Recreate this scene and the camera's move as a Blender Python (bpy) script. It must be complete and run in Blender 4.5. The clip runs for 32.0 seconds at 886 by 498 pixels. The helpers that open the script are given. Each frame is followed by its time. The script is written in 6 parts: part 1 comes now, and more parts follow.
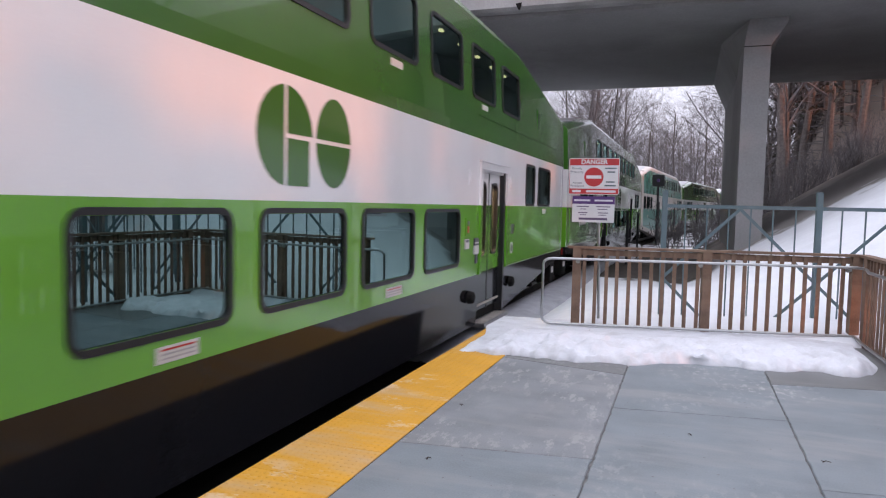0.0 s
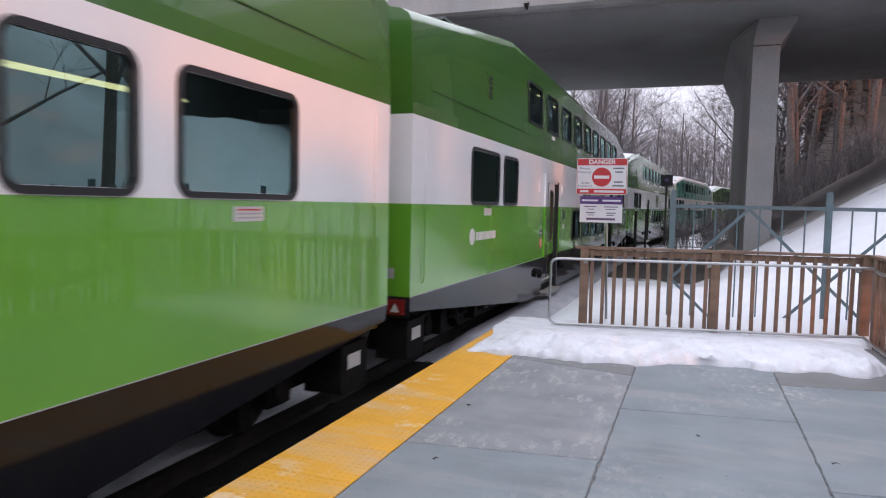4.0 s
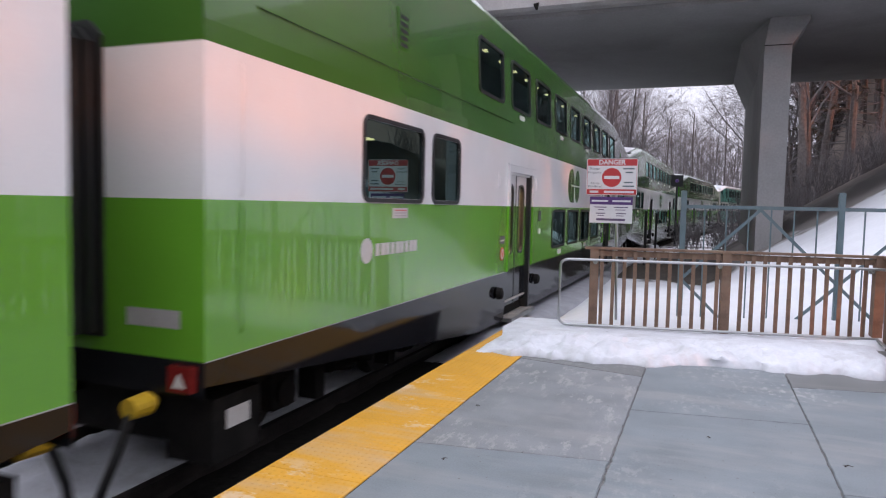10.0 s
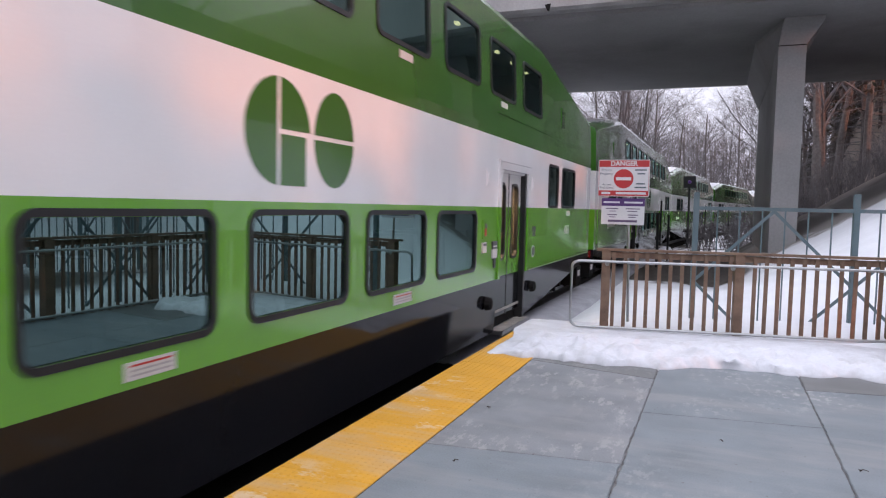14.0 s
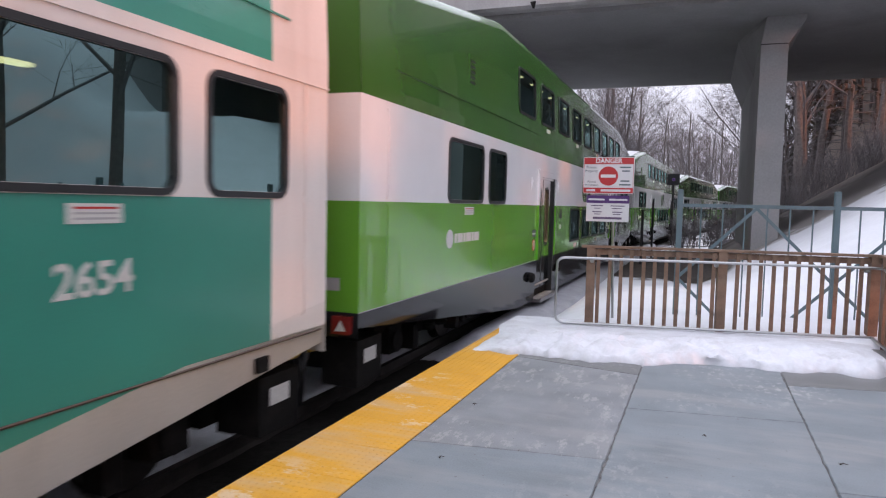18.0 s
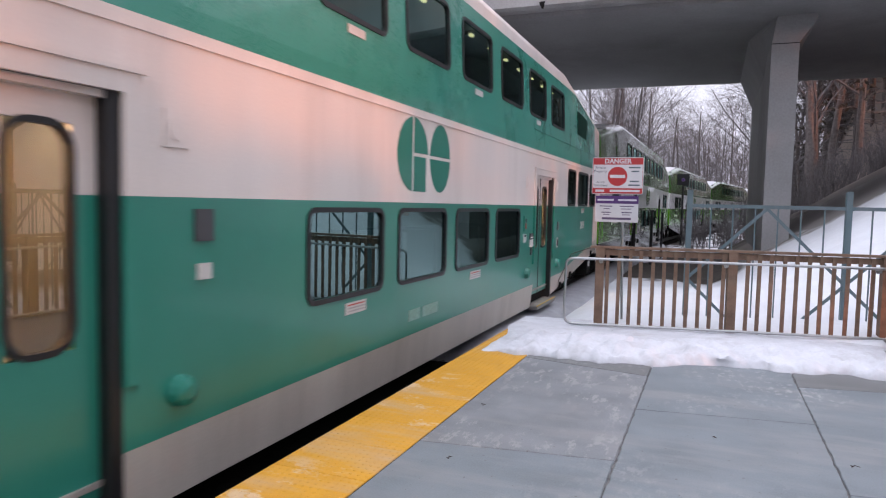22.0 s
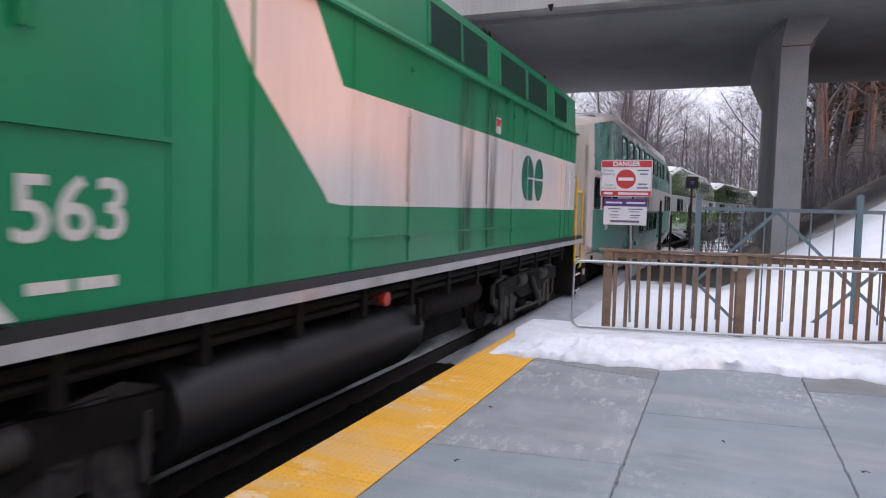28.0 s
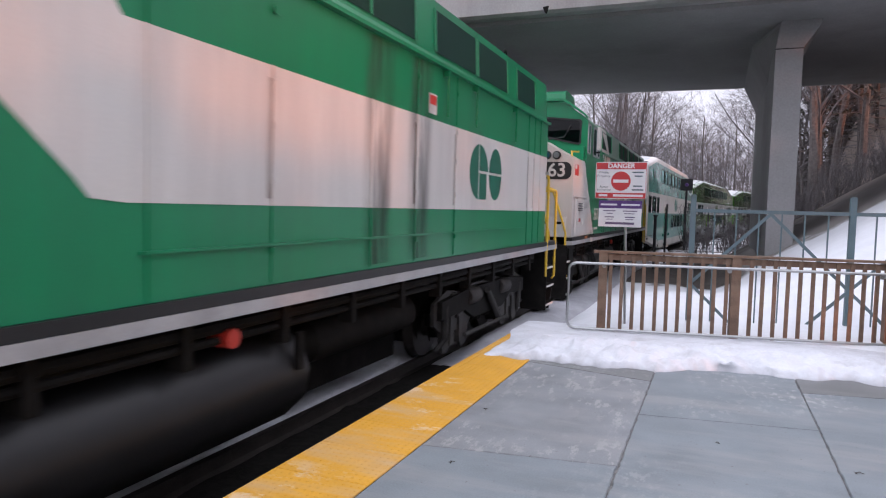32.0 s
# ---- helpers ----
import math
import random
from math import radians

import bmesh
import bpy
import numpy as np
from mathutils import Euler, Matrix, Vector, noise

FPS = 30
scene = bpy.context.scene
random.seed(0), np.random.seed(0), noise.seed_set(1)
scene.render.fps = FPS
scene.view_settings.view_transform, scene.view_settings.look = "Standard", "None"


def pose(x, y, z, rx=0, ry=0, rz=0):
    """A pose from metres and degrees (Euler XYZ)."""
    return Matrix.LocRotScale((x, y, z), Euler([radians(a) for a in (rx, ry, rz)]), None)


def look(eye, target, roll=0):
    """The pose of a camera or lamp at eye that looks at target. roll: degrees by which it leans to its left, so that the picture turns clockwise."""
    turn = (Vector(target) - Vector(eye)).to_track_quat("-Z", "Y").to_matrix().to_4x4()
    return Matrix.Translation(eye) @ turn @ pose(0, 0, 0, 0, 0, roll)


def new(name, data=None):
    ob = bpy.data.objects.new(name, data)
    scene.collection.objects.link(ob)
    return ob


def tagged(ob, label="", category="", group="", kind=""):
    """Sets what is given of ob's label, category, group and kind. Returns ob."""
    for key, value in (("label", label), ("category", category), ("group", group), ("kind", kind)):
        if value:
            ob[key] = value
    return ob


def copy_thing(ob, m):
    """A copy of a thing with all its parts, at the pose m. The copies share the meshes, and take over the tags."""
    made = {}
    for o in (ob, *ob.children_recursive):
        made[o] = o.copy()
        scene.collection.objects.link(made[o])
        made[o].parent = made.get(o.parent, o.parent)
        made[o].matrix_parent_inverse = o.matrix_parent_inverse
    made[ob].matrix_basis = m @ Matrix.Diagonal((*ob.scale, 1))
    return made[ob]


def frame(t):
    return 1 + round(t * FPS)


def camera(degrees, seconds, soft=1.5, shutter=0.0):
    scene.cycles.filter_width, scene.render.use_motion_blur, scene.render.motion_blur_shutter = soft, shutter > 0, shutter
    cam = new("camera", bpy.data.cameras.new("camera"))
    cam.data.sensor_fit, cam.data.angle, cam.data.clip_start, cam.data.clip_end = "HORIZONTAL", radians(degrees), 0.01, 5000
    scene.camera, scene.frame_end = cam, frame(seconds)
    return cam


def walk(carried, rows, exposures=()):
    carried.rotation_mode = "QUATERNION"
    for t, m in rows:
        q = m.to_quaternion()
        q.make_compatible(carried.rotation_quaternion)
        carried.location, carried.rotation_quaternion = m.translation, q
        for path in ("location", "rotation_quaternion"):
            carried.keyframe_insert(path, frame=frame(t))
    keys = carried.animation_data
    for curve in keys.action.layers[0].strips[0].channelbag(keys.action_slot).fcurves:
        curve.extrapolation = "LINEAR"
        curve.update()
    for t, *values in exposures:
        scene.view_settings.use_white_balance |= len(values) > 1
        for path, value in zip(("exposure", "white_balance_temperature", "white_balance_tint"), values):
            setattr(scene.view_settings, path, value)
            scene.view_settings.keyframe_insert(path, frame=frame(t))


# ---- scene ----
EXPO = 0.25
# ---- camera and its way: it stands on the platform and pans a little ----
EYE = (0.0, 0.0, 1.866)
# seconds, turn to the left of the track's direction, tilt, lean, in degrees
TURNS = (
    (0, 19.70, -3.73, 1.22), (1, 19.83, -3.74, 1.23), (2, 20.01, -3.73, 1.22), (3, 20.17, -3.735, 1.22), (3.5, 20.25, -3.735, 1.22),
    (5.5, 20.53, -3.72, 1.23), (6, 20.60, -3.72, 1.23), (7, 20.77, -3.72, 1.24), (8, 20.89, -3.715, 1.23), (9, 21.00, -3.705, 1.21),
    (10, 21.12, -3.71, 1.23), (11, 21.23, -3.70, 1.22), (12, 21.30, -3.69, 1.21), (13, 21.44, -3.70, 1.22), (13.5, 21.85, -3.67, 1.26),
    (14, 22.06, -3.625, 1.28), (14.5, 21.28, -3.54, 1.17), (15.5, 20.40, -3.72, 1.28), (16.5, 20.25, -3.805, 1.34), (17, 20.48, -3.81, 1.30),
    (17.5, 20.69, -3.84, 1.33), (18, 20.84, -3.845, 1.31), (19, 21.03, -3.865, 1.29), (20, 21.17, -3.865, 1.29), (21, 21.25, -3.85, 1.28),
    (21.5, 21.32, -3.85, 1.28), (22, 21.57, -3.82, 1.29), (22.5, 21.83, -3.775, 1.29), (23, 21.94, -3.75, 1.30), (24, 22.05, -3.71, 1.28),
    (25, 22.11, -3.70, 1.32), (25.5, 22.14, -3.695, 1.32), (27.5, 22.23, -3.64, 1.40), (28, 22.23, -3.635, 1.41), (28.5, 22.24, -3.63, 1.43),
    (29, 22.21, -3.60, 1.43), (30, 22.16, -3.555, 1.48), (31, 22.05, -3.49, 1.50), (31.5, 21.98, -3.49, 1.50), (32, 21.83, -3.48, 1.48),
)
cam = camera(66.31, 32.0, soft=1.15, shutter=0.5)
walk(cam, [(t, pose(*EYE, 90 + tilt, 0, turn) @ pose(0, 0, 0, 0, 0, lean)) for t, turn, tilt, lean in TURNS], exposures=[(0, EXPO + 0.10), (20, EXPO + 0.10), (25, EXPO + 0.13), (28, EXPO + 0.16), (32, EXPO + 0.14)])

# ---- world and sun: an overcast late afternoon, a low weak sun behind cloud ----
world = bpy.data.worlds.new("sky")
scene.world = world
world.use_nodes = True
wn = world.node_tree.nodes
wl = world.node_tree.links
sky = wn.new("ShaderNodeTexSky")
sky.sky_type = "NISHITA"
sky.sun_disc = False
SUN_UP, SUN_AT = radians(8), radians(122)
sky.sun_elevation, sky.sun_rotation = SUN_UP, SUN_AT
sky.air_density, sky.dust_density, sky.ozone_density = 1.0, 3.0, 1.0
# a closed cloud cover over it, brighter overhead than low down
cloud = wn.new("ShaderNodeValToRGB")
cloud.color_ramp.elements[0].position, cloud.color_ramp.elements[1].position = 0.0, 0.9
cloud.color_ramp.elements[0].color = (0.415, 0.408, 0.49, 1)
cloud.color_ramp.elements[1].color = (1.31, 1.315, 1.53, 1)
up = wn.new("ShaderNodeTexCoord")
split = wn.new("ShaderNodeSeparateXYZ")
wl.new(up.outputs["Generated"], split.inputs["Vector"])
wl.new(split.outputs["Z"], cloud.inputs["Fac"])
thick = wn.new("ShaderNodeVectorMath")
thick.operation = "SCALE"
thick.inputs["Scale"].default_value = 12.5
wl.new(cloud.outputs["Color"], thick.inputs[0])
cover = wn.new("ShaderNodeMix")
cover.data_type = "RGBA"
cover.inputs[0].default_value = 0.9
wl.new(sky.outputs["Color"], cover.inputs[6])
wl.new(thick.outputs["Vector"], cover.inputs[7])
wn["Background"].inputs["Strength"].default_value = 0.12
wl.new(cover.outputs[2], wn["Background"].inputs["Color"])
sun = new("sun", bpy.data.lights.new("sun", "SUN"))
sun.data.energy, sun.data.angle, sun.data.color = 2.0, radians(1.2), (1.0, 0.30, 0.10)
sun.matrix_world = look((0, 0, 0), (-math.sin(SUN_AT) * math.cos(SUN_UP), -math.cos(SUN_AT) * math.cos(SUN_UP), -math.sin(SUN_UP)))

# ---- materials ----
def mat(name, color, rough=0.5, metal=0.0, grain=0.12, scale=6.0, fine=60.0, bump=0.0, coat=0.0, dirt=None, dirt_amount=0.0, spec=0.5, streak=False):
    """A painted, stone, snow or metal surface: two scales of noise in colour and gloss, and a fine relief."""
    m = bpy.data.materials.new(name)
    m.use_nodes = True
    n, l = m.node_tree.nodes, m.node_tree.links
    b = n["Principled BSDF"]
    b.inputs["Metallic"].default_value = metal
    b.inputs["Specular IOR Level"].default_value = spec
    b.inputs["Coat Weight"].default_value = coat
    b.inputs["Coat Roughness"].default_value = 0.025
    tc = n.new("ShaderNodeTexCoord")
    mp = n.new("ShaderNodeMapping")
    if streak:
        mp.inputs["Scale"].default_value = (1, 1, 0.12)
    l.new(tc.outputs["Object"], mp.inputs["Vector"])
    big = n.new("ShaderNodeTexNoise")
    big.inputs["Scale"].default_value, big.inputs["Detail"].default_value = scale, 5.0
    small = n.new("ShaderNodeTexNoise")
    small.inputs["Scale"].default_value, small.inputs["Detail"].default_value = fine, 3.0
    l.new(mp.outputs["Vector"], big.inputs["Vector"])
    l.new(tc.outputs["Object"], small.inputs["Vector"])
    ramp = n.new("ShaderNodeValToRGB")
    c = Vector(color)
    ramp.color_ramp.elements[0].position, ramp.color_ramp.elements[1].position = 0.3, 0.72
    ramp.color_ramp.elements[0].color = (*[max(0.0, x * (1 - grain * 1.6)) for x in c], 1)
    ramp.color_ramp.elements[1].color = (*[min(1.0, x * (1 + grain)) for x in c], 1)
    mixn = n.new("ShaderNodeMix")
    mixn.data_type = "FLOAT"
    mixn.inputs[0].default_value = 0.35
    l.new(big.outputs["Fac"], mixn.inputs[2])
    l.new(small.outputs["Fac"], mixn.inputs[3])
    l.new(mixn.outputs[0], ramp.inputs["Fac"])
    out = ramp.outputs["Color"]
    if dirt:
        dn = n.new("ShaderNodeTexNoise")
        dn.inputs["Scale"].default_value, dn.inputs["Detail"].default_value, dn.inputs["Roughness"].default_value = scale * 0.6, 7.0, 0.65
        l.new(mp.outputs["Vector"], dn.inputs["Vector"])
        dr = n.new("ShaderNodeMapRange")
        dr.inputs["From Min"].default_value, dr.inputs["From Max"].default_value = 0.5, 0.75
        dr.inputs["To Max"].default_value = dirt_amount
        l.new(dn.outputs["Fac"], dr.inputs["Value"])
        dm = n.new("ShaderNodeMix")
        dm.data_type = "RGBA"
        l.new(dr.outputs["Result"], dm.inputs[0])
        l.new(out, dm.inputs[6])
        dm.inputs[7].default_value = (*dirt, 1)
        out = dm.outputs[2]
    l.new(out, b.inputs["Base Color"])
    rr = n.new("ShaderNodeMapRange")
    rr.inputs["To Min"].default_value, rr.inputs["To Max"].default_value = max(0.02, rough * 0.8), min(1.0, rough * 1.2)
    l.new(mixn.outputs[0], rr.inputs["Value"])
    l.new(rr.outputs["Result"], b.inputs["Roughness"])
    if bump:
        bp = n.new("ShaderNodeBump")
        bp.inputs["Strength"].default_value, bp.inputs["Distance"].default_value = min(1.0, bump), 0.01
        l.new(mixn.outputs[0], bp.inputs["Height"])
        l.new(bp.outputs["Normal"], b.inputs["Normal"])
    return m


def glass(name, tint, ior=1.5, rough=0.01, tone=(1, 1, 1)):
    """A thin tinted pane: see-through by its tint, mirror-like by the angle."""
    m = bpy.data.materials.new(name)
    m.use_nodes = True
    n, l = m.node_tree.nodes, m.node_tree.links
    n.remove(n["Principled BSDF"])
    tr = n.new("ShaderNodeBsdfTransparent")
    tr.inputs["Color"].default_value = (*tint, 1)
    gl = n.new("ShaderNodeBsdfGlossy")
    gl.inputs["Roughness"].default_value = rough
    gl.inputs["Color"].default_value = (*tone, 1)
    fr = n.new("ShaderNodeFresnel")
    fr.inputs["IOR"].default_value = ior
    mx = n.new("ShaderNodeMixShader")
    l.new(fr.outputs["Fac"], mx.inputs["Fac"])
    l.new(tr.outputs["BSDF"], mx.inputs[1])
    l.new(gl.outputs["BSDF"], mx.inputs[2])
    l.new(mx.outputs["Shader"], n["Material Output"].inputs["Surface"])
    return m


def glow(name, color, power):
    m = bpy.data.materials.new(name)
    m.use_nodes = True
    b = m.node_tree.nodes["Principled BSDF"]
    b.inputs["Base Color"].default_value = (*color, 1)
    b.inputs["Emission Color"].default_value = (*color, 1)
    b.inputs["Emission Strength"].default_value = power
    return m


LIME = mat("lime_green_paint", (0.122, 0.335, 0.028), 0.20, grain=0.05, scale=1.2, coat=0.6, dirt=(0.10, 0.22, 0.03), dirt_amount=0.25)
DEEP = mat("deep_green_paint", (0.045, 0.135, 0.022), 0.22, grain=0.06, scale=1.2, coat=0.5, spec=0.35)
WHITE = mat("white_paint", (0.77, 0.755, 0.76), 0.24, grain=0.04, scale=1.0, coat=0.6, dirt=(0.5, 0.49, 0.47), dirt_amount=0.2)
SKIRT = mat("dark_grey_paint", (0.0125, 0.013, 0.0155), 0.09, grain=0.12, scale=2.0, coat=0.0, dirt=(0.018, 0.0175, 0.018), dirt_amount=0.4, spec=0.24)
TEAL = mat("teal_green_paint", (0.023, 0.205, 0.148), 0.30, grain=0.09, scale=1.0, coat=0.2, dirt=(0.045, 0.235, 0.18), dirt_amount=0.5)
# upper deck's teal: fading and the sky's sheen are both in this colour
TEALUP = mat("faded_sheen_teal_paint", (0.046, 0.270, 0.203), 0.28, grain=0.09, scale=1.0, coat=0.4, dirt=(0.06, 0.27, 0.21), dirt_amount=0.5)
OLDWHITE = mat("weathered_white_paint", (0.72, 0.645, 0.60), 0.34, grain=0.08, scale=1.0, coat=0.1, dirt=(0.40, 0.33, 0.28), dirt_amount=0.5, streak=True)
SILLGREY = mat("dull_reflective_strip", (0.36, 0.36, 0.37), 0.5, grain=0.15, scale=3, dirt=(0.16, 0.15, 0.15), dirt_amount=0.6)
EMBLEM_GREEN = mat("dark_emblem_green", (0.012, 0.135, 0.085), 0.3, grain=0.1, scale=3)
OLDSKIRT = mat("dirty_white_skirt", (0.46, 0.42, 0.37), 0.4, grain=0.12, scale=1.5, dirt=(0.25, 0.21, 0.17), dirt_amount=0.6, streak=True)
ENGINE_GREEN = mat("engine_green_paint", (0.008, 0.200, 0.084), 0.30, grain=0.1, scale=1.5, coat=0.1, spec=0.35, dirt=(0.018, 0.12, 0.062), dirt_amount=0.5, streak=True)
ENGINE_WHITE = mat("engine_white_paint", (0.62, 0.59, 0.56), 0.32, grain=0.07, scale=1.5, coat=0.15, dirt=(0.36, 0.33, 0.32), dirt_amount=0.6, streak=True)
GRIME = mat("underframe_grime", (0.010, 0.0092, 0.0086), 0.75, grain=0.4, scale=5.0, bump=0.4, dirt=(0.026, 0.023, 0.021), dirt_amount=0.6, spec=0.12)
TRUCK = mat("worn_truck_iron", (0.040, 0.037, 0.036), 0.6, grain=0.45, scale=7.0, bump=0.3, dirt=(0.085, 0.075, 0.068), dirt_amount=0.6, spec=0.3)
BLACK = mat("black_rubber", (0.012, 0.012, 0.013), 0.45, grain=0.2, scale=8.0)
STEEL = mat("worn_steel", (0.35, 0.34, 0.33), 0.32, metal=0.9, grain=0.2, scale=8.0, fine=90, bump=0.1)
WHEEL = mat("wheel_steel", (0.06, 0.052, 0.048), 0.5, metal=0.6, grain=0.3, scale=5)
YELLOW = mat("yellow_handrail_paint", (0.62, 0.40, 0.03), 0.4, grain=0.1, scale=10)
RED = mat("red_paint", (0.45, 0.03, 0.02), 0.4, grain=0.1)
STICKER = mat("pale_sticker", (0.55, 0.53, 0.50), 0.5, grain=0.1, scale=40)
DARKBAR = mat("dark_print", (0.06, 0.06, 0.065), 0.5, grain=0.1)
INNER = mat("coach_lining", (0.13, 0.14, 0.14), 0.6, grain=0.15, scale=3)
SEAT = mat("seat_cloth", (0.05, 0.085, 0.10), 0.9, grain=0.25, scale=20)
WARMWALL = mat("vestibule_lining", (0.62, 0.30, 0.10), 0.55, grain=0.1, scale=2)
PANE = glass("tinted_pane", (0.20, 0.29, 0.29), 2.9, tone=(0.58, 0.87, 0.84))
DOORPANE = glass("door_pane", (0.60, 0.55, 0.48), 2.0)
LAMP = glow("ceiling_strip_light", (1.0, 0.74, 0.36), 3.0)
YELLOWBAND = glow("glowing_yellow_band", (1.0, 0.72, 0.05), 1.0)
TREAD = mat("worn_pale_tread", (0.34, 0.31, 0.28), 0.5, grain=0.3, scale=6, fine=40, dirt=(0.12, 0.10, 0.085), dirt_amount=0.6)
DOORLAMP = glow("vestibule_lamp", (1.0, 0.66, 0.34), 36.0)
SOOT = mat("soot_streak", (0.045, 0.042, 0.042), 0.8, grain=0.3, scale=4)


def faded(m, half):
    """Lets a stain fade out to its sides and in vertical streaks."""
    n, l = m.node_tree.nodes, m.node_tree.links
    tc = n.new("ShaderNodeTexCoord")
    sep = n.new("ShaderNodeSeparateXYZ")
    l.new(tc.outputs["Object"], sep.inputs["Vector"])
    ab = n.new("ShaderNodeMath")
    ab.operation = "ABSOLUTE"
    l.new(sep.outputs["Y"], ab.inputs[0])
    fall = n.new("ShaderNodeMapRange")
    fall.inputs["From Min"].default_value, fall.inputs["From Max"].default_value = half, half * 0.2
    fall.inputs["To Max"].default_value = 0.62
    l.new(ab.outputs[0], fall.inputs["Value"])
    mp = n.new("ShaderNodeMapping")
    mp.inputs["Scale"].default_value = (1, 4, 0.5)
    l.new(tc.outputs["Object"], mp.inputs["Vector"])
    q = n.new("ShaderNodeTexNoise")
    q.inputs["Scale"].default_value, q.inputs["Detail"].default_value = 2.0, 6.0
    l.new(mp.outputs["Vector"], q.inputs["Vector"])
    r = n.new("ShaderNodeMapRange")
    r.inputs["From Min"].default_value, r.inputs["From Max"].default_value = 0.32, 0.62
    l.new(q.outputs["Fac"], r.inputs["Value"])
    k = n.new("ShaderNodeMath")
    k.operation = "MULTIPLY"
    l.new(fall.outputs["Result"], k.inputs[0])
    l.new(r.outputs["Result"], k.inputs[1])
    l.new(k.outputs[0], n["Principled BSDF"].inputs["Alpha"])
    return m


faded(SOOT, 0.34)
RUST = faded(mat("rust_streak", (0.17, 0.09, 0.06), 0.8, grain=0.3, scale=8), 0.05)
HEADLAMP = glow("lamp_glass", (0.95, 0.97, 1.0), 1.2)
AMBER = glow("amber_indicator", (1.0, 0.45, 0.12), 1.5)
MESHGRILLE = mat("dark_grille_mesh", (0.004, 0.034, 0.022), 0.6, grain=0.4, scale=60, fine=200, bump=0.4, spec=0.15)
ASPHALT = mat("dark_ballast", (0.055, 0.05, 0.047), 0.9, grain=0.5, scale=9, fine=40, bump=1.0)


# ---- geometry helpers ----
class Geo:
    """Points and faces of one part, gathered piece by piece."""

    def __init__(self):
        self.v, self.f, self.m = [], [], []

    def face(self, pts, m=0):
        i = len(self.v)
        self.v += [tuple(p) for p in pts]
        self.f.append(tuple(range(i, i + len(pts))))
        self.m.append(m)
        return self

    def box(self, x0, x1, y0, y1, z0, z1, m=0):
        i = len(self.v)
        self.v += [(x0, y0, z0), (x1, y0, z0), (x1, y1, z0), (x0, y1, z0), (x0, y0, z1), (x1, y0, z1), (x1, y1, z1), (x0, y1, z1)]
        for q in ((3, 2, 1, 0), (4, 5, 6, 7), (0, 1, 5, 4), (1, 2, 6, 5), (2, 3, 7, 6), (3, 0, 4, 7)):
            self.f.append(tuple(i + k for k in q))
            self.m.append(m)
        return self

    def prism(self, pts, axis, a, b, m=0):
        """A flat outline, given in the two other axes in order, drawn out from a to b along axis."""
        i, n = len(self.v), len(pts)
        for c in (a, b):
            for p, q in pts:
                self.v.append({"x": (c, p, q), "y": (p, c, q), "z": (p, q, c)}[axis])
        self.f += [tuple(range(i, i + n)), tuple(range(i + 2 * n - 1, i + n - 1, -1))]
        self.m += [m, m]
        for k in range(n):
            j = (k + 1) % n
            self.f.append((i + k, i + n + k, i + n + j, i + j))
            self.m.append(m)
        return self

    def rod(self, pts, r, n=8, m=0, r1=None):
        """A round bar along points; r1: its radius at the end."""
        pts = [Vector(p) for p in pts]
        k0 = len(self.v)
        side = None
        for k, p in enumerate(pts):
            d = (pts[min(k + 1, len(pts) - 1)] - pts[max(k - 1, 0)]).normalized()
            if side is None:
                side = d.orthogonal().normalized()
            side = (side - d * side.dot(d)).normalized()
            up = d.cross(side)
            rad = r if r1 is None else r + (r1 - r) * k / (len(pts) - 1)
            for a in range(n):
                w = 2 * math.pi * a / n
                self.v.append(tuple(p + (side * math.cos(w) + up * math.sin(w)) * rad))
        for k in range(len(pts) - 1):
            for a in range(n):
                b = (a + 1) % n
                self.f.append((k0 + k * n + a, k0 + k * n + b, k0 + (k + 1) * n + b, k0 + (k + 1) * n + a))
                self.m.append(m)
        self.f += [tuple(k0 + a for a in reversed(range(n))), tuple(k0 + (len(pts) - 1) * n + a for a in range(n))]
        self.m += [m, m]
        return self

    def lathe(self, prof, axis="x", n=20, at=(0, 0, 0), m=0):
        """A turned body: prof is (along, radius) pairs."""
        k0 = len(self.v)
        for a, r in prof:
            for k in range(n):
                w = 2 * math.pi * k / n
                c, s = r * math.cos(w), r * math.sin(w)
                p = {"x": (a, c, s), "y": (c, a, s), "z": (c, s, a)}[axis]
                self.v.append((p[0] + at[0], p[1] + at[1], p[2] + at[2]))
        for j in range(len(prof) - 1):
            for k in range(n):
                b = (k + 1) % n
                self.f.append((k0 + j * n + k, k0 + j * n + b, k0 + (j + 1) * n + b, k0 + (j + 1) * n + k))
                self.m.append(m)
        self.f += [tuple(k0 + k for k in reversed(range(n))), tuple(k0 + (len(prof) - 1) * n + k for k in range(n))]
        self.m += [m, m]
        return self

    def mesh(self, name, mats, smooth=False, keep=False):
        me = bpy.data.meshes.new(name)
        me.from_pydata(self.v, [], self.f)
        for x in mats if isinstance(mats, (list, tuple)) else [mats]:
            me.materials.append(x)
        me.polygons.foreach_set("material_index", self.m)
        if smooth:
            me.polygons.foreach_set("use_smooth", [True] * len(me.polygons))
        b = bmesh.new()
        b.from_mesh(me)
        bmesh.ops.remove_doubles(b, verts=b.verts, dist=0.0004)
        bmesh.ops.dissolve_degenerate(b, edges=b.edges, dist=0.0003)
        if not keep:
            bmesh.ops.recalc_face_normals(b, faces=b.faces)
        b.to_mesh(me)
        b.free()
        if smooth:
            me.set_sharp_from_angle(angle=radians(40))
        return me


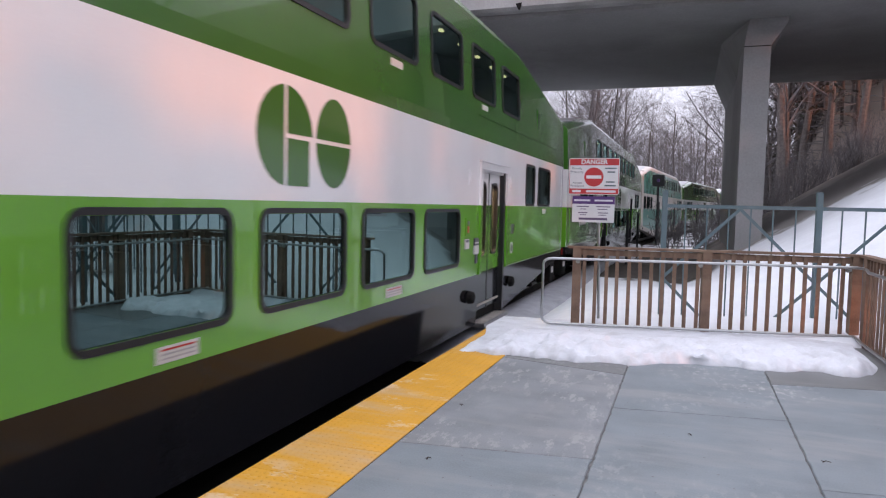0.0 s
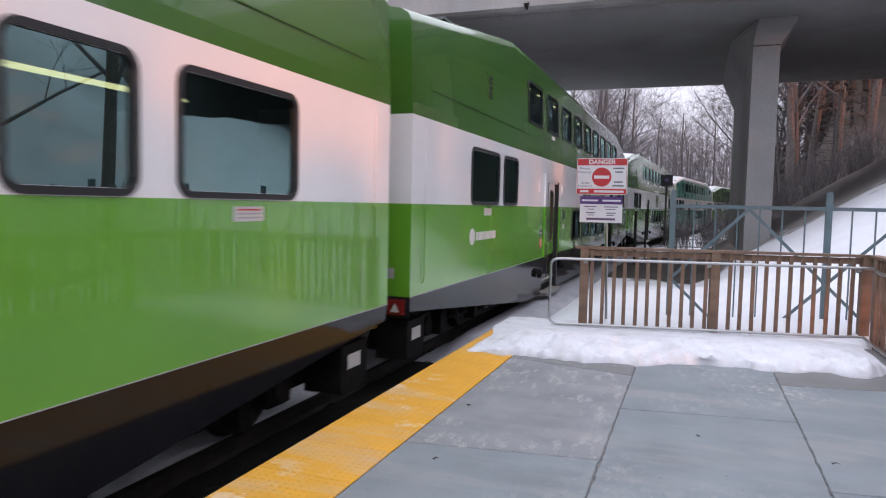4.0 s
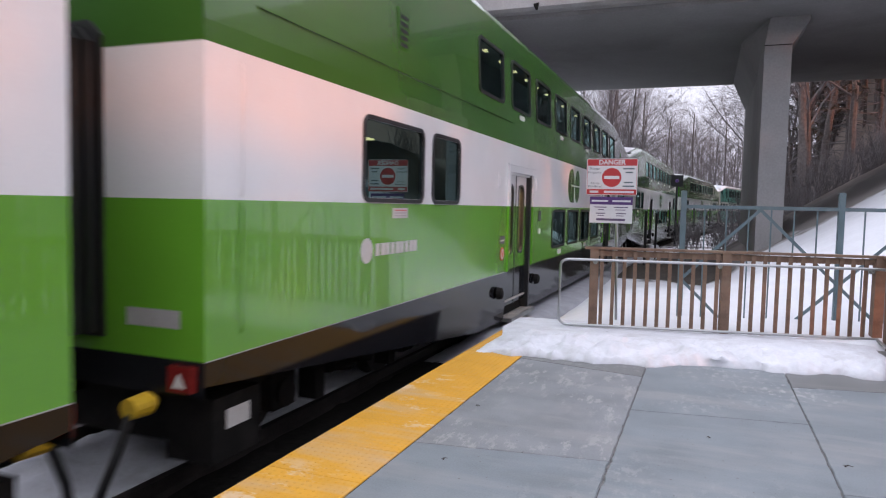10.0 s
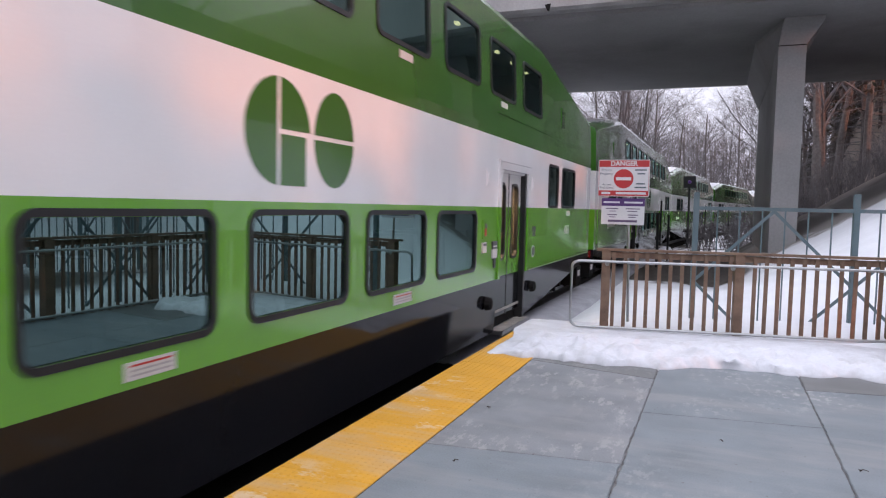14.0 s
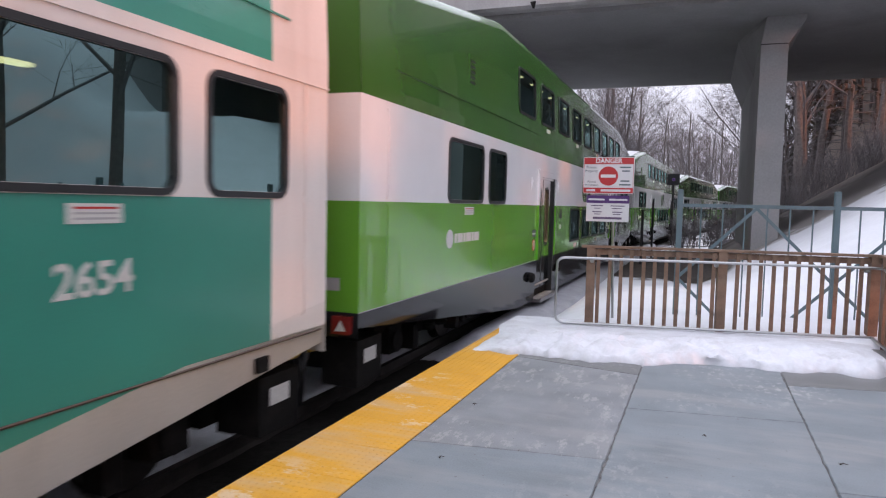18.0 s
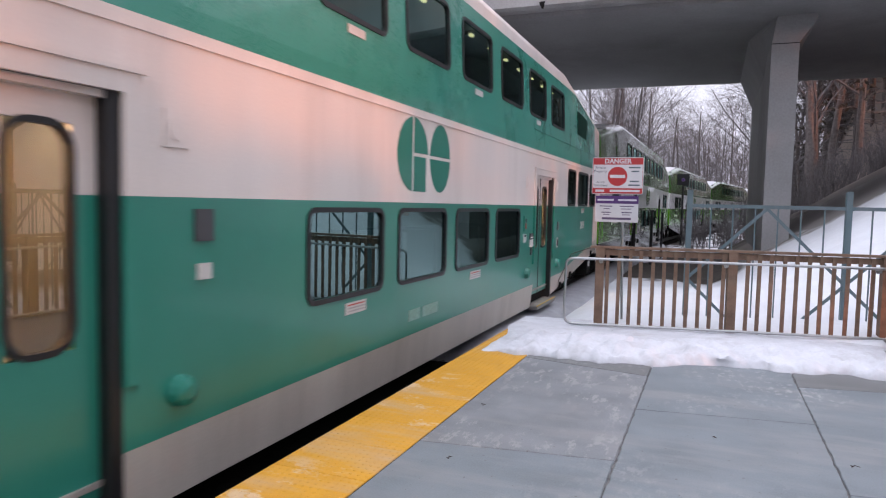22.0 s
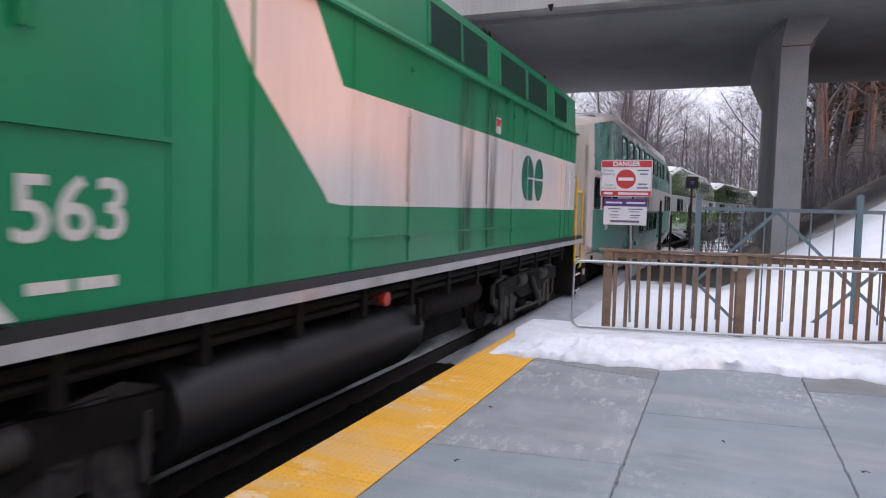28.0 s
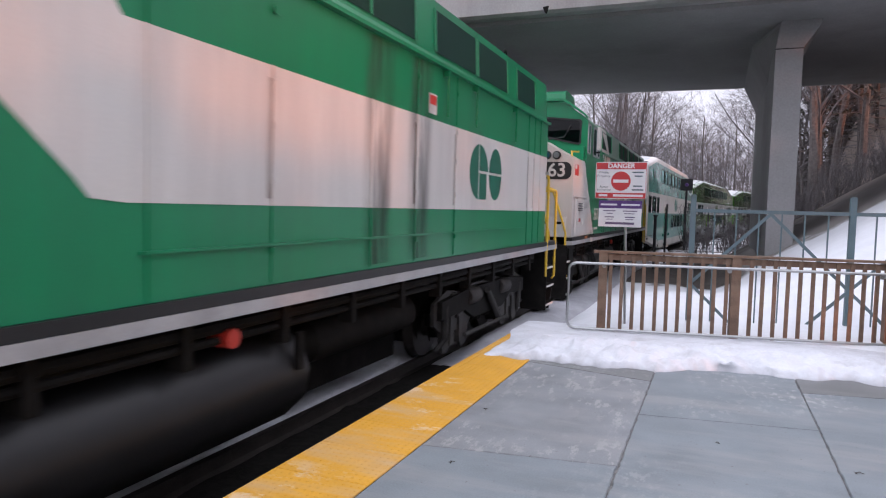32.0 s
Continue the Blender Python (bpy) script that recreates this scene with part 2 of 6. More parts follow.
def part(name, geo, mats, parent=None, label="", smooth=False, at=None):
    me = geo if isinstance(geo, bpy.types.Mesh) else geo.mesh(name, mats, smooth, name in ("pane", "windscreen"))
    ob = new(name, me)
    if parent:
        ob.parent = parent
    if at is not None:
        ob.matrix_basis = at
    if label:
        tagged(ob, label)
    return ob


def thing(name, label, category, at=None, group="", kind=""):
    ob = new(name)
    ob.empty_display_size = 0.2
    if at is not None:
        ob.matrix_basis = at
    return tagged(ob, label, category, group, kind)


def rounded(y0, y1, z0, z1, r, n=5):
    """A rounded rectangle's outline."""
    pts = []
    for cy, cz, a0 in ((y1 - r, z1 - r, 0), (y0 + r, z1 - r, 90), (y0 + r, z0 + r, 180), (y1 - r, z0 + r, 270)):
        for k in range(n + 1):
            a = radians(a0 + 90 * k / n)
            pts.append((cy + r * math.cos(a), cz + r * math.sin(a)))
    return pts


def ring(geo, y0, y1, z0, z1, r, w, x_out, x_in, lean=0.0, zref=0.0, m=0):
    """A window's rubber frame in a side wall: the outline outside, w wide, from x_in to x_out; lean: the wall's slope inwards."""
    outer, inner = rounded(y0, y1, z0, z1, r), rounded(y0 + w, y1 - w, z0 + w, z1 - w, max(0.01, r - w))
    n = len(outer)

    def at(p, x):
        return (x - (p[1] - zref) * lean, p[0], p[1])
    for k in range(n):
        j = (k + 1) % n
        geo.face([at(outer[k], x_out), at(outer[j], x_out), at(inner[j], x_out), at(inner[k], x_out)], m)
        geo.face([at(inner[k], x_out), at(inner[j], x_out), at(inner[j], x_in), at(inner[k], x_in)], m)
        geo.face([at(outer[j], x_out), at(outer[k], x_out), at(outer[k], x_in), at(outer[j], x_in)], m)
    return geo


def words(text, size, material, name="lettering", bold=0.0):
    """Writing as a flat mesh in the x-y plane, centred."""
    cu = bpy.data.curves.new(name, "FONT")
    cu.body, cu.size, cu.align_x, cu.align_y, cu.extrude, cu.offset, cu.resolution_u = text, size, "CENTER", "CENTER", 0.002, bold, 3
    tmp = new("tmp", cu)
    me = bpy.data.meshes.new_from_object(tmp.evaluated_get(bpy.context.evaluated_depsgraph_get()))
    bpy.data.objects.remove(tmp)
    me.materials.clear()
    me.materials.append(material)
    me.name = name
    return me


ON_SIDE = pose(0, 0, 0, 90, 0, 90)   # a flat mesh stood up on the side that faces +x, reading towards +y


# ---- the line: straight by the platform, then a right-hand curve ----
RAIL, TRACK_X = -0.20, -4.461
_line = []
_x, _y, _a = TRACK_X, -130.0, 0.0
for _k in range(3200):
    _line.append((_x, _y, _a))
    _s = _y if _k < 2 else _line[-1][1]
    _c = min(1.0, max(0.0, (-130 + 0.1 * _k - 18.0) / 24.0)) / 300.0
    _a += _c * 0.1
    _x += math.sin(_a) * 0.1
    _y += math.cos(_a) * 0.1


def on_line(s):
    """The track's centre and heading (to the right) s metres along it; s is y on the straight."""
    k = (s + 130.0) / 0.1
    i = int(min(max(k, 0), len(_line) - 2))
    f = k - i
    p, q = _line[i], _line[i + 1]
    return tuple(a + (b - a) * f for a, b in zip(p, q))


SPEEDS = ((0, 3.744), (4, 3.645), (8, 3.699), (12, 3.581), (16, 3.513), (20, 3.511), (24, 3.610), (28, 3.904), (32, 3.988))
_tt = np.linspace(0, 32, 641)
_vv = np.interp(_tt, [a for a, _ in SPEEDS], [b for _, b in SPEEDS])
_ss = np.concatenate([[0], np.cumsum((_vv[1:] + _vv[:-1]) * 0.025)])


def gone(t):
    """How far the train has rolled at t seconds."""
    return float(np.interp(t, _tt, _ss))


def on_track(s, half):
    """The pose of a rail vehicle whose two bogies stand half before and behind s."""
    a, b = on_line(s - half), on_line(s + half)
    turn = math.degrees(math.atan2(b[0] - a[0], b[1] - a[1]))
    return pose((a[0] + b[0]) / 2, (a[1] + b[1]) / 2, RAIL, 0, 0, -turn)


# ---- double-deck coaches ----
K = 0.20                      # the platform's height over the rail
HALF, ENDS = 1.5, 12.46
LOWER = [(-2.05 + 1.67 * k, -0.745 + 1.67 * k) for k in range(4)]
UPPER = [(-6.93 + 1.68 * k, -5.73 + 1.68 * k) for k in range(9)]
DOORS = [(-5.36, -3.87), (5.30, 6.77)]
LEAN0, LEAN = 3.0 + K, 0.045  # the upper deck's walls lean in from here


def side_x(z):
    return HALF - max(0.0, z - LEAN0) * LEAN


def roof_z(u):
    return K + 4.58 - max(0.0, abs(u) - 7.9) * 0.153


def under_z(u):
    a = abs(u)
    return K + 0.03 + max(0.0, a - 6.6) * 0.107


def wall_grid(geo, sgn, holes, mat_of, z0):
    """A side wall from z0 up, with real openings, cut into cells; mat_of(u, z) picks the paint."""
    us = {-ENDS, ENDS, -7.9, 7.9, -11.92, 11.92, -11.68, 11.68}
    zs = {z0, K + 0.82, K + 1.87, K + 2.865, K + 3.0, K + 4.58, K + 1.2, K + 4.42}
    for a, b, c, d in holes:
        us |= {a, b}
        zs |= {c, d}
    us, zs = sorted(us), [z for z in sorted(zs) if z >= z0]
    for u0, u1 in zip(us, us[1:]):
        for w0, w1 in zip(zs, zs[1:]):
            um, zm = (u0 + u1) / 2, (w0 + w1) / 2
            if any(a < um < b and c < zm < d for a, b, c, d in holes):
                continue
            p = []
            for u, z in ((u0, w0), (u1, w0), (u1, w1), (u0, w1)):
                z = min(z, roof_z(u))
                p.append((sgn * side_x(z), u, z))
            if max(abs(p[2][2] - p[1][2]), abs(p[3][2] - p[0][2])) < 0.002:
                continue
            geo.face(p if sgn > 0 else p[::-1], mat_of(um, zm))
    return geo


def go_mark(y0, y1, z0, z1, x):
    """Two ovals parted by a bar and a stem, as plain shapes."""
    w, zc = (y1 - y0), (z0 + z1) / 2
    r, gap = (z1 - z0) / 2, 0.035
    cells = []
    c1, c2, rx1, rx2 = y0 + w * 0.27, y0 + w * 0.79, w * 0.27, w * 0.21

    def arc(c, rx, a0, a1, n=12):
        return [(c + rx * math.cos(radians(a0 + (a1 - a0) * k / n)), zc + r * math.sin(radians(a0 + (a1 - a0) * k / n))) for k in range(n + 1)]
    stem = c1 - rx1 * 0.02
    left = [p for p in arc(c1, rx1, 90, 270)]
    cells.append([(min(p[0], stem - gap * 0.6), p[1]) for p in left])
    up = [(max(p[0], stem + gap * 0.6), max(p[1], zc + gap / 2)) for p in arc(c1, rx1, 3, 90)]
    cells.append(up + [(stem + gap * 0.6, zc + gap / 2)])
    cells.append([(stem + gap * 0.6, zc - gap / 2), (c1 + rx1 * 0.86, zc - gap / 2), (c1 + rx1 * 0.86, z0), (stem + gap * 0.6, z0)])
    cells.append([(p[0], max(p[1], zc + gap / 2)) for p in arc(c2, rx2, 0, 180)])
    cells.append([(p[0], min(p[1], zc - gap / 2)) for p in arc(c2, rx2, 180, 360)])
    return [Geo().prism(c, "x", x, x + 0.004) for c in cells]


def emblem(parent, material, y0, y1, z0, z1, x):
    first, *rest = go_mark(y0, y1, z0, z1, x)
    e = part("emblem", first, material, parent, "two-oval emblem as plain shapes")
    for p in rest:
        part("emblem_piece", p, material, e)


def bogie(parent, at_y, mirror=1):
    """A four-wheel truck: side frames, springs, axle boxes, and two wheelsets that turn."""
    g = Geo()
    for sx in (-1, 1):
        x = sx * 1.02
        g.prism([(-1.75, 0.50), (-1.4, 0.62), (-0.6, 0.62), (-0.45, 0.40), (0.45, 0.40), (0.6, 0.62), (1.4, 0.62), (1.75, 0.50), (1.75, 0.66), (1.3, 0.80), (0.6, 0.78), (-0.6, 0.78), (-1.3, 0.80), (-1.75, 0.66)], "x", x - 0.07, x + 0.07)
        for yy in (-1.3, 1.3):
            g.box(x - 0.12, x + 0.12, yy - 0.17, yy + 0.17, 0.30, 0.62)
            g.lathe([(-0.16, 0.13), (0.16, 0.13)], "x", 12, (x, yy, 0.44))
        for yy in (-0.22, 0.22):
            for k in range(4):
                g.lathe([(0.40 + k * 0.09, 0.12), (0.44 + k * 0.09, 0.14), (0.48 + k * 0.09, 0.12)], "z", 10, (x + sx * 0.06, yy, 0))
        g.rod([(x + sx * 0.14, -1.6, 0.70), (x + sx * 0.14, 1.6, 0.70)], 0.025, 6)
        g.box(x - 0.03, x + 0.16 * sx, -0.85, -0.70, 0.25, 0.55).box(x - 0.03, x + 0.16 * sx, 0.70, 0.85, 0.25, 0.55)
    g.box(-1.0, 1.0, -0.25, 0.25, 0.45, 0.75)
    b = part("bogie", g, GRIME, parent, "dark grimy four-wheel truck with coil springs", at=pose(0, at_y, 0))
    for yy in (-1.3, 1.3):
        w = Geo()
        for sx in (-1, 1):
            w.lathe([(sx * 0.70 - 0.07, 0.45), (sx * 0.70 - 0.04, 0.425), (sx * 0.70 + 0.065, 0.418)], "x", 28)
            w.lathe([(sx * 0.77, 0.14), (sx * 0.85, 0.12)], "x", 14)
            for k in range(3):
                a = 2 * math.pi * k / 3
                w.box(sx * 0.77, sx * 0.785, 0.26 * math.cos(a) - 0.05, 0.26 * math.cos(a) + 0.05, 0.26 * math.sin(a) - 0.05, 0.26 * math.sin(a) + 0.05)
        w.lathe([(-0.85, 0.08), (0.85, 0.08)], "x", 10)
        ws = part("wheelset", w, WHEEL, b, at=pose(0, yy, 0.42))
        ROLLING.append((ws, yy))
    return b


ROLLING = []                  # wheelsets that turn, with their places in the truck
LOOKS = {
    "new": dict(low=LIME, up=DEEP, white=WHITE, skirt=SKIRT, mark=DEEP, label="lime and dark green double-deck commuter coach with a white band", step=STEEL),
    "old": dict(low=TEAL, up=TEALUP, white=OLDWHITE, skirt=OLDSKIRT, mark=TEAL, label="weathered teal and white double-deck commuter coach", step=STEEL),
}


def coach(style, number, half_length=12.46):
    global ENDS
    ENDS = half_length
    L = LOOKS[style]
    old = style == "old"
    car = thing("passenger_coach", L["label"], "train coach", group="coaches of the train")
    if old:
        ends = [(-11.58, -10.72), (-10.36, -9.0), (-8.66, -7.81), (8.22, 9.06), (9.43, 10.70), (11.0, 11.85)]
    else:
        ends = [(-10.33, -8.93), (-8.64, -7.74), (8.30, 9.09), (9.44, 10.72)]
    zl, zu, ze, zd = (K + 1.04, K + 1.79), (K + 3.46, K + 4.20), (K + 1.90, K + 2.67), (K + 0.0, K + 2.42)
    wins = [(a, b, *zl) for a, b in LOWER] + [(a, b, *zu) for a, b in UPPER] + [(a, b, *ze) for a, b in ends]
    z_skirt = K + (0.90 if old else 0.82)

    def mat_of(u, z):
        if old and abs(u) > 11.68:
            return 2
        if K + 1.87 < z < K + 2.865:
            return 2
        if old and z > K + 4.42:
            return 2
        return 1 if z > K + 2.5 else 0
    sets = [(L["low"]), L["up"], L["white"]]
    if old:
        z_skirt = K + 0.82
    for sgn in (1, -1):
        holes = [(a + 0.02, b - 0.02, c + 0.02, d - 0.02) for a, b, c, d in wins] + [(a, b, -1.0, zd[1]) for a, b in DOORS]
        part("side_wall", wall_grid(Geo(), sgn, holes, mat_of, z_skirt), sets, car)
        # the skirt under the side wall, with its slanted ends
        g = Geo()
        cuts = sorted({-ENDS, ENDS, -7.7, 7.7, -6.6, 6.6, -11.68, 11.68, *[e for d in DOORS for e in d]})
        for u0, u1 in zip(cuts, cuts[1:]):
            um = (u0 + u1) / 2
            if any(a < um < b for a, b in DOORS):
                continue
            if old:
                zb = [K + 0.45 + max(0.0, abs(u) - 7.7) * 0.120 for u in (u0, u1)]
                g.face([(sgn * HALF, u0, zb[0]), (sgn * HALF, u1, zb[1]), (sgn * HALF, u1, z_skirt), (sgn * HALF, u0, z_skirt)][::sgn], 1 if abs(um) < 11.68 else 0)
            else:
                zb = [z_skirt, z_skirt]
            tuck = [0.04 if old else 0.05 * (zb[q] - under_z(u)) / 0.8 for q, u in enumerate((u0, u1))]
            g.face([(sgn * (HALF - tuck[0]), u0, under_z(u0)), (sgn * (HALF - tuck[1]), u1, under_z(u1)), (sgn * HALF, u1, zb[1]), (sgn * HALF, u0, zb[0])][::sgn])
            g.face([(sgn * (HALF - 0.40), u0, under_z(u0)), (sgn * (HALF - 0.40), u1, under_z(u1)), (sgn * (HALF - tuck[1]), u1, under_z(u1)), (sgn * (HALF - tuck[0]), u0, under_z(u0))][::sgn])
            xi = sgn * (HALF - 0.41)
            g.face([(xi, u0, under_z(u0)), (xi, u1, under_z(u1)), (xi, u1, K + 0.85), (xi, u0, K + 0.85)], 2)
        part("skirt", g, [L["skirt"], L["low"], GRIME], car, "dirty white lower skirt" if old else "dark grey lower skirt")
        # drip rail where the upper deck begins, and the hairline over the skirt
        for u0, u1 in ((-11.9, -5.15), (5.15, 11.9)):
            g = Geo().box(min(sgn * (HALF - 0.01), sgn * (HALF + 0.008)), max(sgn * (HALF - 0.01), sgn * (HALF + 0.008)), u0, u1, K + 3.21, K + 3.222)
            part("drip_rail", g, L["up"], car)
        if old:
            g = Geo().box(min(sgn * HALF, sgn * (HALF + 0.012)), max(sgn * HALF, sgn * (HALF + 0.012)), -ENDS, ENDS, K + 2.78, K + 2.795)
            part("seam", g, L["white"], car)
        else:
            for u0, u1 in ((6.97, ENDS), (-ENDS, -5.5)):
                part("seam", Geo().box(min(sgn * HALF, sgn * (HALF + 0.006)), max(sgn * HALF, sgn * (HALF + 0.006)), u0, u1, K + 0.817, K + 0.823), FAINT, car)
        for a, b, c, d in wins:
            lean = LEAN if c > LEAN0 else 0.0
            g = Geo()
            ring(g, a - 0.025, b + 0.025, c - 0.025, d + 0.025, 0.12, 0.043, HALF + 0.014, HALF - 0.04, lean, LEAN0)
            fr = part("window", g, BLACK, car, "rounded window in a black rubber frame")
            p = [(HALF - 0.012 - max(0, z - LEAN0) * lean, y, z) for y, z in rounded(a + 0.012, b - 0.012, c + 0.012, d - 0.012, 0.10)]
            pn = part("pane", Geo().face(p), PANE, fr)
            pn.visible_shadow = False
            if sgn < 0:
                fr.matrix_basis = Matrix.Diagonal((-1, 1, 1, 1))
        for a, b in DOORS:
            door_set(car, sgn, a, b, zd[1], L, old)
    # roof
    g = Geo()
    us = [-ENDS, -10.2, -7.9, 0, 7.9, 10.2, ENDS]
    prof = [(1.394, 0.0), (1.365, 0.08), (1.27, 0.14), (1.05, 0.185), (0.6, 0.22), (0.0, 0.23)]
    prof = prof + [(-x, z) for x, z in prof[-2::-1]]
    for u0, u1 in zip(us, us[1:]):
        for (x0, z0), (x1, z1) in zip(prof, prof[1:]):
            sh = max(abs(x0), abs(x1)) > 1.2
            e0, e1 = side_x(roof_z(u0)) / 1.394, side_x(roof_z(u1)) / 1.394
            g.face([(x0 * e0, u0, roof_z(u0) + z0), (x0 * e1, u1, roof_z(u1) + z0), (x1 * e1, u1, roof_z(u1) + z1), (x1 * e0, u0, roof_z(u0) + z1)], 0 if sh else 1)
    part("roof", g, [L["white"] if old else L["up"], ROOFSNOW], car, "curved roof with a thin cover of snow", smooth=True)
    # inside: decks, ceiling, seats, strip lights, and an added middle wall blocking light through
    g = Geo()
    g.box(-1.28, 1.28, -6.5, 6.9, K + 0.42, K + 0.46).box(-1.40, 1.40, -7.9, 7.9, K + 2.38, K + 2.46)
    g.box(-1.30, 1.30, -11.0, 11.0, K + 4.28, K + 4.31).box(-0.03, 0.03, -7.6, 7.6, K + 0.46, K + 4.28)
    for s in (-1, 1):
        g.box(-1.40, 1.40, s * 7.9 - 0.03, s * 7.9 + 0.03, K + 0.46, K + 4.28)
        g.box(-1.40, 1.40, min(s * 7.9, s * 12.3), max(s * 7.9, s * 12.3), K + 1.15, K + 1.19)
        g.box(-0.03, 0.03, min(s * 7.9, s * 12.3), max(s * 7.9, s * 12.3), K + 1.19, K + 4.2)
    part("interior_shell", g, INNER, car)
    g = Geo()
    for lo, hi, z in ((-3.2, 4.6, K + 0.46), (-7.4, 7.4, K + 2.46)):
        u = lo
        while u < hi:
            for s in (-1, 1):
                g.box(min(s * 0.35, s * 1.28), max(s * 0.35, s * 1.28), u, u + 0.45, z + 0.25, z + 0.42)
                g.prism([(u + 0.02, z + 0.40), (u + 0.12, z + 0.40), (u + 0.05, z + 1.08), (u - 0.05, z + 1.08)], "x", min(s * 0.35, s * 1.28), max(s * 0.35, s * 1.28))
            u += 0.86
    tagged(part("seating", g, SEAT, car), "rows of dark cloth seats", kind="stuff")
    g = Geo()
    for s in (-1, 1):
        for q in range(18):
            g.box(min(s * 1.22, s * 1.27), max(s * 1.22, s * 1.27), -6.9 + 0.84 * q, -6.80 + 0.84 * q, K + 4.19, K + 4.22)
        for q in ((1,) if old else (-1, 1)):
            g.box(min(s * 0.62, s * 0.72), max(s * 0.62, s * 0.72), min(q * 8.6, q * 10.4), max(q * 8.6, q * 10.4), K + 2.62, K + 2.64)
    part("strip_light", g, LAMP, car, "warm ceiling strip lights")
    # a glowing yellow band in three pieces behind the first end window
    if old:
        for s in (-1, 1):
            lo, hi = sorted((s * 1.24, s * 1.28))
            part("yellow_lamp", Geo().box(lo, hi, -11.66, -11.12, K + 2.515, K + 2.595).box(lo, hi, -11.09, -10.80, K + 2.515, K + 2.59).box(lo, hi, -10.79, -10.62, K + 2.515, K + 2.60), YELLOWBAND, car, "glowing yellow band inside the end window")
    # ends: banded wall, gangway, marker light, coupler, hoses
    for e in (-1, 1):
        y = e * ENDS
        g = Geo()
        for z0, z1, m in ((K + 0.58, K + 0.82, 3), (K + 0.82, K + 1.87, 0), (K + 1.87, K + 2.865, 2), (K + 2.865, roof_z(y), 1)):
            if old:
                m = 3
            g.face([(-side_x(z0), y, z0), (side_x(z0), y, z0), (side_x(z1), y, z1), (-side_x(z1), y, z1)][::e], m)
        z = roof_z(y)
        g.face([(x * side_x(z) / 1.394, y, z + q) for x, q in prof][::e], 2 if old else 1)
        ew = part("end_wall", g, [L["low"], L["up"], L["white"], L["skirt"]], car)
        part("number_bar", Geo().box(0.85, 1.30, y, y + e * 0.003, K + 1.02, K + 1.14), FAINT, ew, "faint number as a plain bar")
        for z0, z1, m in ((K + 0.95, K + 1.85, L["low"]), (K + 1.89, K + 2.8, L["white"])):
            part("grab_rail", Geo().rod([(1.50, e * 12.1, z0), (1.52, e * 12.1, z0 + 0.04), (1.52, e * 12.1, z1 - 0.04), (1.50, e * 12.1, z1)], 0.006, 6), L["white"] if old else m, ew)
        g = Geo().box(1.20, 1.27, min(y, y + e * 0.05), max(y, y + e * 0.05), K + 0.65, K + 3.85)
        if old:
            part("corner_post", g, L["skirt"], car)
            part("rust_stain", Geo().face([(0, -0.05, 0), (0, 0.05, 0), (0, 0.05, 2.4), (0, -0.05, 2.4)]), RUST, car, at=pose(1.44, y + e * 0.004, K + 1.0, 0, 0, 90))
        bl = part("gangway_plate", Geo().prism([(-0.66, K + 0.92), (0.66, K + 0.92), (0.66, K + 2.95), (0.56, K + 3.05), (-0.56, K + 3.05), (-0.66, K + 2.95)], "y", min(y, y + e * 0.03), max(y, y + e * 0.03)), L["skirt"] if old else BLACK, car)
        for k in range(2):
            o = 0.62 - 0.03 * (k % 2)
            part("bellows_fold", Geo().prism([(-o, K + 0.95), (o, K + 0.95), (o, K + 2.9), (o - 0.1, K + 3.0), (0.1 - o, K + 3.0), (-o, K + 2.9)], "y", y + e * (0.03 + k * 0.085), y + e * (0.03 + (k + 1) * 0.085)), BLACK, bl)
        part("coupler", Geo().box(-0.12, 0.12, min(y - e * 0.3, y + e * 0.42), max(y - e * 0.3, y + e * 0.42), 0.62, 0.88), GRIME, car)
        if not old:
            ml = part("marker_light", Geo().box(1.25, 1.44, min(y, y + e * 0.06), max(y, y + e * 0.06), K + 0.62, K + 0.79), MARKERRED, car, "dark red end marker with a pale triangle")
            part("triangle", Geo().prism([(1.29, K + 0.65), (1.40, K + 0.65), (1.345, K + 0.75)], "y", y + e * 0.062, y + e * 0.066), STICKER, ml)
        plug = part("cable_plug", Geo().lathe([(0, 0.07), (0.16, 0.08), (0.22, 0.04)], "y", 14, (1.08, y if e > 0 else y - 0.22, K + 0.52)), YELLOW, car, "yellow jumper cable plug")
        part("hose", Geo().rod([(1.08, y + e * 0.2, K + 0.48), (1.06, y + e * 0.32, K + 0.2), (1.0, y + e * 0.40, K - 0.05), (0.84, y + e * 0.42, K - 0.10)], 0.03, 8), BLACK, plug)
        bx = part("junction_box", Geo().box(0.98, 1.38, min(y - e * 0.75, y - e * 0.22), max(y - e * 0.75, y - e * 0.22), K + 0.04, K + 0.50), GRIME, car)
        part("plate", Geo().box(1.38, 1.384, min(y - e * 0.62, y - e * 0.36), max(y - e * 0.62, y - e * 0.36), K + 0.26, K + 0.40), STICKER, bx)
    for e in (-1, 1):
        for u0, u1, z0, z1, w in ((7.0, 7.75, 0.26, 0.80, 1.05), (11.55, 12.1, 0.30, 0.84, 0.95), (8.9, 10.6, 0.62, 0.86, 1.15)):
            part("equipment_case", Geo().box(-w, w, min(e * u0, e * u1), max(e * u0, e * u1), z0, z1), GRIME, car)
        bogie(car, e * 9.75)
    part("underframe", Geo().box(-0.85, 0.85, -11.8, 11.8, 0.84, 0.95).box(-1.0, 1.0, -6.8, 6.8, 0.30, 0.80), GRIME, car)
